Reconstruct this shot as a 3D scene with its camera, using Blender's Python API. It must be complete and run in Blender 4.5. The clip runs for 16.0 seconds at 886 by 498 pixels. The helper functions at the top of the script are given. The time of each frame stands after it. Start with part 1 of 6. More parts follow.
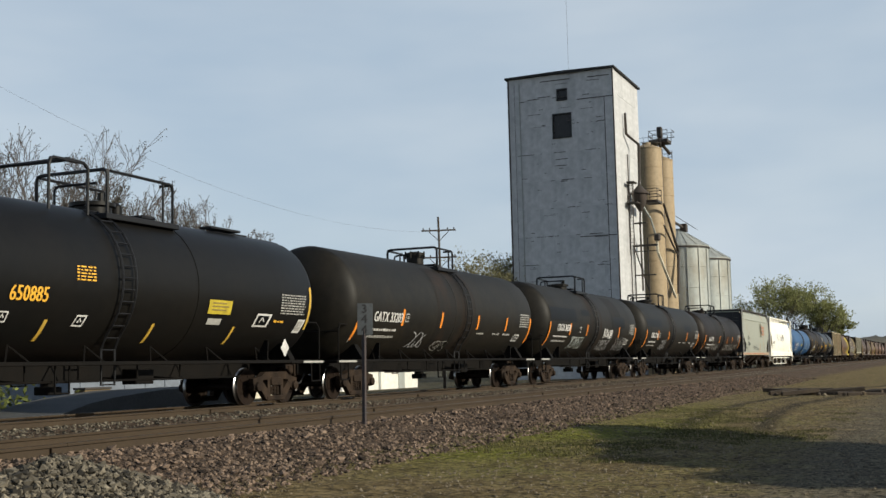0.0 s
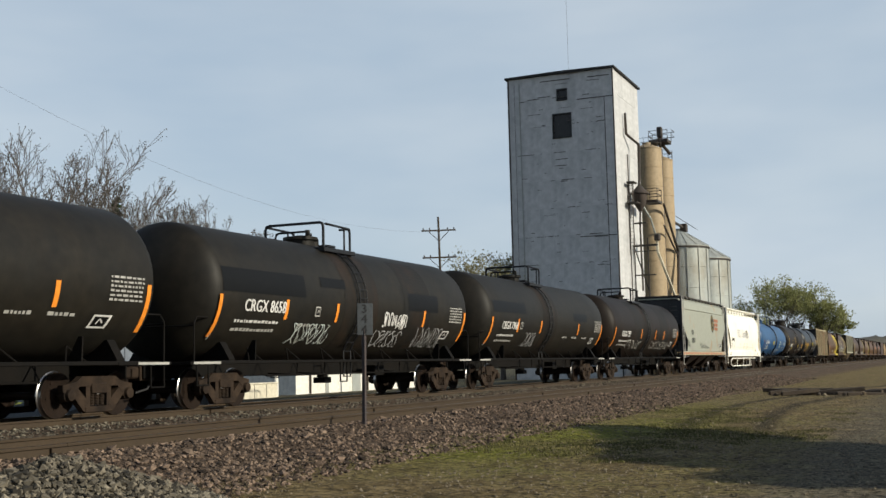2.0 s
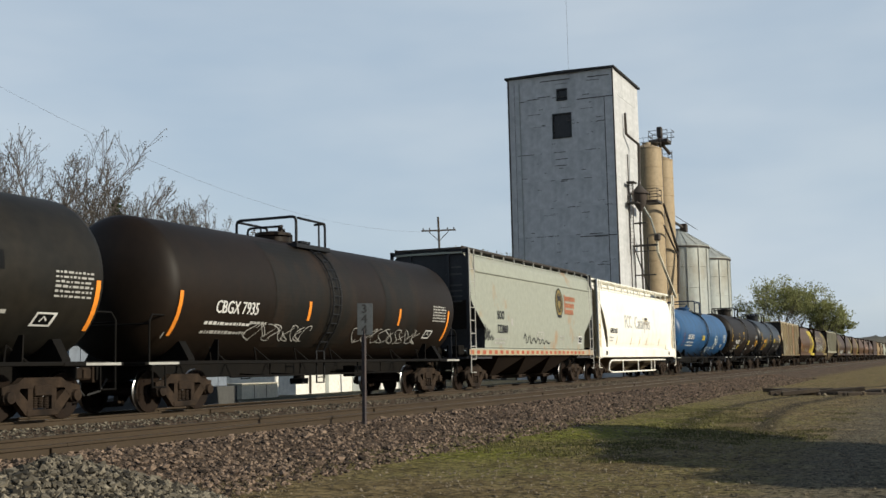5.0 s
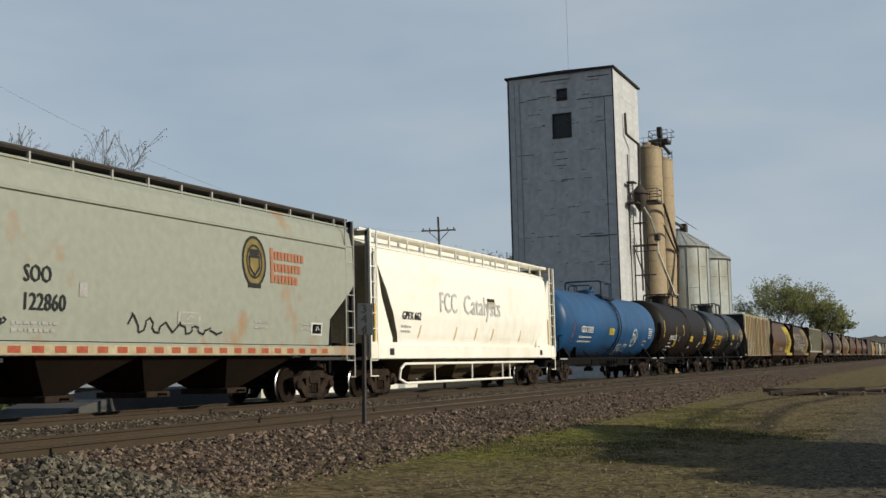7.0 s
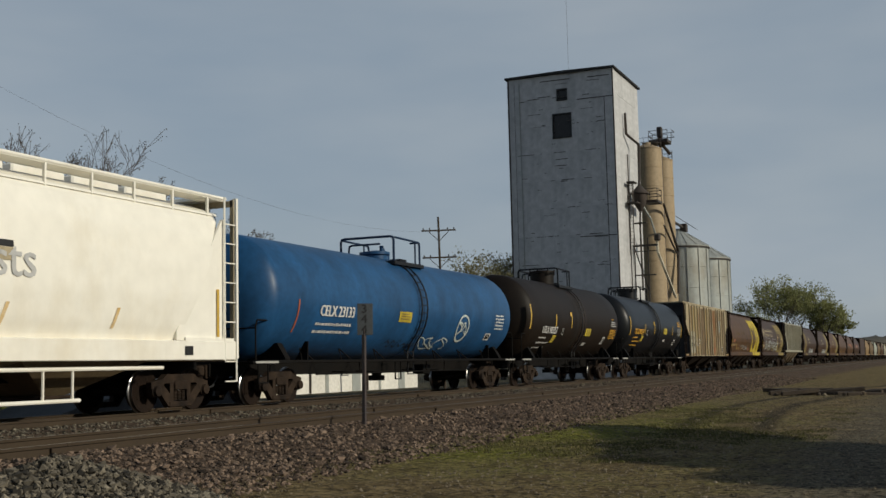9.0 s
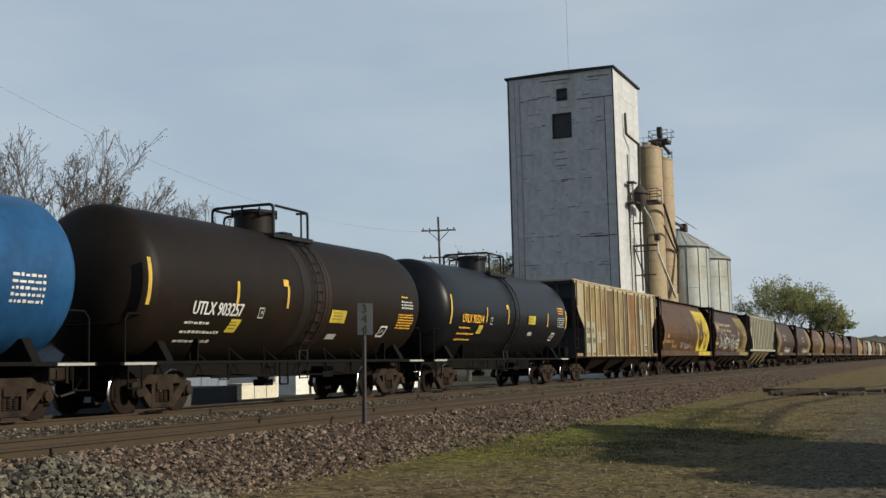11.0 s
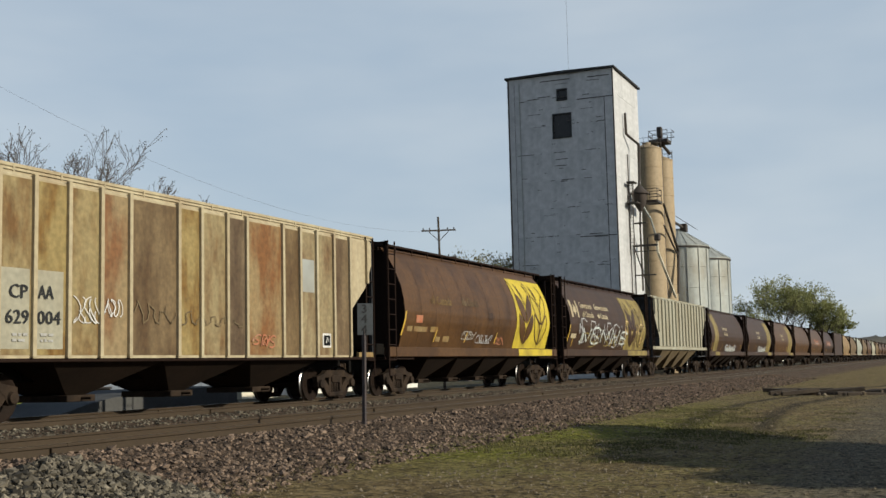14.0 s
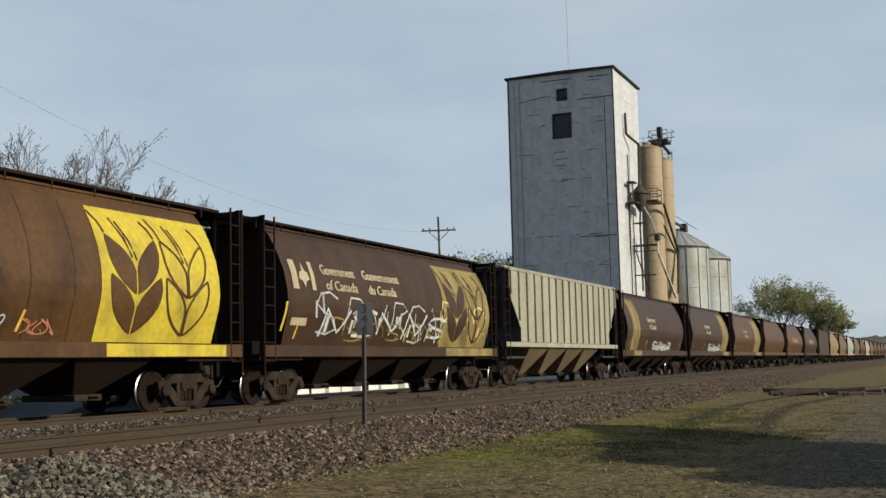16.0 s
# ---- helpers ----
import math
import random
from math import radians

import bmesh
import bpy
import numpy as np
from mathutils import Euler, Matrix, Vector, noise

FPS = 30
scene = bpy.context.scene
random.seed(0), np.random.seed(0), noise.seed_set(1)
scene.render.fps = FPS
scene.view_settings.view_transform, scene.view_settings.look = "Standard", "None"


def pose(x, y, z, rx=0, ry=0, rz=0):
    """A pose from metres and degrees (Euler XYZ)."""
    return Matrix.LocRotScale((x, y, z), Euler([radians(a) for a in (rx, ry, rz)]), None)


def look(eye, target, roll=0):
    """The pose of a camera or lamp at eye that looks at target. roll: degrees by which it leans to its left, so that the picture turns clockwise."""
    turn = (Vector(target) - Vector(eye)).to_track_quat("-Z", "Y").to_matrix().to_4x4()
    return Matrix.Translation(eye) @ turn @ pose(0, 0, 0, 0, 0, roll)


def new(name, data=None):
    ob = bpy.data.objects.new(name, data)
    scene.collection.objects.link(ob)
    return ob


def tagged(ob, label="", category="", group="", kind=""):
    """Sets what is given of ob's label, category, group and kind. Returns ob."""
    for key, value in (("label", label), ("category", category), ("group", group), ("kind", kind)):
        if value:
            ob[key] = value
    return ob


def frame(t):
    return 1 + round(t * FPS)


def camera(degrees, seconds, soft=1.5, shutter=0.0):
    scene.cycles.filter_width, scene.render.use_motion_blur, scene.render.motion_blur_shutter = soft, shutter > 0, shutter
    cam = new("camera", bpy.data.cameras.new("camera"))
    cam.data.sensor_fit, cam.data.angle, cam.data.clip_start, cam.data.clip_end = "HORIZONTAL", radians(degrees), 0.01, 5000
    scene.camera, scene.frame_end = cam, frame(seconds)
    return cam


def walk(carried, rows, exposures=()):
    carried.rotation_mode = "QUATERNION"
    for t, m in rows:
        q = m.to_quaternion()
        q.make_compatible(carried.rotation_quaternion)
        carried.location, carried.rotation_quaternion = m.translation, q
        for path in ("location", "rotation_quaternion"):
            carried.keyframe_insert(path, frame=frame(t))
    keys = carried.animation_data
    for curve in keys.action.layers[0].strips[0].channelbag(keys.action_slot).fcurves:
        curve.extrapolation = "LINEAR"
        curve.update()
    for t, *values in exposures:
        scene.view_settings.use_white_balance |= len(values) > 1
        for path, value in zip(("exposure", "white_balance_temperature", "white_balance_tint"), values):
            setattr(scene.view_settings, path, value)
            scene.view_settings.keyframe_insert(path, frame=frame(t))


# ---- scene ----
# ---- camera: stands still ----
EYE = Vector((0.0, 0.0, 0.86))
FWD = Vector((0.9148824, 0.39095336, 0.10072574))
UPV = Vector((-0.0836817, -0.06043878, 0.99465799))
RIGHT = FWD.cross(UPV).normalized()
STAND = Matrix((RIGHT.to_4d(), UPV.to_4d(), (-FWD).to_4d(), Vector((0, 0, 0, 1)))).transposed()
for axis in range(3):
    STAND[3][axis] = 0.0
STAND.translation = EYE
cam = camera(41.9, 16.0, soft=1.5)
walk(cam, [(0.0, STAND), (16.0, STAND)],
     exposures=[(0.0, 0.22), (3.8, 0.22), (6.3, 0.06), (7.0, -0.12), (8.0, -0.42), (9.0, -0.52), (9.6, -0.45), (11.3, 0.12), (12.5, 0.19), (14.0, 0.14), (16.0, 0.14)])

# ---- world and sun ----
SUN_TO = Vector((0.02, -0.92, 0.385)).normalized()
sky_world = bpy.data.worlds.new("sky")
scene.world = sky_world
sky_world.use_nodes = True
wn, wl = sky_world.node_tree.nodes, sky_world.node_tree.links
wn.clear()
w_out = wn.new("ShaderNodeOutputWorld")
w_bg = wn.new("ShaderNodeBackground")
w_sky = wn.new("ShaderNodeTexSky")
w_sky.sky_type = "NISHITA"
w_sky.sun_disc = False
w_sky.sun_elevation = math.asin(SUN_TO.z)
w_sky.sun_rotation = math.atan2(SUN_TO.x, SUN_TO.y)
w_sky.dust_density = 0.6
w_sky.air_density = 1.0
w_tc = wn.new("ShaderNodeTexCoord")
w_map = wn.new("ShaderNodeMapping")
w_map.inputs["Scale"].default_value = (1.2, 1.2, 4.0)
w_noise = wn.new("ShaderNodeTexNoise")
w_noise.inputs["Scale"].default_value = 1.6
w_noise.inputs["Detail"].default_value = 5.0
w_ramp = wn.new("ShaderNodeValToRGB")
w_ramp.color_ramp.elements[0].position, w_ramp.color_ramp.elements[0].color = 0.30, (0.74, 0.74, 0.74, 1)
w_ramp.color_ramp.elements[1].position, w_ramp.color_ramp.elements[1].color = 0.75, (0.97, 0.97, 0.97, 1)
w_mix = wn.new("ShaderNodeMix")
w_mix.data_type = "RGBA"
w_cloud = wn.new("ShaderNodeTexNoise")
w_cloud.inputs["Scale"].default_value = 2.6
w_cloud.inputs["Detail"].default_value = 4.0
w_veil = wn.new("ShaderNodeValToRGB")
w_veil.color_ramp.elements[0].position, w_veil.color_ramp.elements[0].color = 0.36, (0.395, 0.485, 0.58, 1)
w_veil.color_ramp.elements[1].position, w_veil.color_ramp.elements[1].color = 0.66, (0.50, 0.57, 0.635, 1)
w_gain = wn.new("ShaderNodeVectorMath")
w_gain.operation = "SCALE"
w_gain.inputs["Scale"].default_value = 10.0
wl.new(w_tc.outputs["Generated"], w_map.inputs["Vector"])
wl.new(w_map.outputs["Vector"], w_noise.inputs["Vector"])
wl.new(w_noise.outputs["Fac"], w_ramp.inputs["Fac"])
wl.new(w_map.outputs["Vector"], w_cloud.inputs["Vector"])
wl.new(w_cloud.outputs["Fac"], w_veil.inputs["Fac"])
wl.new(w_veil.outputs["Color"], w_gain.inputs[0])
wl.new(w_gain.outputs["Vector"], w_mix.inputs["B"])
# the pale haze thins out towards the zenith
w_sep = wn.new("ShaderNodeSeparateXYZ")
w_thin = wn.new("ShaderNodeMapRange")
w_thin.interpolation_type = "SMOOTHSTEP"
for key, val in (("From Min", 0.25), ("From Max", 0.75), ("To Min", 1.0), ("To Max", 0.0)):
    w_thin.inputs[key].default_value = val
w_haze = wn.new("ShaderNodeMath")
w_haze.operation = "MULTIPLY"
wl.new(w_tc.outputs["Generated"], w_sep.inputs["Vector"])
wl.new(w_sep.outputs["Z"], w_thin.inputs["Value"])
wl.new(w_ramp.outputs["Color"], w_haze.inputs[0])
wl.new(w_thin.outputs["Result"], w_haze.inputs[1])
wl.new(w_haze.outputs["Value"], w_mix.inputs["Factor"])
wl.new(w_sky.outputs["Color"], w_mix.inputs["A"])
wl.new(w_mix.outputs["Result"], w_bg.inputs["Color"])
w_bg.inputs["Strength"].default_value = 0.10
wl.new(w_bg.outputs["Background"], w_out.inputs["Surface"])
sun_data = bpy.data.lights.new("sun", "SUN")
sun_data.energy, sun_data.angle, sun_data.color = 4.4, radians(0.6), (1.0, 0.93, 0.77)
sun = new("sun", sun_data)
sun.matrix_world = look(SUN_TO * 50, (0, 0, 0))


# ---- materials ----
def material(name, base, rough=0.7, metal=0.0, second=None, amount=0.5, scale=1.5, grain=12.0, bump=0.15,
             streak=1.0, island=0.0, low=0.35, high=0.7, spec=0.3, vary=0.16, leaf=False, bays=0.0):
    """base: main colour; second: colour of the stains; streak > 1 draws the stains out upright."""
    m = bpy.data.materials.new(name)
    m.use_nodes = True
    n, l = m.node_tree.nodes, m.node_tree.links
    b = n["Principled BSDF"]
    b.inputs["Roughness"].default_value, b.inputs["Metallic"].default_value = rough, metal
    b.inputs["Specular IOR Level"].default_value = spec
    tc = n.new("ShaderNodeTexCoord")
    mp = n.new("ShaderNodeMapping")
    mp.inputs["Scale"].default_value = (1, 1, 1.0 / streak)
    l.new(tc.outputs["Object"], mp.inputs["Vector"])
    big = n.new("ShaderNodeTexNoise")
    big.inputs["Scale"].default_value, big.inputs["Detail"].default_value = scale, 6
    big.inputs["Roughness"].default_value = 0.6
    l.new(mp.outputs["Vector"], big.inputs["Vector"])
    ramp = n.new("ShaderNodeMapRange")
    ramp.inputs["From Min"].default_value, ramp.inputs["From Max"].default_value = low, high
    ramp.inputs["To Max"].default_value = amount
    l.new(big.outputs["Fac"], ramp.inputs["Value"])
    second = second or tuple(c * 0.6 for c in base)
    mix = n.new("ShaderNodeMix")
    mix.data_type = "RGBA"
    mix.inputs["A"].default_value, mix.inputs["B"].default_value = (*base, 1), (*second, 1)
    l.new(ramp.outputs["Result"], mix.inputs["Factor"])
    fine = n.new("ShaderNodeTexNoise")
    fine.inputs["Scale"].default_value, fine.inputs["Detail"].default_value = grain, 4
    l.new(tc.outputs["Object"], fine.inputs["Vector"])
    val = n.new("ShaderNodeMapRange")
    val.inputs["From Min"].default_value, val.inputs["From Max"].default_value = 0.25, 0.75
    val.inputs["To Min"].default_value, val.inputs["To Max"].default_value = 1 - vary, 1 + vary
    l.new(fine.outputs["Fac"], val.inputs["Value"])
    hsv = n.new("ShaderNodeHueSaturation")
    l.new(mix.outputs["Result"], hsv.inputs["Color"])
    if island:
        geo = n.new("ShaderNodeNewGeometry")
        ir = n.new("ShaderNodeMapRange")
        ir.inputs["To Min"].default_value, ir.inputs["To Max"].default_value = 1 - island, 1 + island
        l.new(geo.outputs["Random Per Island"], ir.inputs["Value"])
        mul = n.new("ShaderNodeMath")
        mul.operation = "MULTIPLY"
        l.new(ir.outputs["Result"], mul.inputs[0])
        l.new(val.outputs["Result"], mul.inputs[1])
        l.new(mul.outputs["Value"], hsv.inputs["Value"])
    else:
        l.new(val.outputs["Result"], hsv.inputs["Value"])
    l.new(hsv.outputs["Color"], b.inputs["Base Color"])
    if leaf:
        tr = n.new("ShaderNodeBsdfTranslucent")
        l.new(hsv.outputs["Color"], tr.inputs["Color"])
        both = n.new("ShaderNodeMixShader")
        both.inputs["Fac"].default_value = 0.45
        l.new(b.outputs["BSDF"], both.inputs[1])
        l.new(tr.outputs["BSDF"], both.inputs[2])
        l.new(both.outputs["Shader"], n["Material Output"].inputs["Surface"])
    if bays:
        oi = n.new("ShaderNodeObjectInfo")
        ob_range = n.new("ShaderNodeMapRange")
        ob_range.inputs["To Min"].default_value, ob_range.inputs["To Max"].default_value = 1 - bays, 1 + bays
        l.new(oi.outputs["Random"], ob_range.inputs["Value"])
        l.new(ob_range.outputs["Result"], hsv.inputs["Saturation"])
        shift = n.new("ShaderNodeMath")
        shift.operation = "MULTIPLY"
        l.new(oi.outputs["Random"], shift.inputs[0])
        shift.inputs[1].default_value = 37.0
        far = n.new("ShaderNodeVectorMath")
        l.new(mp.outputs["Vector"], far.inputs[0])
        l.new(shift.outputs["Value"], far.inputs[1])
        l.new(far.outputs["Vector"], big.inputs["Vector"])
    if bump:
        bp = n.new("ShaderNodeBump")
        bp.inputs["Strength"].default_value, bp.inputs["Distance"].default_value = bump, 0.02
        l.new(fine.outputs["Fac"], bp.inputs["Height"])
        l.new(bp.outputs["Normal"], b.inputs["Normal"])
    return m


M_TANK = material("tank_black", (0.0062, 0.0062, 0.0060), 0.42, spec=0.15, second=(0.011, 0.009, 0.0065), scale=0.5, grain=5, bump=0.04, streak=2.5)
M_TANKB = material("tank_sooty", (0.0098, 0.0092, 0.0075), 0.55, spec=0.18, second=(0.018, 0.0145, 0.0095), amount=0.8, scale=0.9, grain=4, bump=0.05, streak=2.2, vary=0.3)
M_TANKC = material("tank_brown_black", (0.0095, 0.0068, 0.0045), 0.55, spec=0.17, second=(0.021, 0.0115, 0.006), scale=0.6, grain=5, bump=0.05, streak=2)
M_TANKR = material("tank_rust_stain", (0.011, 0.0078, 0.005), 0.6, second=(0.036, 0.0175, 0.008), amount=0.9, scale=1.1, grain=6, bump=0.05, streak=5, low=0.44, high=0.66)
M_TANKD = material("tank_slate", (0.0075, 0.0085, 0.010), 0.38, spec=0.2, second=(0.006, 0.006, 0.006), scale=0.5, grain=5, bump=0.03, streak=2)
M_PATCH = material("black_repaint", (0.0048, 0.0048, 0.0048), 0.5, spec=0.12, scale=1, grain=5, bump=0.03)
M_BLUE = material("tank_blue", (0.016, 0.078, 0.190), 0.42, spec=0.25, second=(0.009, 0.034, 0.080), amount=0.8, scale=0.9, grain=6, bump=0.03, streak=1.8)
M_FRAME = material("frame_black", (0.0040, 0.0036, 0.0032), 0.75, spec=0.12, second=(0.009, 0.0065, 0.0045), scale=2, grain=20)
M_RAILING = material("railing_black", (0.008, 0.008, 0.009), 0.5, scale=3, grain=20)
M_BOGIE = material("bogie_rust", (0.036, 0.024, 0.016), 0.85, spec=0.12, second=(0.009, 0.007, 0.006), amount=0.85, scale=3, grain=25, bump=0.3)
M_WHEEL = material("wheel_rust", (0.014, 0.008, 0.005), 0.75, spec=0.12, second=(0.006, 0.005, 0.004), scale=4, grain=25)
M_TREAD = material("wheel_tread", (0.36, 0.35, 0.34), 0.3, metal=1.0, scale=6, grain=40, bump=0.02)
M_GREY = material("hopper_grey_green", (0.270, 0.280, 0.232), 0.6, second=(0.30, 0.150, 0.055), amount=0.85, scale=0.42, grain=5, bump=0.03, streak=1.2, low=0.57, high=0.68, vary=0.09)
M_WHITE = material("hopper_cream_white", (0.80, 0.77, 0.68), 0.5, second=(0.56, 0.48, 0.33), amount=0.6, scale=0.5, grain=2.5, bump=0.0, streak=1.6, low=0.52, high=0.8, vary=0.05)
M_TAN = material("hopper_tan", (0.235, 0.185, 0.095), 0.7, second=(0.115, 0.060, 0.022), amount=0.95, scale=1.7, grain=9, bump=0.06, streak=3.2, low=0.45, high=0.66, bays=0.2, vary=0.24)
M_TANB = material("hopper_tan_brown", (0.145, 0.100, 0.050), 0.7, second=(0.065, 0.036, 0.015), amount=0.9, scale=1.5, grain=9, bump=0.06, streak=3.5, low=0.42, high=0.64, bays=0.15, vary=0.24)
M_TANC = material("hopper_tan_orange", (0.225, 0.158, 0.070), 0.7, second=(0.155, 0.060, 0.013), amount=0.95, scale=1.4, grain=9, bump=0.06, streak=3.0, low=0.44, high=0.64, bays=0.1, vary=0.24)
# pale rib paint, lightened further to hold the sunlit highlight on rib edges
M_TANRIB = material("hopper_tan_rib", (0.40, 0.345, 0.225), 0.7, second=(0.19, 0.115, 0.055), scale=1.2, grain=8, streak=5)
M_PALE = material("hopper_pale", (0.315, 0.305, 0.235), 0.65, second=(0.22, 0.185, 0.12), scale=1.1, grain=8, bump=0.05, streak=4, amount=0.7)
M_BROWN = material("hopper_brown", (0.082, 0.040, 0.0135), 0.5, spec=0.25, second=(0.034, 0.017, 0.008), amount=0.85, low=0.44, high=0.70, scale=0.8, grain=8, bump=0.05, streak=1.6, vary=0.22)
M_BROWNB = material("hopper_dull_brown", (0.052, 0.027, 0.013), 0.52, spec=0.25, second=(0.026, 0.014, 0.008), amount=0.8, scale=0.9, grain=8, bump=0.05, streak=2.0, vary=0.22)
# two end colours far below the sides: the shade on car ends is painted in
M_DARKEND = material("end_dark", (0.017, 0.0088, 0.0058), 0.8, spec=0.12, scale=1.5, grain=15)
M_SHADEEND = material("end_shade_slate", (0.034, 0.035, 0.038), 0.75, scale=1.0, grain=10)
M_CHUTE = material("chute_grimy", (0.022, 0.014, 0.009), 0.85, spec=0.1, second=(0.008, 0.006, 0.005), scale=1.0, grain=10, streak=2)
M_CHUTEP = material("chute_tan", (0.15, 0.11, 0.058), 0.8, second=(0.06, 0.042, 0.026), scale=1.0, grain=10, streak=2)
M_YELLOW = material("wheat_yellow", (0.47, 0.36, 0.032), 0.6, second=(0.20, 0.145, 0.03), amount=0.75, streak=1.6, scale=1.1, grain=8, bump=0.03, low=0.45, high=0.72)
M_OCHRE = material("faded_ochre", (0.235, 0.180, 0.055), 0.6, second=(0.085, 0.055, 0.025), amount=0.85, scale=1.3, streak=2, grain=8, bump=0.03, low=0.42, high=0.68)
M_ORANGE = material("reflector_orange", (0.80, 0.26, 0.03), 0.4, scale=3, grain=10, bump=0)
M_REFYEL = material("reflector_yellow", (0.58, 0.36, 0.05), 0.5, second=(0.36, 0.25, 0.06), amount=0.8, scale=3, grain=10, bump=0)
M_STENCIL = material("stencil_white", (0.62, 0.61, 0.58), 0.6, second=(0.3, 0.29, 0.27), amount=0.6, scale=3, grain=20, bump=0)
M_STENYEL = material("stencil_yellow", (0.75, 0.40, 0.04), 0.6, second=(0.5, 0.25, 0.03), scale=3, grain=20, bump=0)
M_STENDARK = material("stencil_black", (0.02, 0.02, 0.02), 0.6, scale=3, grain=20, bump=0)
M_STENGREY = material("stencil_grey", (0.36, 0.35, 0.32), 0.6, scale=3, grain=20, bump=0)
M_GRAF = material("spray_white", (0.42, 0.42, 0.42), 0.6, second=(0.2, 0.2, 0.2), amount=0.9, scale=4, grain=20, bump=0)
M_GRAFB = material("spray_pale_blue", (0.50, 0.56, 0.54), 0.6, second=(0.3, 0.3, 0.25), amount=0.9, scale=3, grain=20, bump=0)
M_STRAW = material("faded_straw", (0.58, 0.38, 0.13), 0.6, second=(0.60, 0.50, 0.34), amount=0.8, scale=5, grain=15, bump=0)
M_SOOT = material("sooty_rust_runs", (0.0098, 0.0088, 0.0070), 0.6, spec=0.18, second=(0.024, 0.0145, 0.0085), amount=0.9, scale=1.3, grain=6, bump=0.05, streak=4, low=0.45, high=0.70)
M_RED = material("red_paint", (0.30, 0.055, 0.028), 0.6, second=(0.34, 0.16, 0.07), scale=3, grain=15, bump=0)
M_RUSTRED = material("faded_red_lettering", (0.36, 0.115, 0.055), 0.6, second=(0.32, 0.20, 0.12), amount=0.8, scale=4, grain=15, bump=0)
M_RAIL = material("rail_rust", (0.044, 0.029, 0.015), 0.7, second=(0.027, 0.018, 0.011), scale=1.2, grain=25, bump=0.1)
M_RAILTOP = material("rail_head", (0.10, 0.075, 0.05), 0.35, metal=0.7, second=(0.05, 0.033, 0.02), scale=2, grain=25, bump=0.02)
M_TIE = material("tie_creosote", (0.025, 0.018, 0.012), 0.9, second=(0.05, 0.04, 0.03), scale=2, grain=18, bump=0.4)
M_BALLAST = material("ballast_stone", (0.140, 0.100, 0.071), 0.9, second=(0.055, 0.035, 0.025), scale=0.9, grain=30, bump=0.3, island=0.92, vary=0.3)
M_PILE = material("crushed_stone", (0.122, 0.106, 0.078), 0.9, second=(0.030, 0.024, 0.018), scale=0.9, grain=30, bump=0.3, island=0.92, vary=0.3)
M_SIDING = material("elevator_siding", (0.47, 0.47, 0.465), 0.75, second=(0.20, 0.20, 0.205), amount=0.62, scale=0.45, grain=2.2, bump=0.03, streak=4, low=0.48, high=0.78, vary=0.16)
M_TRIMD = material("roof_edge_dark", (0.03, 0.03, 0.03), 0.8, scale=1, grain=6)
M_UNLIT = material("unlit_opening", (0.012, 0.012, 0.014), 0.25, scale=2, grain=5, bump=0)
M_SILO = material("silo_tan", (0.33, 0.25, 0.15), 0.6, second=(0.25, 0.185, 0.105), scale=0.4, grain=3, bump=0.03, streak=6)
M_GALV = material("galvanised", (0.345, 0.365, 0.345), 0.5, metal=0.15, second=(0.225, 0.20, 0.145), amount=0.75, scale=0.35, grain=2, bump=0.05, streak=2, low=0.45, high=0.7, vary=0.1)
M_STEEL = material("weathered_steel", (0.045, 0.042, 0.038), 0.7, second=(0.07, 0.04, 0.025), scale=1, grain=8)
M_CREAM = material("cream_paint", (0.62, 0.58, 0.46), 0.65, second=(0.45, 0.40, 0.30), scale=0.8, grain=6)
M_WALLW = material("white_wall", (0.72, 0.70, 0.64), 0.7, second=(0.5, 0.47, 0.4), scale=0.6, grain=5, streak=3)
M_CONC = material("concrete", (0.075, 0.074, 0.070), 0.9, second=(0.045, 0.044, 0.042), scale=0.7, grain=9, bump=0.2)
M_BARK = material("bark", (0.095, 0.082, 0.072), 0.9, second=(0.06, 0.050, 0.044), scale=3, grain=20, bump=0.4)
M_LEAFG = material("spring_leaf", (0.27, 0.275, 0.112), 0.7, second=(0.18, 0.19, 0.075), scale=0.3, grain=2, bump=0, island=0.4, leaf=True)
M_BUD = material("spring_bud", (0.15, 0.135, 0.115), 0.8, second=(0.09, 0.085, 0.065), scale=0.4, grain=2, bump=0, island=0.45, leaf=True)
M_BUDG = material("young_leaf", (0.25, 0.225, 0.115), 0.7, second=(0.17, 0.16, 0.08), scale=0.3, grain=2, bump=0, island=0.4, leaf=True)
M_BLUEDK = material("railing_blue", (0.012, 0.03, 0.07), 0.5, scale=3, grain=20)
M_LETGREY = material("lettering_soft_grey", (0.43, 0.43, 0.42), 0.6, second=(0.45, 0.44, 0.40), scale=2, grain=6, bump=0)
# blue-grey holds the shade on the warehouse wall, which the sun would light
M_SHADEWALL = material("wall_shade_blue_grey", (0.17, 0.195, 0.23), 0.8, second=(0.11, 0.125, 0.15), scale=0.5, grain=4, bump=0.03, streak=3)
M_YARDSTONE = material("yard_pebble", (0.19, 0.155, 0.105), 0.95, second=(0.085, 0.063, 0.040), scale=0.8, grain=20, bump=0, island=0.6)
M_HEDGE = material("hedge_leaf", (0.10, 0.115, 0.025), 0.8, second=(0.05, 0.065, 0.016), scale=0.8, grain=3, bump=0, island=0.5)
M_EVERG = material("evergreen", (0.035, 0.055, 0.022), 0.8, scale=0.5, grain=3, bump=0, island=0.4, leaf=True)
M_HILL = material("far_wood", (0.06, 0.055, 0.045), 0.95, second=(0.05, 0.055, 0.045), scale=0.05, grain=0.3, bump=0)
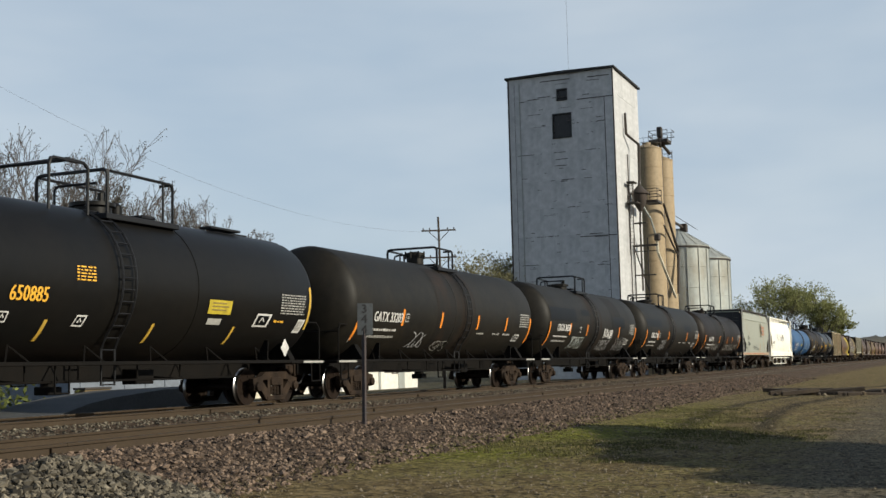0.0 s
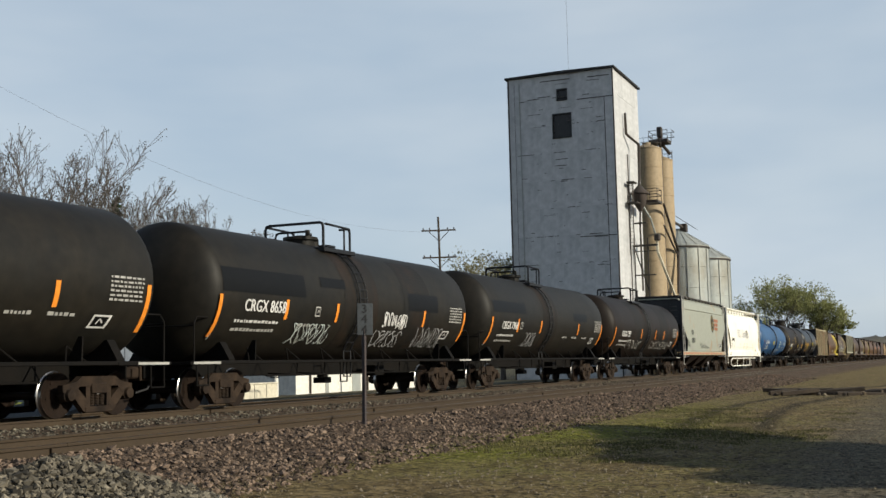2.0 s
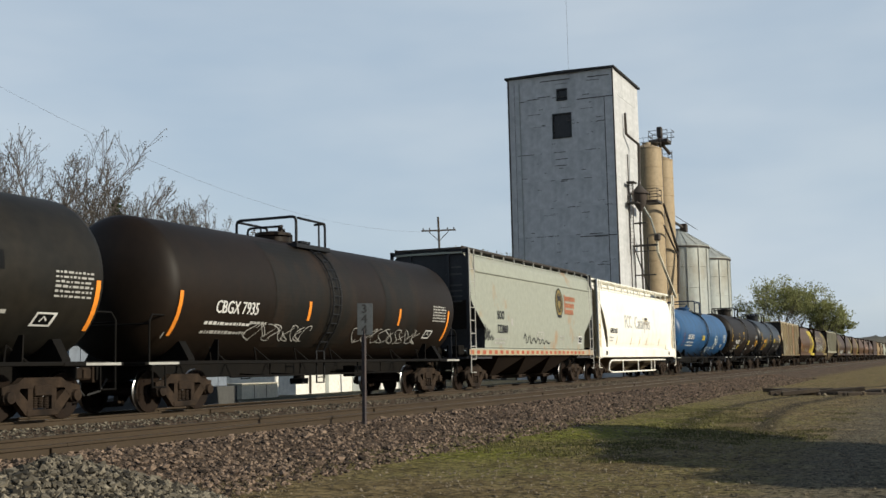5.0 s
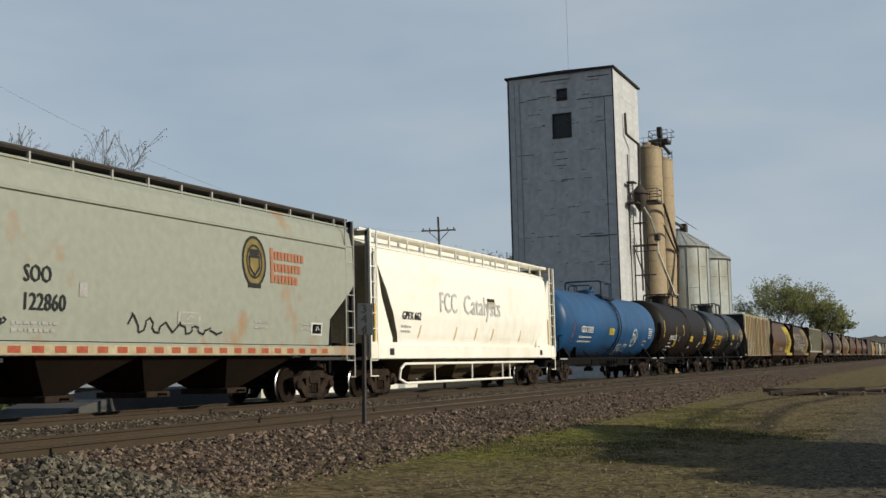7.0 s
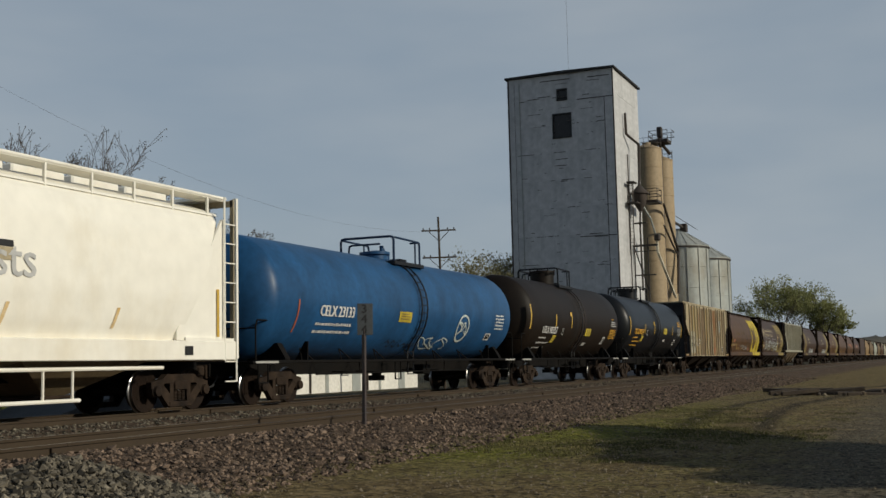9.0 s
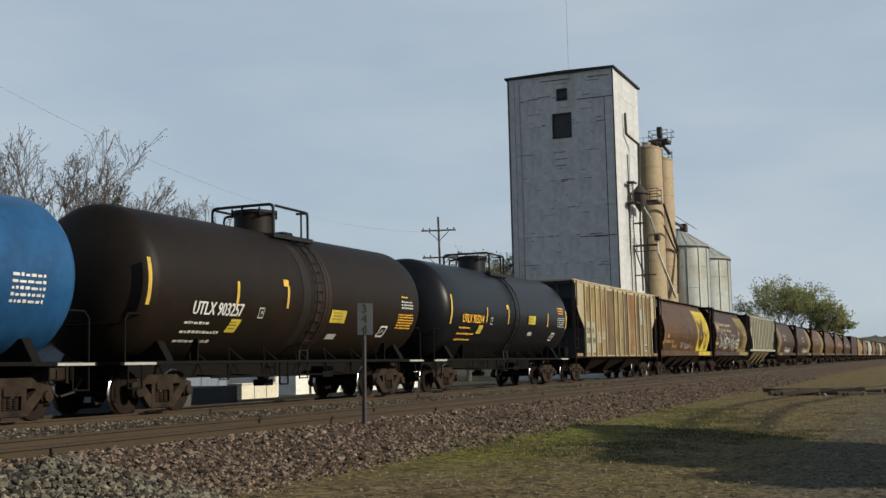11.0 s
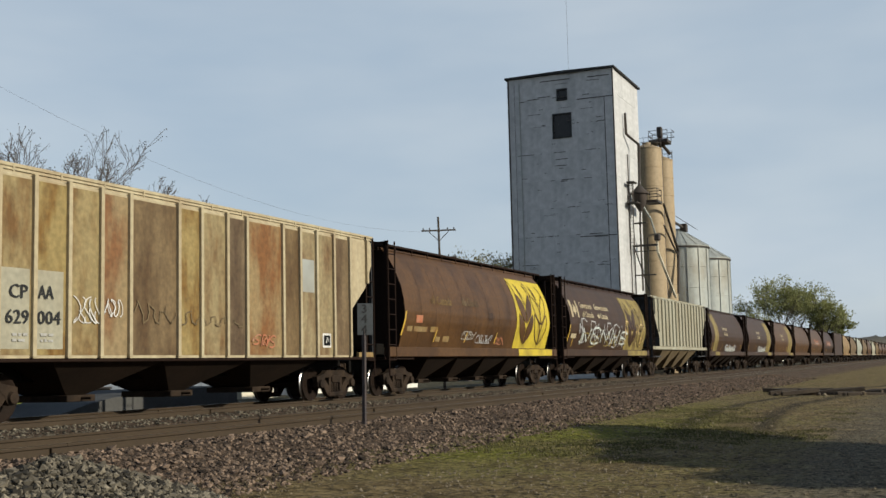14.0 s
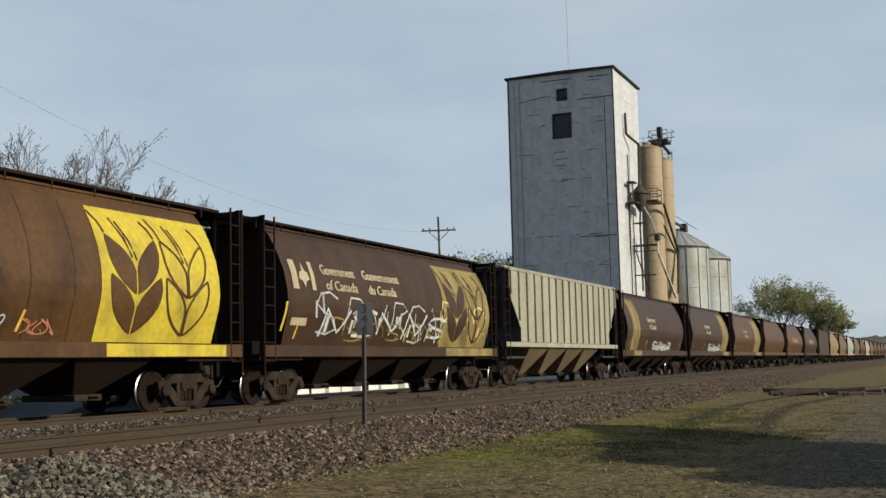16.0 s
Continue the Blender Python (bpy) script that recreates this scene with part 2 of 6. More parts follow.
M_SIGNG = material("sign_grey", (0.06, 0.066, 0.07), 0.6, scale=3, grain=20, bump=0.03)
M_POSTM = material("post_steel", (0.040, 0.037, 0.040), 0.6, second=(0.1, 0.06, 0.04), scale=3, grain=20)
M_GRASS = material("grass_blade", (0.070, 0.072, 0.018), 0.85, second=(0.11, 0.088, 0.038), scale=0.5, grain=4, bump=0, island=0.4)
M_WOODD = material("old_timber", (0.045, 0.033, 0.023), 0.9, second=(0.11, 0.085, 0.06), scale=2, grain=12, bump=0.3)


# ---- mesh helpers ----
class Shape:
    """Collects faces of one mesh."""

    def __init__(self):
        self.v, self.f = [], []

    def add(self, verts, faces):
        o = len(self.v)
        self.v += [tuple(p) for p in verts]
        self.f += [tuple(i + o for i in q) for q in faces]
        return self

    def box(self, x0, x1, y0, y1, z0, z1, c=0.0):
        if c <= 0:
            self.add([(x, y, z) for x in (x0, x1) for y in (y0, y1) for z in (z0, z1)],
                     [(0, 1, 3, 2), (4, 6, 7, 5), (0, 4, 5, 1), (2, 3, 7, 6), (0, 2, 6, 4), (1, 5, 7, 3)])
            return self
        bm = bmesh.new()
        bmesh.ops.create_cube(bm, size=1.0)
        for p in bm.verts:
            p.co = Vector(((x0 + x1) / 2 + p.co.x * (x1 - x0), (y0 + y1) / 2 + p.co.y * (y1 - y0), (z0 + z1) / 2 + p.co.z * (z1 - z0)))
        bmesh.ops.bevel(bm, geom=bm.edges[:], offset=c, segments=1, affect="EDGES")
        bm.verts.index_update()
        self.add([p.co[:] for p in bm.verts], [tuple(p.index for p in q.verts) for q in bm.faces])
        bm.free()
        return self

    def tube(self, a, b, r, seg=8, r2=None, caps=True):
        a, b = Vector(a), Vector(b)
        d = (b - a).normalized()
        s = d.orthogonal().normalized()
        t = d.cross(s)
        r2 = r if r2 is None else r2
        ring = [(math.cos(2 * math.pi * i / seg), math.sin(2 * math.pi * i / seg)) for i in range(seg)]
        vs = [a + (s * u + t * w) * r for u, w in ring] + [b + (s * u + t * w) * r2 for u, w in ring]
        fs = [(i, (i + 1) % seg, seg + (i + 1) % seg, seg + i) for i in range(seg)]
        if caps:
            fs += [tuple(range(seg))[::-1], tuple(range(seg, 2 * seg))]
        return self.add(vs, fs)

    def path(self, pts, r, seg=6, bend=0.0):
        """One tube swept along the points; bend rounds its corners."""
        pts = [Vector(p) for p in pts]
        if bend:
            soft = [pts[0]]
            for a, p, b in zip(pts, pts[1:], pts[2:]):
                u, w = a - p, b - p
                q = min(bend, u.length * 0.45, w.length * 0.45)
                u, w = p + u.normalized() * q, p + w.normalized() * q
                soft += [u, (u + w) * 0.25 + p * 0.5, w]
            pts = soft + [pts[-1]]
        ways = [(b - a).normalized() for a, b in zip(pts, pts[1:])]
        s = ways[0].orthogonal().normalized()
        vs, n = [], len(pts)
        for k, p in enumerate(pts):
            before, after = ways[max(0, k - 1)], ways[min(k, n - 2)]
            t = before + after
            t = t.normalized() if t.length > 0.01 else after
            s = (s - t * s.dot(t)).normalized()
            w = t.cross(s)
            wide = r / max(0.5, t.dot(after))
            vs += [p + (s * math.cos(2 * math.pi * i / seg) + w * math.sin(2 * math.pi * i / seg)) * wide for i in range(seg)]
        fs = [(k * seg + i, k * seg + (i + 1) % seg, (k + 1) * seg + (i + 1) % seg, (k + 1) * seg + i) for k in range(n - 1) for i in range(seg)]
        return self.add(vs, fs + [tuple(range(seg))[::-1], tuple(range((n - 1) * seg, n * seg))])

    def extrude_x(self, prof, x0, x1, closed=True):
        """prof: (y, z) outline."""
        n = len(prof)
        self.add([(x0, y, z) for y, z in prof] + [(x1, y, z) for y, z in prof],
                 [(i, (i + 1) % n, n + (i + 1) % n, n + i) for i in range(n if closed else n - 1)]
                 + ([tuple(range(n))[::-1], tuple(range(n, 2 * n))] if closed else []))
        return self

    def extrude_y(self, prof, y0, y1):
        """prof: (x, z) outline."""
        n = len(prof)
        return self.add([(x, y0, z) for x, z in prof] + [(x, y1, z) for x, z in prof],
                        [(i, (i + 1) % n, n + (i + 1) % n, n + i) for i in range(n)] + [tuple(range(n))[::-1], tuple(range(n, 2 * n))])

    def revolve(self, rows, axis="z", seg=32, centre=(0, 0, 0)):
        """rows: (radius, height along the axis)."""
        vs, cx = [], Vector(centre)
        for r, h in rows:
            for i in range(seg):
                a = 2 * math.pi * i / seg
                u, w = r * math.cos(a), r * math.sin(a)
                vs.append(cx + Vector({"z": (u, w, h), "x": (h, u, w), "y": (u, h, w)}[axis]))
        fs = [(k * seg + i, k * seg + (i + 1) % seg, (k + 1) * seg + (i + 1) % seg, (k + 1) * seg + i)
              for k in range(len(rows) - 1) for i in range(seg)]
        fs += [tuple(range(seg))[::-1], tuple(range((len(rows) - 1) * seg, len(rows) * seg))]
        return self.add(vs, fs)

    def mesh(self, name, mat, smooth=0.0):
        me = bpy.data.meshes.new(name)
        me.from_pydata(self.v, [], self.f)
        me.materials.append(mat)
        bm = bmesh.new()
        bm.from_mesh(me)
        bmesh.ops.recalc_face_normals(bm, faces=bm.faces[:])
        bm.to_mesh(me)
        bm.free()
        if smooth:
            me.shade_smooth()
            me.set_sharp_from_angle(angle=radians(smooth))
        return me


def part(name, shape, mat, parent, label="", smooth=0.0, at=None):
    me = shape if isinstance(shape, bpy.types.Mesh) else shape.mesh(name, mat, smooth)
    ob = new(name, me)
    ob.parent = parent
    if at is not None:
        ob.matrix_basis = at
    return tagged(ob, label) if label else ob


def thing(name, label, category, group="", at=None, kind=""):
    ob = new(name)
    ob.empty_display_size = 0.3
    if at is not None:
        ob.matrix_basis = at
    return tagged(ob, label, category, group, kind)


def single(name, shape, mat, label, category, group="", kind="", smooth=0.0, at=None):
    ob = new(name, shape.mesh(name, mat, smooth))
    if at is not None:
        ob.matrix_basis = at
    return tagged(ob, label, category, group, kind)


# ---- flat marks on curved sides: surface(z) gives y of the side ----
GLYPHS = {}
MARK_DX = [0.0]


def glyph_mesh(text, size):
    if (text, size) not in GLYPHS:
        cu = bpy.data.curves.new("letters", "FONT")
        cu.body, cu.size, cu.resolution_u = text, size, 2
        ob = bpy.data.objects.new("letters", cu)
        me = bpy.data.meshes.new_from_object(ob)
        GLYPHS[(text, size)] = ([p.co[:2] for p in me.vertices], [tuple(q.vertices) for q in me.polygons])
        bpy.data.objects.remove(ob)
        bpy.data.meshes.remove(me)
    return GLYPHS[(text, size)]


def letter_shape(text, size, x, z, surface, stretch=1.0, off=0.02, bold=0.0):
    vs, fs = glyph_mesh(text, size)
    sh = Shape()
    for dx in ((0.0, bold) if bold else (0.0,)):
        sh.add([(x + MARK_DX[0] + u * stretch + dx, surface(z + w) - off - dx * 0.05, z + w) for u, w in vs], fs)
    return sh


def panel_shape(x0, x1, z0, z1, surface, off=0.012, lean=0.0, steps=6, sh=None):
    sh = sh or Shape()
    vs, fs = [], []
    for k in range(steps + 1):
        z = z0 + (z1 - z0) * k / steps
        dx = lean * k / steps + MARK_DX[0]
        vs += [(x0 + dx, surface(z) - off, z), (x1 + dx, surface(z) - off, z)]
        if k:
            fs.append((2 * k - 2, 2 * k - 1, 2 * k + 1, 2 * k))
    return sh.add(vs, fs)


def bars_shape(x0, x1, z0, z1, rows, surface, rng, off=0.014, sh=None):
    """Lines of writing too small to read."""
    sh = sh or Shape()
    step = (z1 - z0) / rows
    for k in range(rows):
        x = x0
        while x < x1 - 0.05:
            w = rng.uniform(0.05, 0.17)
            panel_shape(x, min(x + w, x1), z0 + k * step + step * 0.22, z0 + k * step + step * rng.uniform(0.6, 0.76), surface, off, steps=2, sh=sh)
            x += w + 0.04
    return sh


def stroke_shape(pts, width, surface, off=0.018, sh=None):
    sh = sh or Shape()
    vs, fs = [], []
    for i, (x, z) in enumerate(pts):
        x += MARK_DX[0]
        a, b = pts[max(i - 1, 0)], pts[min(i + 1, len(pts) - 1)]
        d = Vector((b[0] - a[0], b[1] - a[1]))
        d = d.normalized() if d.length else Vector((1, 0))
        nx, nz = -d.y * width / 2, d.x * width / 2
        vs += [(x + nx, surface(z + nz) - off, z + nz), (x - nx, surface(z - nz) - off, z - nz)]
        if i:
            fs.append((2 * i - 2, 2 * i - 1, 2 * i + 1, 2 * i))
    return sh.add(vs, fs)


def scrawl_shape(x0, x1, z0, z1, n, width, surface, rng):
    """Sprayed loops and strokes, no words."""
    sh = Shape()
    for k in range(n):
        cx = x0 + (x1 - x0) * (k + 0.5) / n
        r = (x1 - x0) / n * 0.75
        p1, p2, f = rng.uniform(0, 6), rng.uniform(0, 6), rng.choice((1, 1.5, 2))
        pts = [(cx + r * math.sin(f * q * 5.2 + p1) * 0.9, z0 + (z1 - z0) * (0.5 + 0.5 * math.sin(q * 4.4 + p2)))
               for q in [i / 16 for i in range(17)]]
        stroke_shape(pts, width * rng.uniform(0.5, 0.9), surface, 0.018 + 0.001 * (k % 5), sh)
    return sh
def block_shape(x0, x1, z0, z1, n, width, surface, rng):
    """Large sprayed forms: arches, hooks and zigzags with bars inside, no words."""
    sh = Shape()
    step = (x1 - x0) / n
    forms = (((0.0, 0.0), (0.05, 0.7), (0.2, 0.92), (0.5, 1.0), (0.8, 0.92), (0.95, 0.7), (1.0, 0.1)),
             ((0.0, 0.05), (0.08, 0.5), (0.15, 1.0), (0.38, 0.6), (0.6, 0.2), (0.8, 0.6), (0.95, 1.0)),
             ((0.9, 0.85), (0.6, 1.0), (0.25, 0.95), (0.05, 0.7), (0.35, 0.5), (0.75, 0.38), (0.85, 0.12), (0.5, 0.0), (0.1, 0.05)),
             ((0.15, 0.0), (0.2, 0.5), (0.3, 1.0), (0.7, 0.98), (0.9, 0.78), (0.4, 0.5), (0.7, 0.25), (0.98, 0.0)))
    for k in range(n):
        a, b = x0 + step * k + 0.04, x0 + step * (k + 1) - 0.02
        top, low = z1 - rng.uniform(0, 0.22) * (z1 - z0), z0 + rng.uniform(0, 0.25) * (z1 - z0)
        lean = rng.uniform(-0.12, 0.16)
        form = rng.choice(forms)
        pts = [(a + (b - a) * u + lean * v, low + (top - low) * v) for u, v in form]
        stroke_shape(pts, width, surface, 0.018 + 0.001 * (k % 4), sh)
        for j in range(rng.choice((1, 2))):
            xb, zb = rng.uniform(a, b), rng.uniform(low, (low + top) / 2)
            stroke_shape([(xb, zb), (xb + lean * 0.6, zb + rng.uniform(0.25, 0.55) * (top - low))], width * rng.uniform(0.9, 1.9), surface, 0.024 + 0.001 * j, sh)
    return sh


def scribble_shape(x0, x1, z0, z1, turns, width, surface, rng):
    """A quick running signature-like line that trails off."""
    pts = []
    for i in range(turns * 8 + 1):
        u = i / (turns * 8)
        amp = (1 - 0.75 * u) * (0.6 + 0.4 * rng.random())
        pts.append((x0 + (x1 - x0) * u + 0.06 * math.sin(i * 1.9), z0 + (z1 - z0) * (0.25 + 0.5 * amp * (1 + math.sin(i * 0.785 + u)))))
    return stroke_shape(pts, width, surface, 0.02)


# ---- the ground ----
TRACK_Y, NEAR_Y, HALF_GAUGE = 16.85, 11.0, 0.7525
RAIL_H = 0.17


def ground_height(x, y):
    """Height of the ground sheet, rail tops at 0."""
    pts = ((-40, -0.62), (3, -0.60), (6.5, -0.52), (8.4, -0.36), (9.5, -0.14), (12.6, -0.13), (13.9, -0.22), (15.0, -0.14),
           (18.8, -0.14), (20.2, -0.42), (40, -0.5))
    if y <= pts[0][0]:
        h = pts[0][1]
    elif y >= pts[-1][0]:
        h = pts[-1][1]
    else:
        for (a, p), (b, q) in zip(pts, pts[1:]):
            if a <= y <= b:
                u = (y - a) / (b - a)
                h = p + (q - p) * u
                break
    if y < 9 and x > 4:
        h += min(0.10, (x - 4) * 0.003) * min(1.0, (9 - y) / 4)
        h += 0.035 * noise.noise((x * 0.35, y * 0.5, 0)) + 0.012 * noise.noise((x * 1.7, y * 1.7, 3))
    return h


def build_ground():
    xs = [-1500, -500, -150, -60, -25, -10] + [i * 0.5 for i in range(0, 120)] + [60 + i * 3 for i in range(0, 40)] + [185, 220, 280, 360, 500, 800, 1400, 2600]
    ys = [-1800, -600, -200, -80, -40, -20, -10, -6] + [-4 + i * 0.5 for i in range(0, 21)] + [6.75 + i * 0.25 for i in range(0, 60)] + [22, 25, 30, 40, 60, 100, 200, 500, 1800]
    sh = Shape()
    ny = len(ys)
    sh.add([(x, y, ground_height(x, y)) for x in xs for y in ys],
           [(i * ny + j, (i + 1) * ny + j, (i + 1) * ny + j + 1, i * ny + j + 1) for i in range(len(xs) - 1) for j in range(ny - 1)])
    m = bpy.data.materials.new("yard_ground")
    m.use_nodes = True
    n, l = m.node_tree.nodes, m.node_tree.links
    b = n["Principled BSDF"]
    b.inputs["Roughness"].default_value = 0.95
    b.inputs["Specular IOR Level"].default_value = 0.1
    tc = n.new("ShaderNodeTexCoord")

    def noise_node(scale, detail=5, rough=0.6):
        q = n.new("ShaderNodeTexNoise")
        q.inputs["Scale"].default_value, q.inputs["Detail"].default_value, q.inputs["Roughness"].default_value = scale, detail, rough
        l.new(tc.outputs["Object"], q.inputs["Vector"])
        return q.outputs["Fac"]

    def span(value, a, b_, lo=0.0, hi=1.0):
        q = n.new("ShaderNodeMapRange")
        for key, val in (("From Min", a), ("From Max", b_), ("To Min", lo), ("To Max", hi)):
            q.inputs[key].default_value = val
        l.new(value, q.inputs["Value"])
        return q.outputs["Result"]

    def blend(fac, a, b_):
        q = n.new("ShaderNodeMix")
        q.data_type = "RGBA"
        l.new(fac, q.inputs["Factor"])
        for key, val in (("A", a), ("B", b_)):
            if isinstance(val, tuple):
                q.inputs[key].default_value = (*val, 1)
            else:
                l.new(val, q.inputs[key])
        return q.outputs["Result"]

    def math_node(op, a, b_):
        q = n.new("ShaderNodeMath")
        q.operation = op
        for i, val in enumerate((a, b_)):
            if isinstance(val, float):
                q.inputs[i].default_value = val
            else:
                l.new(val, q.inputs[i])
        return q.outputs["Value"]

    sep = n.new("ShaderNodeSeparateXYZ")
    l.new(tc.outputs["Object"], sep.inputs["Vector"])
    big, mid, fine = noise_node(0.25), noise_node(1.6, 8, 0.7), noise_node(9.0, 10, 0.8)
    dirt = blend(span(mid, 0.35, 0.65), (0.088, 0.064, 0.028), (0.205, 0.152, 0.073))
    wobble = math_node("ADD", sep.outputs["Y"], math_node("MULTIPLY", span(mid, 0.3, 0.7, -0.5, 0.5), 1.6))
    # worn grass in a band beside the ballast
    band = math_node("MULTIPLY", span(wobble, 4.3, 5.6), span(wobble, 8.3, 7.2))
    reach = math_node("MULTIPLY", span(sep.outputs["X"], 13.0, 17.0), span(sep.outputs["X"], 36.0, 28.0))
    green = math_node("MULTIPLY", math_node("MULTIPLY", band, reach), span(big, 0.36, 0.58, 0.15, 1.0))
    turf = blend(span(mid, 0.3, 0.7), (0.092, 0.098, 0.013), (0.160, 0.150, 0.028))
    low_grass = blend(math_node("MULTIPLY", span(big, 0.45, 0.62), span(mid, 0.4, 0.6)), dirt, (0.145, 0.124, 0.046))
    yard = blend(green, low_grass, turf)
    stone = blend(span(mid, 0.3, 0.7), (0.055, 0.038, 0.026), (0.110, 0.079, 0.056))
    near_bed = span(wobble, 7.0, 8.2)
    col = blend(near_bed, yard, stone)
    # weeds and mud on the far side of the tracks
    back = span(sep.outputs["Y"], 20.0, 22.5)
    col = blend(back, col, blend(span(mid, 0.4, 0.6), (0.05, 0.048, 0.022), (0.09, 0.078, 0.058)))
    # two dark wheel ruts that swing across the yard, and a grey gravel drive
    lane = math_node("SUBTRACT", sep.outputs["Y"], math_node("MULTIPLY", math_node("POWER", math_node("ABSOLUTE", math_node("SUBTRACT", sep.outputs["X"], 33.0), 0.0), 1.6), -0.018))
    lane = math_node("ADD", lane, math_node("MULTIPLY", span(mid, 0.3, 0.7, -0.5, 0.5), 0.25))
    rut = math_node("ADD", span(math_node("ABSOLUTE", math_node("SUBTRACT", lane, 5.6), 0.0), 0.30, 0.12), span(math_node("ABSOLUTE", math_node("SUBTRACT", lane, 4.0), 0.0), 0.34, 0.12))
    rut = math_node("MULTIPLY", math_node("MINIMUM", rut, 1.0), span(sep.outputs["X"], 21.0, 25.0, 0.0, 0.8))
    col = blend(rut, col, (0.030, 0.024, 0.014))
    drive = math_node("MULTIPLY", span(math_node("ADD", sep.outputs["Y"], math_node("MULTIPLY", span(mid, 0.3, 0.7, -0.5, 0.5), 1.2)), 2.6, 1.4), 0.75)
    col = blend(drive, col, blend(span(mid, 0.3, 0.7), (0.086, 0.074, 0.054), (0.160, 0.139, 0.100)))
    hsv = n.new("ShaderNodeHueSaturation")
    l.new(col, hsv.inputs["Color"])
    l.new(span(fine, 0.38, 0.62, 0.10, 1.9), hsv.inputs["Value"])
    l.new(hsv.outputs["Color"], b.inputs["Base Color"])
    bp = n.new("ShaderNodeBump")
    bp.inputs["Strength"].default_value, bp.inputs["Distance"].default_value = 0.8, 0.05
    l.new(fine, bp.inputs["Height"])
    l.new(bp.outputs["Normal"], b.inputs["Normal"])
    ob = new("ground", sh.mesh("ground", m, 60))
    return tagged(ob, "brown gravel yard with worn green grass patches", "ground", kind="structure")


build_ground()


def stones(name, count, place, size, mat, label, seed):
    """Many loose angular stones in one mesh."""
    rng = np.random.default_rng(seed)
    base = np.array([(1, 0, 0), (-1, 0, 0), (0, 1, 0), (0, -1, 0), (0, 0, 1), (0, 0, -1)], float)
    tri = np.array([(0, 2, 4), (2, 1, 4), (1, 3, 4), (3, 0, 4), (2, 0, 5), (1, 2, 5), (3, 1, 5), (0, 3, 5)])
    vs, fs = [], []
    for k in range(count):
        x, y, z = place(rng)
        s = size * rng.lognormal(0, 0.32)
        q = np.linalg.qr(rng.normal(size=(3, 3)))[0]
        v = (base * rng.uniform(0.55, 1.25, (6, 1))) @ q * s * np.array((1, 1, 0.8))
        vs.append(v + (x, y, z + s * 0.25))
        fs.append(tri + 6 * k)
    me = bpy.data.meshes.new(name)
    me.from_pydata(np.concatenate(vs).tolist(), [], np.concatenate(fs).tolist())
    me.materials.append(mat)
    ob = new(name, me)
    return tagged(ob, label, "gravel", kind="stuff")


def spread(rng, x0, x1, y0, y1):
    """Places thinning out with distance."""
    x = x0 + (x1 - x0) * rng.random() ** 1.8
    y = rng.uniform(y0, y1)
    return x, y, ground_height(x, y)


stones("ballast", 19000, lambda r: spread(r, 8, 75, 7.0, 10.15), 0.030, M_BALLAST, "loose reddish brown ballast stones beside the track", 1)
stones("ballast", 9000, lambda r: spread(r, 10, 75, 12.0, 15.9), 0.030, M_PILE, "pale ballast stones between the two tracks", 2)
stones("yard_gravel", 19000, lambda r: spread(r, 6, 45, -1.2, 7.6), 0.014, M_YARDSTONE, "small scattered stones on the dirt yard", 3)

PILE = (8.0, 7.1)


def pile_height(x, y):
    d = math.hypot((x - PILE[0]) / 2.3, (y - PILE[1]) / 1.35)
    return max(0.0, 1 - d) * 0.62


def pile_place(rng):
    while True:
        x, y = rng.uniform(5.6, 10.4), rng.uniform(5.5, 8.6)
        h = pile_height(x, y)
        if h > 0:
            return x, y, ground_height(x, y) + h


def build_pile():
    sh = Shape()
    n = 36
    sh.add([(5.4 + 5.2 * i / n, 5.3 + 3.6 * j / n, ground_height(5.4 + 5.2 * i / n, 5.3 + 3.6 * j / n) - 0.02 + pile_height(5.4 + 5.2 * i / n, 5.3 + 3.6 * j / n))
            for i in range(n + 1) for j in range(n + 1)],
           [(i * (n + 1) + j, (i + 1) * (n + 1) + j, (i + 1) * (n + 1) + j + 1, i * (n + 1) + j + 1) for i in range(n) for j in range(n)])
    heap = single("gravel_pile", sh, M_PILE, "heap of grey crushed stone beside the track", "gravel", smooth=60)
    loose = stones("loose_stone", 9500, pile_place, 0.028, M_PILE, "", 5)
    del loose["category"]
    loose.parent = heap


build_pile()


def build_grass():
    """Short tufts in the worn band beside the ballast."""
    rng = np.random.default_rng(9)
    vs, fs = [], []
    for k in range(9000):
        x = 14 + 20 * rng.random() ** 1.3
        y = rng.uniform(2.0, 7.6)
        g = noise.noise((x * 0.25, y * 0.35, 5)) + 0.5 * noise.noise((x * 0.9, y * 1.1, 9))
        if g < (-0.02 if 4.6 < y < 7.2 and x > 17 else 0.26):
            continue
        z = ground_height(x, y)
        for b in range(5):
            a, hgt = rng.uniform(0, 6.283), rng.uniform(0.015, 0.045)
            px, py = x + rng.normal(0, 0.05), y + rng.normal(0, 0.05)
            dx, dy = math.cos(a), math.sin(a)
            o = len(vs)
            vs += [(px - dy * 0.011, py + dx * 0.011, z - 0.01), (px + dy * 0.011, py - dx * 0.011, z - 0.01), (px + dx * hgt * 0.5, py + dy * hgt * 0.5, z + hgt)]
            fs.append((o, o + 1, o + 2))
    me = bpy.data.meshes.new("grass")
    me.from_pydata(vs, [], fs)
    me.materials.append(M_GRASS)
    tagged(new("grass", me), "short worn green grass tufts", "grass", kind="stuff")


build_grass()


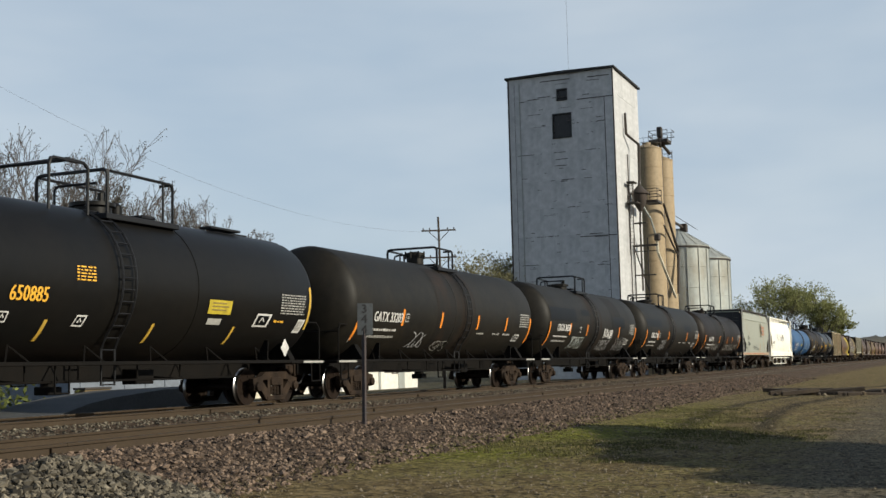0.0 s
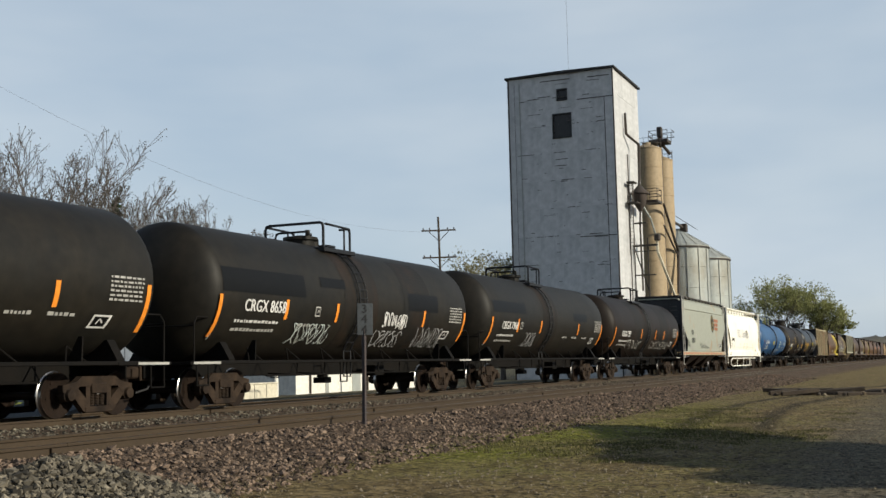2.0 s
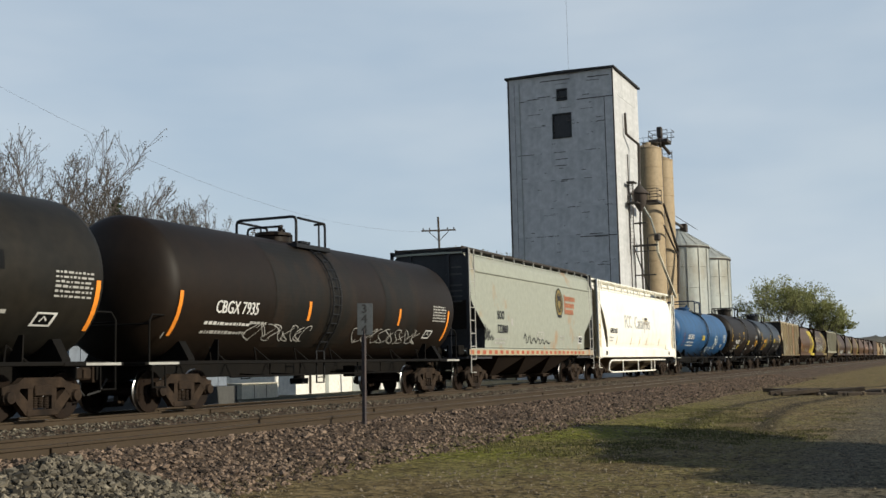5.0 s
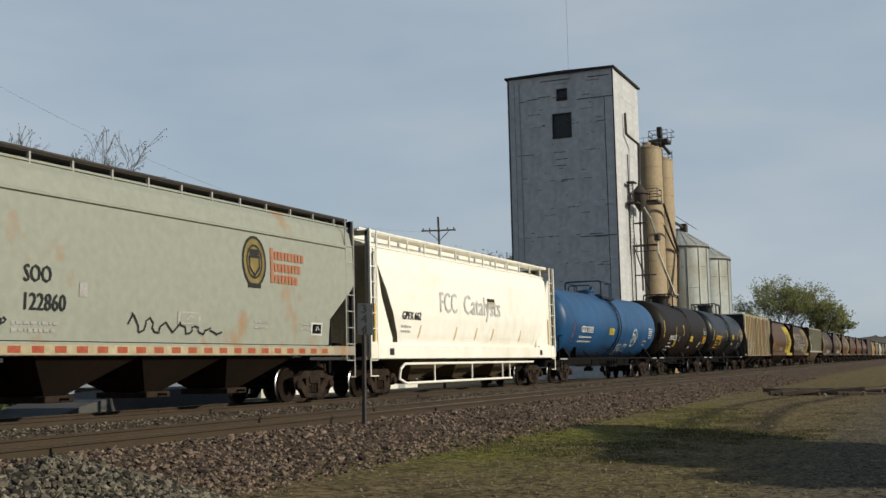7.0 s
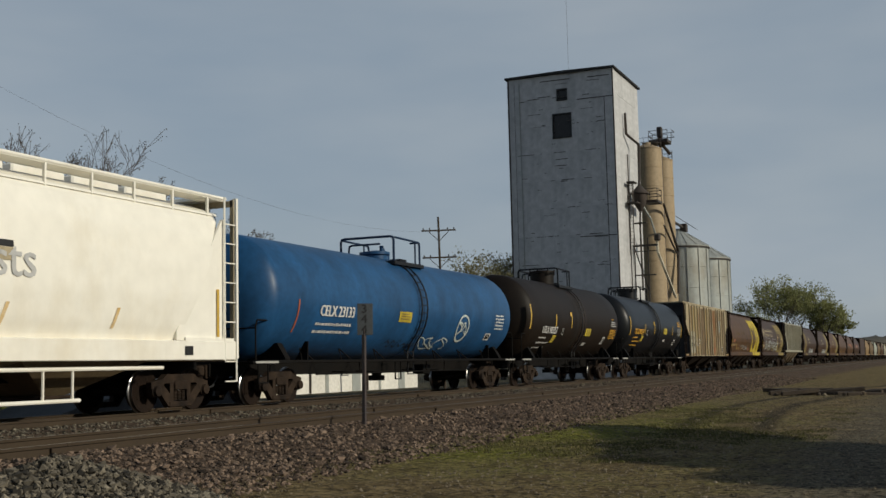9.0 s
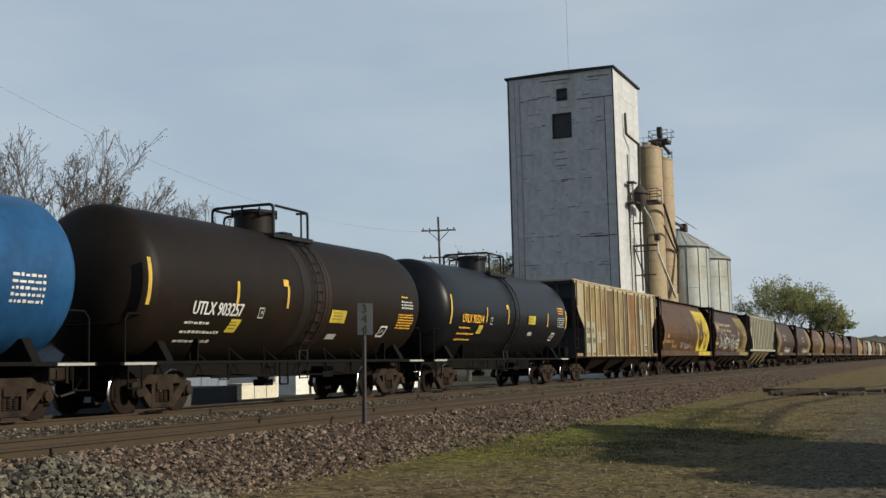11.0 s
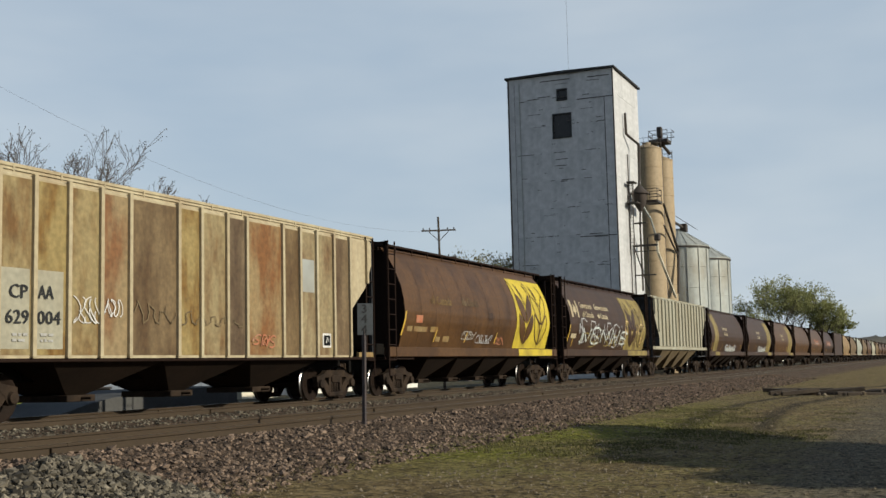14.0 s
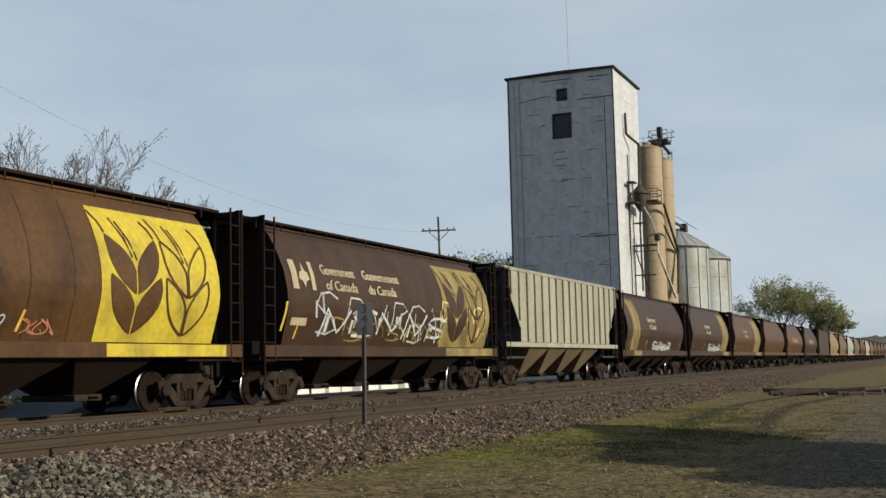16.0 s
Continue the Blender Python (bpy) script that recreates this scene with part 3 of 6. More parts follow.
# ---- tracks ----
def rail_outline(y):
    half = [(0.066, -RAIL_H), (0.066, -RAIL_H + 0.015), (0.012, -RAIL_H + 0.04), (0.010, -0.045), (0.036, -0.036), (0.037, -0.010), (0.030, -0.001)]
    return [(y + a, z) for a, z in half] + [(y - a, z) for a, z in reversed(half)]


def build_track(name, yc, label):
    t = thing(name, label, "railway track", kind="structure")
    for side in (-1, 1):
        y = yc + side * HALF_GAUGE
        sh = Shape()
        for k in range(45):
            x0 = -24 + k * 11.9
            sh.extrude_x(rail_outline(y), x0, x0 + 11.893)
        r = part("rail", sh, M_RAIL, t)
        cap = Shape()
        cap.box(-24, 512, y - 0.026, y + 0.026, 0.0005, 0.0025)
        part("rail_head", cap, M_RAILTOP, r, "worn bright running surface")
        bars = Shape()
        for k in range(14):
            x0 = -24 + k * 11.9
            bars.box(x0 - 0.3, x0 + 0.3, y - 0.055, y - 0.012, -0.125, -0.045, 0.006)
        part("joint_bar", bars, M_RAIL, r)
    tie = Shape().box(-0.11, 0.11, -1.3, 1.3, -0.36, -RAIL_H + 0.01, 0.015).mesh("tie", M_TIE)
    rng = random.Random(4)
    for k in range(150):
        part("tie", tie, None, t, at=pose(5 + k * 0.54 + rng.uniform(-0.04, 0.04), yc + rng.uniform(-0.05, 0.05), 0, 0, 0, rng.uniform(-1.5, 1.5)))


build_track("main_track", TRACK_Y, "straight railway track with rusty rails under the train")
build_track("siding_track", NEAR_Y, "empty railway track with rusty brown rails")


# ---- mile post sign ----
def build_sign():
    at = pose(18.62, 9.54, -0.40, 0, 1.2, 0)
    t = thing("milepost_sign", "grey number sign on a leaning dark steel post", "sign", at=at)
    post = Shape()
    post.extrude_y([(-0.035, 0), (0.035, 0), (0.035, 1.95), (-0.035, 1.95)], -0.006, 0.006)
    post.box(-0.035, -0.025, 0.006, 0.05, 0, 1.95).box(0.025, 0.035, 0.006, 0.05, 0, 1.95)
    part("post", post, M_POSTM, t, "dark steel channel post")
    plate = Shape().box(-0.14, 0.14, -0.020, -0.008, 1.85, 2.42, 0.004)
    p = part("plate", plate, M_SIGNG, t, "flat grey sheet plate", at=pose(0, 0, 0, 0, 0, -58))
    for k, ch in enumerate("344"):
        sh = letter_shape(ch, 0.22, -0.075, 2.25 - k * 0.185, lambda z: -0.020, 1.0, 0.004, 0.012)
        part("digit", sh, M_STENDARK, p)


build_sign()


# ---- grain elevator ----
EX, EY, EW, ED, EH = 95.0, 24.5, 9.5, 8.9, 25.95


def build_elevator():
    t = thing("grain_elevator", "tall weathered white sheet-clad grain elevator tower", "grain elevator", at=pose(EX, EY, -0.5, 0, 0, 0.0))
    wall = 0.25
    h = EH + 0.5
    # wall facing up the line, with two openings: (y from, y to, z from, z to)
    holes = ((3.84, 5.38, 20.42, 22.38), (4.15, 4.92, 23.72, 24.55))
    ys = sorted({0.0, EW, *(v for q in holes for v in q[:2])})
    zs = sorted({0.0, h, *(v + 0.5 for q in holes for v in q[2:])})
    sh = Shape()
    for y0, y1 in zip(ys, ys[1:]):
        for z0, z1 in zip(zs, zs[1:]):
            if not any(a <= (y0 + y1) / 2 <= b and c + 0.5 <= (z0 + z1) / 2 <= d + 0.5 for a, b, c, d in holes):
                sh.box(0, wall, y0, y1, z0, z1)
    west = part("wall", sh, M_SIDING, t)
    part("wall", Shape().box(wall, ED, 0, wall, 0, h), M_SIDING, t)
    part("wall", Shape().box(ED - wall, ED, wall, EW, 0, h), M_SIDING, t)
    part("wall", Shape().box(wall, ED - wall, EW - wall, EW, 0, h), M_SIDING, t)
    roof = Shape()
    roof.extrude_x([(-0.22, h), (EW + 0.22, h), (EW + 0.22, h + 0.16), (EW / 2, h + 0.24), (-0.22, h + 0.16)], -0.25, ED + 0.25)
    part("roof", roof, M_TRIMD, t, "dark tar roof with a thin overhanging edge")
    # a black sheet in each opening stands in for the dark interior
    for a, b, c, d in holes:
        w = part("window", Shape().box(0.14, 0.18, a, b, c + 0.5, d + 0.5), M_UNLIT, t, "black sheet for the unlit inside of an opening without glass")
        fr = Shape()
        fr.box(-0.04, 0.10, a - 0.1, a, c + 0.4, d + 0.6).box(-0.04, 0.10, b, b + 0.1, c + 0.4, d + 0.6)
        fr.box(-0.04, 0.10, a, b, d + 0.5, d + 0.6).box(-0.10, 0.12, a - 0.1, b + 0.1, c + 0.36, c + 0.5)
        part("window_frame", fr, M_TRIMD, w)
    # sheets of cladding, each course lapped over the one below
    rng = random.Random(11)
    sheets = {}
    for face in ("end", "side"):
        length = EW if face == "end" else ED
        for course in range(11):
            z0 = 0.2 + course * 2.42
            z1 = min(z0 + 2.405, h - 0.05)
            x = 0.06
            while x < length - 0.2:
                w = min(rng.choice((1.2, 2.4, 3.2)), length - 0.06 - x)
                key = (round(w, 2), round(z1 - z0, 2), face)
                blocked = face == "end" and any(x < b + 0.1 and x + w > a - 0.1 and z0 < d + 0.6 and z1 > c + 0.36 for a, b, c, d in holes)
                if not blocked and w > 0.2:
                    if key not in sheets:
                        q = Shape()
                        if face == "end":
                            q.box(-0.012, 0.0, 0.0015, w - 0.0015, 0, z1 - z0)
                        else:
                            q.box(0.0015, w - 0.0015, -0.012, 0.0, 0, z1 - z0)
                        sheets[key] = q.mesh("sheet", M_SIDING)
                    p = rng.uniform(0.003, 0.006)
                    part("sheet", sheets[key], None, west, at=pose(-p, x, z0, 0, rng.uniform(-0.02, 0.02), 0) if face == "end" else pose(x, -p, z0, rng.uniform(-0.02, 0.02), 0, 0))
                x += w
    # corner boards, flashing band and torn edges
    tr = Shape()
    tr.box(-0.045, 0.2, -0.045, -0.028, 0, h - 0.02).box(-0.045, -0.028, -0.028, 0.12, 0, h - 0.02).box(-0.045, -0.03, EW - 0.2, EW + 0.02, 0, h - 0.02)
    part("corner_board", tr, M_SIDING, t)
    torn = Shape()
    for k in range(120):
        y, z = rng.uniform(0.2, EW - 1.4), rng.choice((rng.uniform(8, h - 0.4), 0.2 + 2.42 * rng.randint(3, 10) - 0.03))
        torn.box(-0.044, -0.03, y, y + rng.choice((0.1, 0.2, 0.35, 0.6, 1.1)), z, z + rng.uniform(0.02, 0.06))
    torn.box(-0.048, 0.02, -0.05, -0.046, 0, h - 0.1).box(-0.05, -0.046, -0.046, 0.05, 0, h - 0.1).box(-0.05, -0.03, 0.75, 0.80, 6, h - 2.5).box(-0.05, -0.03, EW - 0.12, EW + 0.03, 0, h - 0.1).box(-0.05, -0.03, EW - 0.62, EW - 0.60, 4, h - 0.6)
    for z, y0, y1 in ((h - 2.45, 0.05, 3.2), (h - 10.8 - 3.6, 0.1, 3.3), (h - 0.55, 3.8, 6.5), (h - 0.6, 0.3, 2.2)):
        torn.box(-0.046, -0.03, y0, y1, z, z + 0.07)
    part("torn_seam", torn, M_STEEL, t, "dark gaps where cladding has torn")
    pole = Shape().tube((3, EW * 0.5, h + 0.2), (3, EW * 0.5, h + 8), 0.010, 5)
    part("aerial", pole, M_STEEL, t)
    # spout and chute on the track side
    sp = Shape()
    sp.path([(2.96, -0.25, 23.05), (3.07, -0.25, 21.2), (4.85, -0.9, 20.5), (4.55, -0.9, 16.9)], 0.11, 8)
    sp.path([(3.6, -0.16, 19.5), (3.6, -0.16, 4.0)], 0.05, 6)
    part("spout", sp, M_STEEL, t, "dark pipe running down the sunlit wall")
    part("conduit", Shape().tube((-0.09, 8.34, 3.0), (-0.09, 8.42, 25.9), 0.045, 6), M_GALV, t, "pale conduit down the wall")


build_elevator()


def build_silos():
    def silo(x, y, r, h, label):
        t = thing("silo", label, "silo", "tall tan silos", at=pose(x, y, -0.5))
        rows = [(r, 0)]
        for k in range(12):
            z = h * (k + 1) / 12
            rows += [(r, z - 0.06), (r + 0.03, z - 0.05), (r + 0.03, z), (r, z + 0.0)]
        part("barrel", Shape().revolve(rows, seg=32), M_SILO, t, smooth=40)
        part("roof", Shape().revolve([(r + 0.05, h), (r + 0.05, h + 0.08), (0.4, h + 0.55), (0.4, h + 0.7)], seg=32), M_SILO, t, smooth=30)
        rl = Shape()
        for k in range(12):
            a = 2 * math.pi * k / 12
            p = (r * math.cos(a), r * math.sin(a))
            rl.tube((*p, h), (*p, h + 1.0), 0.025, 5)
            b = 2 * math.pi * (k + 1) / 12
            for z in (h + 0.55, h + 1.0):
                rl.tube((*p, z), (r * math.cos(b), r * math.sin(b), z), 0.02, 5)
        part("railing", rl, M_STEEL, t)
        return t
    silo(112.6, 25.80, 1.42, 22.3, "tall slim tan steel silo beside the elevator")
    silo(117.6, 25.75, 1.40, 21.9, "tall slim tan steel silo with dark piping")
    leg = thing("bucket_elevator", "dark steel grain leg with head platform above silos", "conveyor", at=pose(115.1, 25.0, -0.5))
    part("casing", Shape().box(-0.14, 0.14, -0.14, 0.14, 0, 24.4, 0.02), M_STEEL, leg)
    part("head", Shape().box(-0.3, 0.3, -0.26, 0.26, 23.9, 25.0, 0.08), M_STEEL, leg)
    pl = Shape().box(-0.9, 0.9, -0.95, 0.95, 23.25, 23.6, 0.02)
    for x in (-0.9, 0.9):
        for y in (-0.95, 0, 0.95):
            pl.tube((x, y, 23.5), (x, y, 24.5), 0.03, 5)
    for z in (24.0, 24.5):
        pl.path([(-0.9, -1.3, z), (0.9, -1.3, z), (0.9, 0.95, z), (-0.9, 0.95, z), (-0.9, -0.95, z)], 0.025, 5)
    part("platform", pl, M_STEEL, leg, "railed dark platform")
    part("spout", Shape().path([(-3.86, -0.95, 16.56), (0.2, -0.95, 13.73), (2.1, -0.95, 12.46), (1.3, -0.95, 8.1)], 0.13, 8), M_STEEL, leg)
    part("spout", Shape().path([(-4.26, -1.0, 14.41), (1.2, -1.0, 12.1)], 0.10, 8), M_STEEL, leg)
    part("spout", Shape().path([(0.1, -0.1, 23.3), (0.5, -0.9, 22.2)], 0.16, 8), M_STEEL, leg)
    # load-out tower against the sunlit wall
    lt = thing("loading_tower", "steel loading tower with a dark conical hopper", "tower", at=pose(99.5, 23.6, -0.5))
    for x, y in ((0.4, 0.75), (0.4, -0.45)):
        part("post", Shape().tube((x, y, 0), (x, y, 12.2), 0.06, 6), M_STEEL, lt)
    part("brace", Shape().tube((0.4, 0.7, 11.2), (0.4, -0.5, 7.2), 0.05, 5), M_STEEL, lt)
    part("hopper", Shape().revolve([(0.12, 14.45), (0.3, 14.8), (0.55, 15.2), (0.62, 16.0), (0.80, 16.02), (0.80, 16.1), (0.14, 16.8), (0.11, 17.1)], seg=20), M_STEEL, lt, "dark conical bin with a pointed lid", smooth=35)
    cage = part("ladder", Shape().tube((-1.6, 0.25, 10.5), (-1.6, 0.25, 16.9), 0.045, 5).tube((-1.6, 0.62, 10.5), (-1.6, 0.62, 16.9), 0.045, 5), M_STEEL, lt)
    for k in range(20):
        part("rung", Shape().tube((-1.6, 0.25, 10.7 + k * 0.31), (-1.6, 0.62, 10.7 + k * 0.31), 0.022, 4), M_STEEL, cage)
    part("catwalk", Shape().box(-1.9, -0.7, -0.2, 0.78, 15.05, 15.15), M_STEEL, lt)
    part("canopy", Shape().box(-1.9, -0.7, 0.0, 0.7, 16.85, 16.93), M_STEEL, lt)
    part("catwalk", Shape().box(0.3, 2.2, -1.5, -0.3, 15.28, 15.48), M_STEEL, lt)
    for z in (16.0, 16.5):
        part("railing", Shape().path([(0.4, -0.4, z), (0.4, -1.45, z), (2.1, -1.45, z), (2.1, -0.4, z)], 0.03, 5), M_STEEL, lt)
    for x, y, z0, z1 in ((0.4, -1.45, 15.45, 16.5), (2.1, -1.45, 15.45, 16.5), (2.1, -0.4, 15.45, 16.5), (-1.85, 0.1, 15.1, 16.9), (-1.85, 0.65, 15.1, 16.9)):
        part("railing_post", Shape().tube((x, y, z0), (x, y, z1), 0.03, 5), M_STEEL, lt)
    part("downpipe", Shape().path([(0, 0, 14.5), (-0.3, 0, 13.4), (-0.3, -0.05, 7.5)], 0.085, 8).box(-0.4, -0.2, -0.55, 0.5, 13.35, 13.47), M_STEEL, lt)
    part("spout", Shape().path([(0.1, -0.25, 14.9), (0.8, -0.7, 13.9), (1.7, -0.9, 12.5)], 0.09, 8), M_GALV, lt)
    part("winch", Shape().box(1.5, 2.1, -1.25, -0.75, 12.0, 12.6, 0.08), M_STEEL, lt)
    part("spout", Shape().path([(2.0, -0.9, 12.1), (2.4, -0.85, 11.1), (10.2, -0.65, 7.4)], 0.13, 8), M_CREAM, lt, "cream-painted slanting discharge pipe")
    part("platform", Shape().box(0.2, 0.6, -1.3, 0.8, 11.42, 11.58).box(0.2, 0.3, -1.3, 0.8, 10.95, 11.02), M_STEEL, lt)
    part("beam", Shape().box(0.3, 0.45, -1.1, 0.8, 8.85, 8.95, 0.01), M_STEEL, lt)


build_silos()


def build_bin(x, y, r, h, conveyor, label):
    t = thing("grain_bin", label, "grain bin", "galvanised grain bins", at=pose(x, y, -0.5))
    rows = []
    for k in range(int(h / 0.16)):
        rows += [(r, k * 0.16), (r + 0.03, k * 0.16 + 0.08)]
    part("wall", Shape().revolve(rows, seg=40), M_GALV, t, smooth=50)
    for k in range(1, 6):
        part("wall_ring", Shape().revolve([(r + 0.02, h * k / 6), (r + 0.05, h * k / 6 + 0.01), (r + 0.05, h * k / 6 + 0.06), (r + 0.02, h * k / 6 + 0.07)], seg=40), M_GALV, t)
    part("roof", Shape().revolve([(r + 0.18, h - 0.05), (r + 0.18, h + 0.03), (0.45, h + r * 0.6), (0.4, h + r * 0.6 + 0.25)], seg=24), M_GALV, t)
    part("eave", Shape().revolve([(r + 0.06, h - 0.22), (r + 0.17, h - 0.2), (r + 0.17, h - 0.06), (r + 0.06, h - 0.05)], seg=40), M_STEEL, t)
    st = Shape().box(-0.06, 0.06, -0.06, 0.06, 0, h - 0.25).mesh("stiffener", M_GALV)
    for k in range(14):
        a = 2 * math.pi * k / 14
        part("stiffener", st, None, t, at=pose((r + 0.03) * math.cos(a), (r + 0.03) * math.sin(a), 0, 0, 0, math.degrees(a)))
    rib = Shape().tube((r + 0.18, 0, h + 0.04), (0.42, 0, h + r * 0.6 + 0.03), 0.035, 4).mesh("roof_rib", M_GALV)
    for k in range(18):
        part("roof_rib", rib, None, t, at=pose(0, 0, 0, 0, 0, k * 20 + 6))
    if conveyor:
        z = h + r * 0.6
        part("cap", Shape().box(-0.4, 0.4, -0.9, -0.2, z - 0.1, z + 0.75, 0.06), M_STEEL, t)
        part("conveyor", Shape().path([(-8.0, 0.3, z + 1.1), (0.0, -0.5, z + 0.35)], 0.15, 8), M_STEEL, t)
        part("handrail", Shape().path([(-8.0, 0.0, z + 1.7), (0.0, -0.7, z + 0.95), (0.6, -1.9, z + 0.1)], 0.03, 5), M_STEEL, t)


build_bin(124.0, 25.3, 3.0, 13.45, True, "round corrugated galvanised grain bin under a conveyor")
build_bin(134.0, 25.3, 3.55, 12.85, False, "round corrugated galvanised grain bin with dark eaves")


# ---- low buildings and yard things behind the train ----
def build_yard():
    shed = thing("low_shed", "low white metal shed with dark doorways", "shed", at=pose(53.5, 31.5, -0.55))
    part("wall", Shape().box(0, 15.5, 0, 0.2, 0, 2.4), M_WALLW, shed)
    part("wall", Shape().box(0, 0.2, 0.2, 6, 0, 2.4), M_WALLW, shed)
    part("wall", Shape().box(15.3, 15.5, 0.2, 6, 0, 2.4), M_WALLW, shed)
    part("wall", Shape().box(0.2, 15.3, 5.8, 6, 0, 2.4), M_WALLW, shed)
    part("roof", Shape().extrude_x([(-0.2, 2.4), (6.2, 2.4), (6.2, 2.5), (3.0, 3.1), (-0.2, 2.5)], -0.2, 15.7), M_GALV, shed)
    for x, w in ((3.2, 0.35), (6.4, 1.0), (9.8, 0.3), (12.6, 0.9)):
        part("door", Shape().box(x, x + w, -0.03, -0.004, 0, 2.0), M_GALV, shed)
    for x in (1.4, 8.2):
        part("downpipe", Shape().box(x, x + 0.1, -0.1, -0.004, 0.1, 2.3), M_STEEL, shed)
    ramp = Shape().extrude_y([(27.8, -0.5), (38.05, -0.5), (38.05, 0.30), (33.4, 0.27), (30.8, 0.08), (29.6, -0.08), (28.0, -0.42)], 25.0, 28.0)
    single("loading_dock", ramp, M_CONC, "grey concrete loading ramp beyond the tracks", "loading dock")
    cab = thing("equipment_cabinet", "cream painted steel box beside the dock", "cabinet", at=pose(45.9, 29.9, -0.5))
    part("body", Shape().box(0, 3.15, 0, 1.0, 0, 0.70, 0.02), M_CREAM, cab)
    part("lid", Shape().box(-0.04, 3.19, -0.04, 1.04, 0.704, 0.77, 0.01), M_CREAM, cab)
    for x in (1.05, 2.1):
        part("seam_strip", Shape().box(x, x + 0.03, -0.012, -0.002, 0.04, 0.68), M_CONC, cab)
    small = thing("equipment_cabinet", "small brown metal cabinet behind the ramp", "cabinet", at=pose(33.3, 28.3, -0.5))
    part("body", Shape().box(0, 1.4, 0, 0.5, 0, 0.80, 0.02), M_CHUTEP, small)
    part("lid", Shape().box(-0.03, 1.43, -0.03, 0.53, 0.804, 0.88, 0.01), M_STEEL, small)
    post = thing("vent_pipe", "white painted standing pipe beside the cream box", "pipe", at=pose(49.7, 30.4, -0.5))
    part("pipe", Shape().tube((0, 0, 0), (0, 0, 1.5), 0.13, 10), M_WALLW, post)
    part("cap", Shape().revolve([(0.16, 1.504), (0.16, 1.56), (0.04, 1.64)], seg=10), M_WALLW, post)
    # warehouse wall in shade, the shade put into its blue-grey colour
    wall = thing("warehouse", "long metal-clad building behind the yard, wall shade painted blue-grey", "building", at=pose(34.4, 30.0, -0.55))
    part("wall", Shape().box(0, 10.4, 0, 8, 0, 2.6), M_SHADEWALL, wall)
    part("roof", Shape().extrude_x([(-0.3, 2.6), (8.3, 2.6), (8.3, 2.7), (4, 3.3), (-0.3, 2.7)], -0.3, 10.6), M_CONC, wall)
    for k in range(8):
        part("seam_strip", Shape().box(0.6 + k * 1.3, 0.66 + k * 1.3, -0.03, -0.003, 0, 2.55), M_SHADEWALL, wall)
    slab = Shape().box(20.5, 26.0, 23.5, 26.0, -0.62, -0.40, 0.02)
    single("concrete_slab", slab, M_WALLW, "pale concrete slab lying by the hedge", "slab")


build_yard()


# ---- poles and wires ----
def build_pole():
    t = thing("utility_pole", "leaning wooden utility pole with two crossarms", "utility pole", at=pose(58.8, 25.2, -0.5, 0, -2.5, 0))
    part("pole", Shape().tube((0, 0, 0), (0, 0, 9.6), 0.085, 10, 0.055), M_WOODD, t)
    for z, w in ((8.85, 0.95), (7.35, 0.95)):
        a = part("crossarm", Shape().box(-0.05, 0.05, -w, w, z - 0.04, z + 0.04, 0.01), M_WOODD, t, at=pose(0, 0, 0, 0, 0, 25))
        for y in (-0.85, -0.5, 0.5, 0.85):
            part("insulator", Shape().revolve([(0.02, z + 0.035), (0.04, z + 0.08), (0.03, z + 0.15)], seg=8, centre=(0, y, 0)), M_CONC, a)
        br = Shape().tube((0, -0.55, z - 0.06), (0, 0, z - 0.6), 0.02, 5).tube((0, 0.55, z - 0.06), (0, 0, z - 0.6), 0.02, 5)
        part("brace", br, M_STEEL, a)
    wires = Shape()
    a, b = Vector((58.6, 25.2, 8.3)), Vector((8, 26.5, 15.2))
    pts = [a.lerp(b, k / 24) - Vector((0, 0, 3.2 * 4 * (k / 24) * (1 - k / 24))) for k in range(25)]
    wires.path([p[:] for p in pts], 0.0035, 4)
    single("overhead_wire", wires, M_STEEL, "thin sagging wire hung from the utility pole", "wire")


build_pole()


# ---- trees ----
def branch(rng, sh, tips, a, d, length, r, depth, spread_, twig=0.0, wild=0.30):
    pts, p, dd = [a], Vector(a), Vector(d)
    for k in range(3):
        dd = (dd + Vector((rng.uniform(-wild, wild), rng.uniform(-wild, wild), rng.uniform(-0.03, 0.12)))).normalized()
        p = p + dd * length / 3
        pts.append(p.copy())
    for k in range(3):
        sh.tube(pts[k], pts[k + 1], max(twig, r * (1 - k * 0.2)), 5 if depth > 2 else 3, max(twig, r * (1 - (k + 1) * 0.2)), False)
    if depth == 0:
        tips += [pts[2], pts[3]]
        return
    for k in range(rng.choice((3, 3, 4))):
        base = pts[1].lerp(pts[3], rng.uniform(0.15, 1.0)) if k else pts[3]
        nd = (dd + Vector((rng.uniform(-1, 1), rng.uniform(-1, 1), rng.uniform(-0.25, 0.6))) * spread_).normalized()
        branch(rng, sh, tips, base, nd, length * rng.uniform(0.55, 0.75), r * 0.5, depth - 1, spread_, twig)


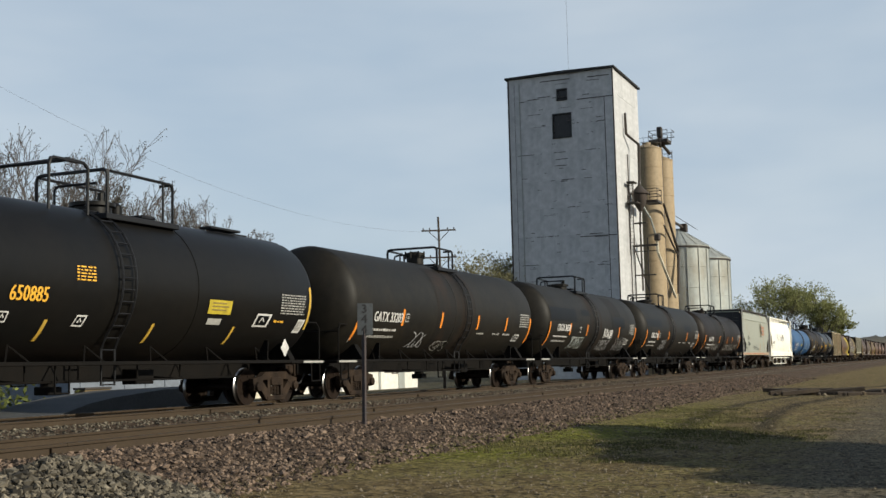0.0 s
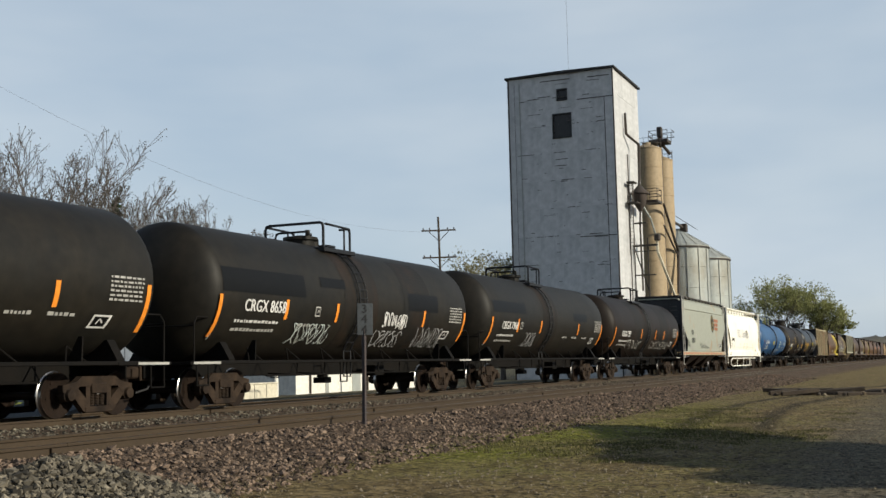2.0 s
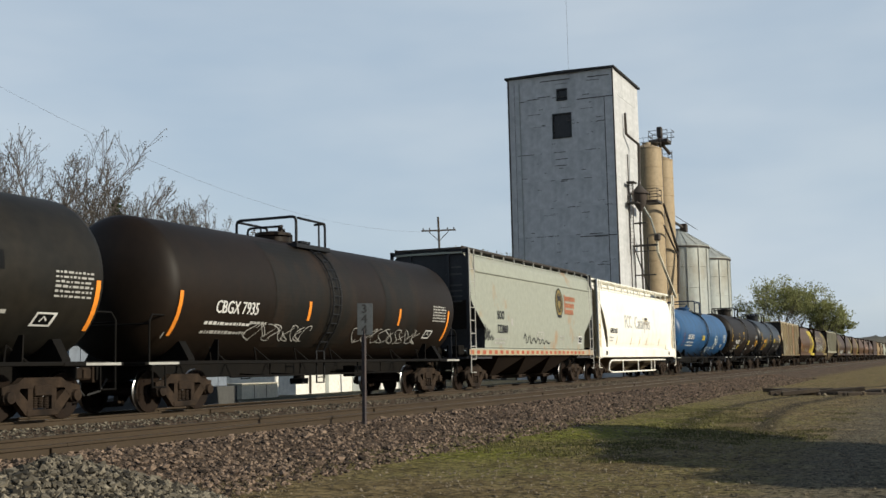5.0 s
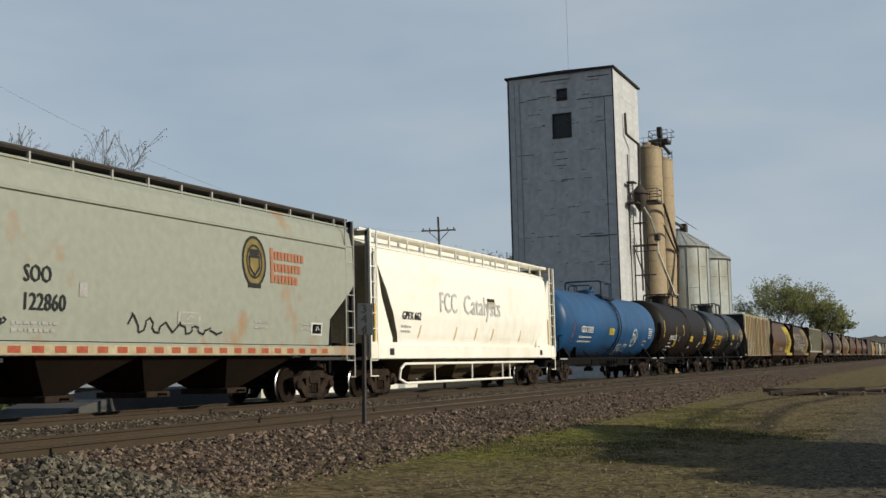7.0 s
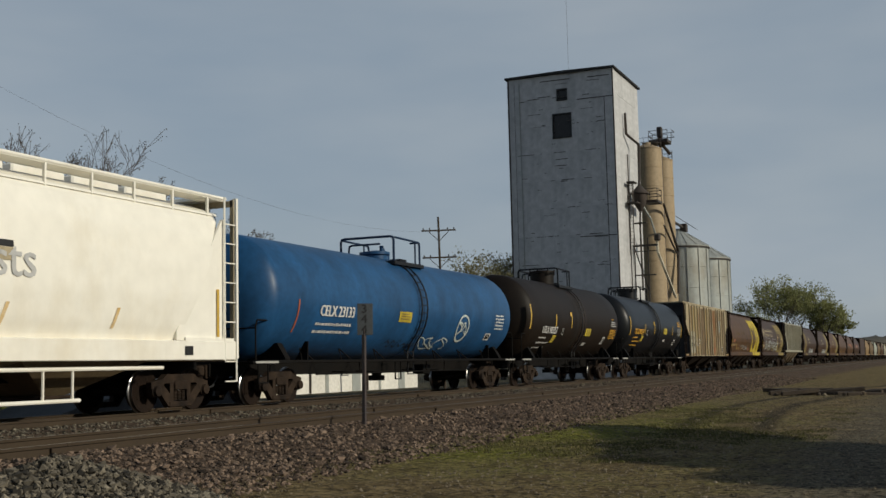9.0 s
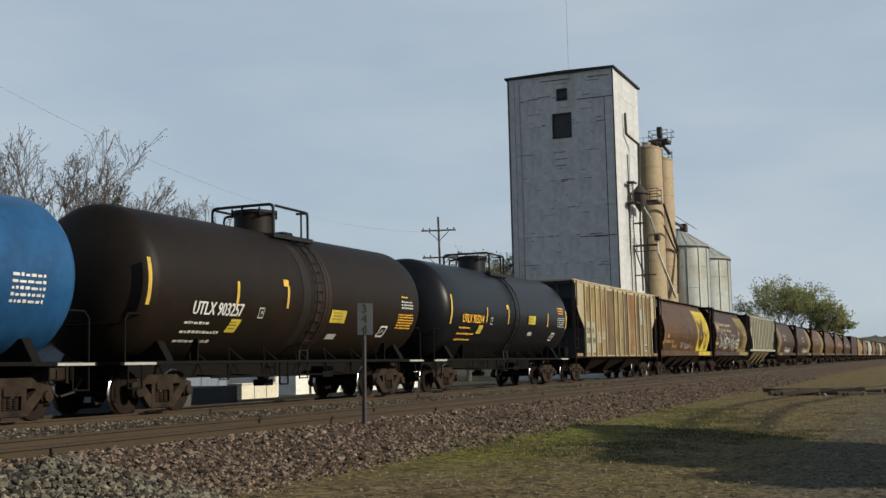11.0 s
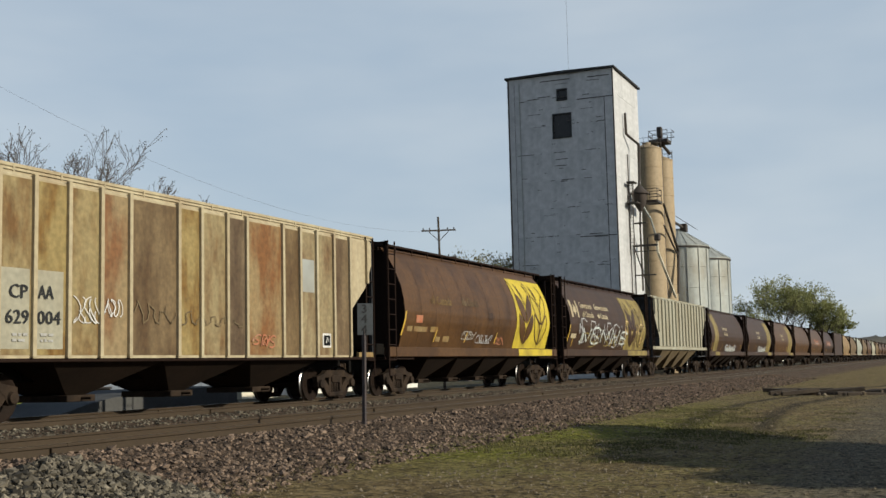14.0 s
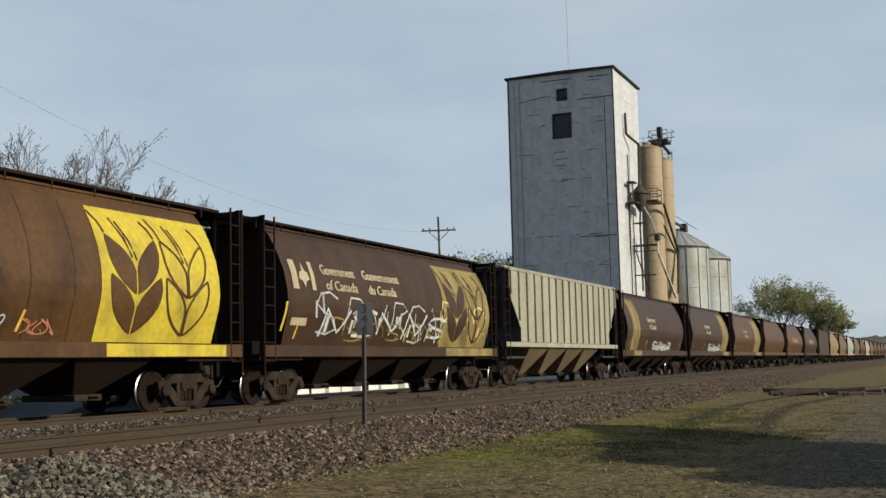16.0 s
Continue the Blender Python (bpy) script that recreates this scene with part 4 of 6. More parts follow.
def build_tree(x, y, height, seed, leaf_mat, leaves, leaf_size, label, spread_=0.75, depth=4, bole=0.26, z=-0.5, thick=0.022, limbs=4, twig=0.0, drift=0.022):
    rng = random.Random(seed)
    t = thing("tree", label, "tree", at=pose(x, y, z))
    sh, tips = Shape(), []
    top = Vector((rng.uniform(-0.3, 0.3), rng.uniform(-0.3, 0.3), height * bole))
    sh.tube((0, 0, -0.1), top, height * thick, 8, height * thick * 0.75)
    for k in range(limbs):
        a = rng.uniform(0, 6.28)
        d = Vector((math.cos(a) * 0.5, math.sin(a) * 0.5, 1.0)).normalized() if k else Vector((0, 0, 1))
        branch(rng, sh, tips, top, d, height * 0.30, height * thick * 0.5, depth, spread_, twig)
    part("trunk", sh, M_BARK, t)
    vs, fs = [], []
    nr = np.random.default_rng(seed)
    for p in tips:
        for k in range(leaves):
            c = np.array(p) + nr.normal(0, height * drift, 3)
            u, w = nr.normal(size=3), nr.normal(size=3)
            u, w = u / np.linalg.norm(u) * leaf_size, w / np.linalg.norm(w) * leaf_size * 0.6
            o = len(vs)
            vs += [tuple(c - u), tuple(c + w), tuple(c + u), tuple(c - w)]
            fs.append((o, o + 1, o + 2, o + 3))
    if vs:
        me = bpy.data.meshes.new("crown")
        me.from_pydata(vs, [], fs)
        me.materials.append(leaf_mat)
        part("crown", me, leaf_mat, t)
    return t


def build_fir(x, y, h):
    t = thing("conifer", "small dark green conifer among bare trees", "tree", at=pose(x, y, -0.5))
    part("trunk", Shape().tube((0, 0, 0), (0, 0, h), 0.16, 7, 0.03), M_BARK, t)
    nr = np.random.default_rng(7)
    vs, fs = [], []
    for k in range(2600):
        u = nr.random() ** 0.7
        z = h * (1 - u * 0.75)
        a, rr = nr.uniform(0, 6.283), (0.15 + u * 1.5) * nr.uniform(0.35, 1.0)
        c = np.array((rr * math.cos(a), rr * math.sin(a), z - rr * 0.25))
        d, w = np.array((math.cos(a), math.sin(a), -0.4)) * 0.20, nr.normal(size=3) * 0.05
        o = len(vs)
        vs += [tuple(c - d), tuple(c + w), tuple(c + d), tuple(c - w)]
        fs.append((o, o + 1, o + 2, o + 3))
    me = bpy.data.meshes.new("crown")
    me.from_pydata(vs, [], fs)
    me.materials.append(M_EVERG)
    part("crown", me, M_EVERG, t)


def build_shade_tree(x, y, rx, rz, seed, up=3.15):
    """Small round tree, added out of view as a shadow caster; up: height of the crown's middle."""
    rng = random.Random(seed)
    t = thing("tree", "small dense leafy tree, unseen, added to shade the dirt yard", "tree", at=pose(x, y, -0.6))
    sh = Shape()
    sh.tube((0, 0, -0.1), (0.05, 0, up - rz), 0.09, 8, 0.06)
    for k in range(7):
        a = k * 0.9 + rng.uniform(-0.2, 0.2)
        r = rx * rng.uniform(0.5, 0.8)
        sh.tube((0.05, 0, up - rz - rng.uniform(0.0, 0.3)), (r * math.cos(a), r * math.sin(a), up + rng.uniform(-0.2, 0.3)), 0.04, 5, 0.015)
    part("trunk", sh, M_BARK, t)
    nr = np.random.default_rng(seed)
    vs, fs = [], []
    for k in range(2600):
        d = nr.normal(size=3)
        d = d / np.linalg.norm(d) * nr.random() ** 0.4 * (1 + 0.10 * math.sin(5 * d[0] + seed) * math.cos(4 * d[1]))
        c = np.array((d[0] * rx, d[1] * rx, up + d[2] * rz))
        u, w = nr.normal(size=3), nr.normal(size=3)
        u, w = u / np.linalg.norm(u) * 0.15, w / np.linalg.norm(w) * 0.09
        o = len(vs)
        vs += [tuple(c - u), tuple(c + w), tuple(c + u), tuple(c - w)]
        fs.append((o, o + 1, o + 2, o + 3))
    me = bpy.data.meshes.new("crown")
    me.from_pydata(vs, [], fs)
    me.materials.append(M_HEDGE)
    part("crown", me, M_HEDGE, t)


def build_trees():
    bare = "bare spring tree with thin twigs and pale buds"
    for k, (x, h, sp, n) in enumerate(((47.4, 13.6, 0.72, 4), (41.6, 11.4, 0.7, 4), (52.3, 12.2, 0.6, 3), (56.2, 12.5, 0.6, 3), (58.9, 11.6, 0.55, 3), (61.8, 10.8, 0.55, 3))):
        build_tree(x, 42.0 + 0.5 * (k % 2), h, 21 + k, M_BUD, 3, 0.06, bare, sp, 4, 0.34, limbs=n, twig=0.013, drift=0.006)
    build_tree(93.0, 37.6, 11.8, 26, M_BUDG, 5, 0.12, "bushy spring tree with tan young leaves", 0.8, 4, 0.2)
    build_tree(99.5, 36.8, 12.8, 27, M_BUDG, 5, 0.12, "bushy spring tree with tan young leaves", 0.8, 4, 0.2)
    for k, (x, y, s) in enumerate(((326, 41.0, 24), (330, 37.0, 23.5), (333, 33.0, 22), (331, 29.5, 18), (336, 26.5, 13.5))):
        build_tree(x, y, s * 1.14, 31 + k, M_LEAFG, 4, 0.29, "broad spring tree in fresh green leaf", 0.72, 4, 0.12, thick=0.016)
    for k, (x, y, s) in enumerate(((316, 47.5, 15), (312, 44.0, 12), (322, 51.5, 13))):
        build_tree(x, y, s * 1.15, 41 + k, M_LEAFG, 3, 0.27, "smaller green tree beside the line", 0.8, 4, 0.10, thick=0.014)
    build_fir(51.9, 42.0, 11.2)
    # row of low trees added out of view, fitted to the yard's long shade
    for k, (x, y, r, up) in enumerate(((13.4, -2.2, 1.9, 3.15), (16.4, -2.0, 1.9, 3.15), (15.3, 0.5, 1.7, 3.15), (17.5, 1.2, 1.7, 3.15), (17.6, 2.9, 1.5, 3.15),
                                       (19.4, 2.7, 1.6, 3.15), (19.3, 3.7, 1.3, 3.15), (21.2, 4.1, 1.4, 3.15), (22.6, 5.0, 1.1, 4.0), (23.6, 6.3, 0.7, 4.0))):
        build_shade_tree(x, y - (up - 0.1) / 0.4185, r, r * 0.36, 81 + k, up)


build_trees()


def build_bushes():
    rng = np.random.default_rng(61)
    for x, y, w, d, h, n in ((27.5, 29.5, 5, 2.5, 1.9, 3200), (23.0, 29, 5, 2.5, 1.8, 3000)):
        vs, fs = [], []
        for k in range(n):
            c = np.array((rng.normal(0, w / 3), rng.normal(0, d / 3), abs(rng.normal(0, h / 2.2))))
            u, q = rng.normal(size=3), rng.normal(size=3)
            u, q = u / np.linalg.norm(u) * 0.12, q / np.linalg.norm(q) * 0.07
            o = len(vs)
            vs += [tuple(c - u), tuple(c + q), tuple(c + u), tuple(c - q)]
            fs.append((o, o + 1, o + 2, o + 3))
        me = bpy.data.meshes.new("bush")
        me.from_pydata(vs, [], fs)
        me.materials.append(M_HEDGE)
        ob = new("bush", me)
        ob.location = (x, y, -0.5)
        tagged(ob, "low ragged green bush beyond the tracks", "bush")


build_bushes()


def build_hill():
    rng = random.Random(71)
    sh = Shape()
    n = 90
    vs, fs = [], []
    for i in range(n + 1):
        x = 700 + 10 * i
        h = 22 + 4 * math.sin(i * 0.13) + rng.uniform(-1.5, 1.5)
        y = 150 - i * 2.6
        vs += [(x, y, -1), (x, y + 4, h * 0.7), (x + 3, y + 14, h), (x, y + 60, -1)]
        if i:
            o = 4 * i
            fs += [(o - 4 + k, o + k, o + k + 1, o - 3 + k) for k in range(3)]
    sh.add(vs, fs)
    single("backdrop", sh, M_HILL, "low wooded ridge in the far distance", "hill", kind="structure", smooth=60)


build_hill()


def build_tie_heap():
    rng = random.Random(81)
    t = thing("timber_heap", "low pile of old dark railway ties and rubble", "timber pile", at=pose(44.6, 2.3, ground_height(44.6, 2.3)))
    for k in range(46):
        far = k % 2
        x, y = (rng.uniform(-1.2, 1.6), rng.uniform(0.4, 3.2)) if far else (rng.uniform(-0.5, 3.0), rng.uniform(-4.5, 1.0))
        z = rng.choice((0.03, 0.06, 0.16)) if far else rng.choice((0.0, 0.03, 0.08))
        ln = rng.uniform(0.25, 1.2)
        m = pose(x, y, z, rng.uniform(-8, 8), rng.uniform(-6, 6), rng.uniform(50, 130))
        part("timber", Shape().box(-ln, ln, -rng.uniform(0.05, 0.11), 0.10, -0.08, 0.07, 0.02), M_CHUTEP if k % 11 == 0 else M_WOODD, t, at=m)
    for k in range(60):
        m = pose(rng.uniform(-1.6, 3.2), rng.uniform(-4.6, 3.4), rng.uniform(0.0, 0.05), rng.uniform(0, 90), rng.uniform(0, 90), rng.uniform(0, 90))
        q = rng.uniform(0.04, 0.11)
        part("rubble", Shape().box(-q, q, -q * 0.7, q * 0.7, -q * 0.6, q * 0.6, q * 0.25), M_WOODD if k % 3 else M_YARDSTONE, t, at=m)


build_tie_heap()
# ---- the train ----
SPEED = 12.25
WHEEL_R = 0.457
CARS, WHEELSETS = [], []


def wheelset_mesh():
    sh = Shape()
    for s in (-1, 1):
        y = s * HALF_GAUGE
        o = -s
        rows = [(0.10, y + s * 0.06), (0.12, y + s * 0.055), (0.16, y + s * 0.02), (0.36, y + s * 0.025), (0.40, y + s * 0.055), (WHEEL_R, y + s * 0.055),
                (WHEEL_R + 0.004, y - s * 0.02), (WHEEL_R + 0.028, y - s * 0.035), (WHEEL_R + 0.020, y - s * 0.06), (0.39, y - s * 0.06), (0.36, y - s * 0.01), (0.12, y - s * 0.02), (0.10, y - s * 0.06)]
        sh.revolve(rows, "y", 28)
        for k in range(5):
            a = k * 1.2566
            c = Vector((0.27 * math.cos(a), y + s * 0.023, 0.27 * math.sin(a)))
            sh.tube(c, c + Vector((0, s * 0.012, 0)), 0.035, 6)
    sh.tube((0, -1.02, 0), (0, 1.02, 0), 0.075, 12)
    me = sh.mesh("wheelset", M_WHEEL, 40)
    me.materials.append(M_TREAD)
    for p in me.polygons:
        if all(math.hypot(me.vertices[i].co.x, me.vertices[i].co.z) > WHEEL_R - 0.03 for i in p.vertices):
            p.material_index = 1
    return me


def side_frame_mesh():
    """Cast side frame: top chord, two slanted legs, spring window, journal boxes."""
    sh = Shape()
    y0, y1 = -1.10, -0.95
    sh.extrude_y([(-1.0, 0.66), (-0.66, 0.72), (-0.5, 0.82), (0.5, 0.82), (0.66, 0.72), (1.0, 0.66), (1.02, 0.46), (0.74, 0.46), (0.58, 0.62), (-0.58, 0.62), (-0.74, 0.46), (-1.02, 0.46)], y0, y1)
    sh.extrude_y([(-0.80, 0.48), (-0.64, 0.60), (-0.32, 0.33), (-0.30, 0.12), (-0.44, 0.12)], y0 + 0.005, y1 - 0.005)
    sh.extrude_y([(0.80, 0.48), (0.44, 0.12), (0.30, 0.12), (0.32, 0.33), (0.64, 0.60)], y0 + 0.005, y1 - 0.005)
    sh.box(-0.42, 0.42, y0 - 0.02, y1 + 0.02, 0.09, 0.22, 0.02)
    sh.box(-0.38, -0.25, y0 + 0.01, y1 - 0.01, 0.2, 0.64).box(0.25, 0.38, y0 + 0.01, y1 - 0.01, 0.2, 0.64)
    for x in (-0.889, 0.889):
        sh.revolve([(0.06, y0 - 0.09), (0.11, y0 - 0.08), (0.12, y0 - 0.01), (0.14, y0), (0.14, y1)], "y", 14, (x, 0, WHEEL_R))
        sh.box(x - 0.16, x + 0.16, y0, y1, WHEEL_R + 0.05, 0.66, 0.01)
    return sh.mesh("side_frame", M_BOGIE, 35)


def spring_mesh():
    sh = Shape()
    for x in (-0.15, 0, 0.15):
        rows = []
        for k in range(7):
            rows += [(0.058, 0.235 + k * 0.032), (0.066, 0.245 + k * 0.032), (0.05, 0.262 + k * 0.032)]
        sh.revolve(rows, "z", 10, (x, -1.03, 0))
    sh.box(-0.23, 0.23, -1.13, 1.13, 0.47, 0.68, 0.02)
    return sh.mesh("bolster", M_BOGIE, 40)


WHEEL_ME, SIDE_ME, BOLSTER_ME = wheelset_mesh(), side_frame_mesh(), spring_mesh()
BRAKE_ME = Shape().box(-0.03, 0.03, -0.9, 0.9, 0.36, 0.44, 0.01).mesh("brake_beam", M_FRAME)


def add_bogie(car, x):
    b = part("bogie", BOLSTER_ME, None, car, "rusty cast steel bogie", at=pose(x, 0, 0))
    part("side_frame", SIDE_ME, None, b)
    part("side_frame", SIDE_ME, None, b, at=pose(0, 0, 0, 0, 0, 180))
    for dx in (-0.36, 0.36):
        part("brake_beam", BRAKE_ME, None, b, at=pose(dx, 0, 0))
    for dx in (-0.889, 0.889):
        w = part("wheelset", WHEEL_ME, None, b, at=pose(dx, 0, WHEEL_R))
        WHEELSETS.append(w)


def add_coupler(car, half, mat=None):
    for s in (-1, 1):
        sh = Shape()
        sh.box(min(s * (half - 0.9), s * (half - 0.25)), max(s * (half - 0.9), s * (half - 0.25)), -0.18, 0.18, 0.68, 1.02, 0.02)
        sh.box(min(s * (half - 0.35), s * (half + 0.06)), max(s * (half - 0.35), s * (half + 0.06)), -0.13, 0.13, 0.74, 1.0, 0.04)
        part("coupler", sh, M_BOGIE, car)
        hose = Shape().path([(s * (half - 0.5), -0.35, 0.75), (s * (half - 0.3), -0.33, 0.5), (s * (half - 0.05), -0.2, 0.42)], 0.025, 6)
        part("air_hose", hose, M_TRIMD, car)


def tank_car(start, end, name_label, mat, r=1.6, zc=2.85, ladder_x=0.4, dome="low", seed=0, deco=None, platform=(-2.6, 1.2), thin_rail=M_RAILING,
             band_x=(), patches=(), z_rail=5.05, dx=0.0, dome_x=None, dome_r=0.55, dome_h=0.45):
    half = (end - start) / 2
    car = thing("tank_car", name_label, "railway tank car", "freight train cars")
    CARS.append((car, (start + end) / 2))
    rng = random.Random(seed)
    MARK_DX[0] = dx
    platform, ladder_x, band_x = (platform[0] + dx, platform[1] + dx), ladder_x + dx, [b + dx for b in band_x]
    tl = half - 0.62
    head = 0.74
    # barrel with dished ends
    body = Shape()
    prof = [(max(0.02, r * math.sin(q * math.pi / 20)), -tl + head * (1 - math.cos(q * math.pi / 20))) for q in range(11)]
    mids = [-tl + head + (2 * (tl - head)) * k / 10 for k in range(1, 10)]
    rows = prof + [(r, x) for x in mids] + [(a, -x) for a, x in reversed(prof)]
    body.revolve(rows, "x", 48, (0, 0, zc))
    tank = part("tank", body, mat, car, smooth=40)

    def side(z):
        return -math.sqrt(max(0.0004, r * r - (z - zc) ** 2))

    # weld bands round the barrel
    for bx in band_x:
        part("weld_band", Shape().revolve([(r - 0.02, bx - 0.05), (r + 0.012, bx - 0.045), (r + 0.012, bx + 0.045), (r - 0.02, bx + 0.05)], "x", 48, (0, 0, zc)), mat, tank, smooth=40)
    for x0, x1, z0, z1 in patches:
        part("repaint_patch", panel_shape(x0, x1, z0, z1, side, 0.006, steps=12), M_PATCH, tank, "darker repainted rectangle")
    # sills, walkways, bolsters
    for s in (-1, 1):
        rail = Shape()
        rail.box(-half + 0.75, half - 0.75, min(s * 1.32, s * 1.46), max(s * 1.32, s * 1.46), 1.03, 1.11, 0.01)
        for k in range(7):
            x = -tl + 2.6 + k * (2 * tl - 5.2) / 6
            rail.tube((x - 0.32, s * 1.36, 1.08), (x, s * 1.10, 1.42), 0.02, 5).tube((x + 0.32, s * 1.36, 1.08), (x, s * 1.10, 1.42), 0.02, 5)
        part("side_rail", rail, M_FRAME, car)
        # bolster saddle
        for e in (-1, 1):
            sad = Shape()
            x = e * (tl - 1.4)
            sad.extrude_x([(s * 0.3, 1.05), (s * 1.45, 1.05), (s * 1.45, 1.15), (s * 1.2, 1.55), (s * 0.3, 1.4)], x - 0.12, x + 0.12)
            xx = e * (tl - 2.5)
            part("saddle", sad, M_FRAME, car)
            post = Shape().extrude_x([(s * 1.0, 1.05), (s * 1.40, 1.05), (s * 1.42, 1.6), (s * 1.32, 1.6)], xx - 0.02, xx + 0.02)
            part("end_post", post, M_FRAME, car)
    cs = Shape().box(-half + 0.3, half - 0.3, -0.25, 0.25, 0.72, 1.05, 0.02)
    part("centre_sill", cs, M_FRAME, car)
    for e in (-1, 1):
        x0, x1 = sorted((e * (half - 0.35), e * (half - 2.1)))
        pl = Shape().box(x0, x1, -1.48, 1.48, 1.02, 1.09, 0.01)
        part("end_platform", pl, M_FRAME, car)
        edge = Shape().box(min(e * (half - 0.45), e * (half - 1.5)), max(e * (half - 0.45), e * (half - 1.5)), -1.495, -1.482, 1.03, 1.085)
        part("platform_edge", edge, M_STENGREY, car, "worn pale platform edge")
        hr = Shape()
        xg = e * (half - 0.55)
        xi = e * (half - 1.75)
        for s in (-1, 1):
            hr.path([(xg, s * 1.42, 1.05), (xg, s * 1.42, 1.95), (xg - e * 0.12, s * 1.40, 2.1), (xi, s * 1.38, 2.1)], 0.022, 6)
        hr.path([(xg, -1.42, 1.9), (xg, 1.42, 1.9)], 0.02, 6)
        part("end_handrail", hr, M_FRAME, car)
        sp = Shape().path([(e * (half - 0.6), -1.46, 1.05), (e * (half - 0.6), -1.46, 0.55), (e * (half - 1.05), -1.46, 0.55), (e * (half - 1.05), -1.46, 1.05)], 0.02, 6)
        part("step", sp, M_FRAME, car)
        add_bogie(car, e * (half - 2.25))
    add_coupler(car, half)
    # outlet, brake gear, pipes below
    ub = Shape()
    ub.tube((0.2, 0, 1.35), (0.2, 0, 0.55), 0.16, 10).box(0.0, 0.4, -0.2, 0.2, 0.45, 0.62, 0.02)
    ub.path([(-half + 4.0, -1.15, 0.72), (half - 4.0, -1.15, 0.72)], 0.025, 6)
    for x in (-3.2, -1.7, 1.6, 3.1):
        ub.tube((x, -1.15, 0.72), (x, -1.15, 1.05), 0.02, 5).tube((x, -1.15, 0.72), (x, -0.2, 0.78), 0.02, 5)
    ub.box(1.9, 2.5, -0.9, -0.5, 0.62, 0.95, 0.02)
    ub.path([(-1.0, -1.25, 1.05), (-1.0, -1.25, 0.5), (-0.6, -1.25, 0.5), (-0.6, -1.25, 1.05)], 0.018, 5)
    part("underframe_gear", ub, M_FRAME, car)
    # side ladders following the barrel
    lx = ladder_x
    for s in (-1, 1):
        ld = Shape()
        arc = []
        for k in range(13):
            z = 1.1 + (zc + r * 0.93 - 1.1) * k / 12
            off = 0.10
            zz = max(-0.999, min(0.999, (z - zc) / r))
            y = r * math.sqrt(1 - zz * zz) + off if z > zc - r * 0.75 else r * 0.66 + off
            arc.append((y, z))
        for x in (lx - 0.21, lx + 0.21):
            ld.path([(x, s * y, z) for y, z in arc], 0.028, 5)
            ld.path([(x, s * arc[0][0], arc[0][1]), (x, s * arc[0][0], 0.62)], 0.022, 5)
        for k in range(14):
            q = k / 13 * 12
            i = min(11, int(q))
            y = arc[i][0] + (arc[i + 1][0] - arc[i][0]) * (q - i)
            z = arc[i][1] + (arc[i + 1][1] - arc[i][1]) * (q - i)
            ld.tube((lx - 0.21, s * y, z), (lx + 0.21, s * y, z), 0.016, 5)
        ld.tube((lx - 0.21, s * arc[0][0], 0.64), (lx + 0.21, s * arc[0][0], 0.64), 0.016, 5)
        part("ladder", ld, M_RAILING, car)
    # crosswise platform and railings on top
    zt = zc + r
    pw = 0.95
    p0, p1 = platform
    gr = Shape()
    gr.box(p0 - 0.15, p1 + 0.1, -pw - 0.12, -pw + 0.5, zt - 0.28, zt - 0.16, 0.01).box(p0 - 0.15, p1 + 0.1, pw - 0.5, pw + 0.12, zt - 0.22, zt - 0.16, 0.01)
    gr.box(p1 - 0.45, p1 + 0.05, -pw + 0.5, pw - 0.5, zt - 0.02, zt + 0.05, 0.01)
    for x in (p0, p1):
        for s in (-1, 1):
            gr.tube((x, s * pw, zt - 0.18), (x, s * pw, zt - 0.55), 0.04, 5)
    part("platform", gr, M_RAILING, car)
    bars = [([(p0, -pw, zt - 0.2), (p0, -pw, z_rail), (p0, pw, z_rail), (p0, pw, zt - 0.2)], 0.040),
            ([(p0 + 0.55, -0.2, z_rail - 0.16), (p0 + 0.55, pw, z_rail - 0.16), (p0 + 0.55, pw, zt - 0.2)], 0.032),
            ([(p1, -pw, z_rail - 0.05), (p1, -pw + 0.35, z_rail - 0.05)], 0.032)]
    for s in (-1, 1):
        bars.append(([(p0 + 0.1, s * pw, z_rail - 0.03), (p1, s * pw, z_rail - 0.05), (p1, s * pw, zt - 0.2)], 0.034))
        bars.append(([(p1 - 0.35, s * pw, zt - 0.2), (p1 - 0.35, s * pw, z_rail - 0.08)], 0.028))
    for pts, thick in bars:
        part("handrail", Shape().path(pts, thick, 6, 0.12), thin_rail, car)
    dm = Shape()
    xm = (p0 + p1) / 2 - 0.45 if dome_x is None else dome_x + dx
    if dome == "tall":
        dm.revolve([(dome_r, zt - 0.3), (dome_r, zt + dome_h), (dome_r + 0.05, zt + dome_h + 0.01), (dome_r + 0.05, zt + dome_h + 0.09), (dome_r * 0.55, zt + dome_h + 0.14)], "z", 20, (xm, 0, 0))
        for q in range(8):
            dm.tube((xm + (dome_r + 0.05) * math.cos(q * 0.785), (dome_r + 0.05) * math.sin(q * 0.785), zt + dome_h - 0.1), (xm + (dome_r + 0.05) * math.cos(q * 0.785), (dome_r + 0.05) * math.sin(q * 0.785), zt + dome_h + 0.14), 0.03, 5)
    else:
        dm.revolve([(0.42, zt - 0.3), (0.42, zt + 0.1), (0.5, zt + 0.12), (0.5, zt + 0.2), (0.15, zt + 0.26)], "z", 18, (xm, 0, 0))
        dm.tube((xm - 0.1, -0.3, zt + 0.2), (xm - 0.1, -0.3, zt + 0.4), 0.07, 8).tube((xm + 0.15, -0.2, zt + 0.2), (xm + 0.15, -0.2, zt + 0.33), 0.09, 8)
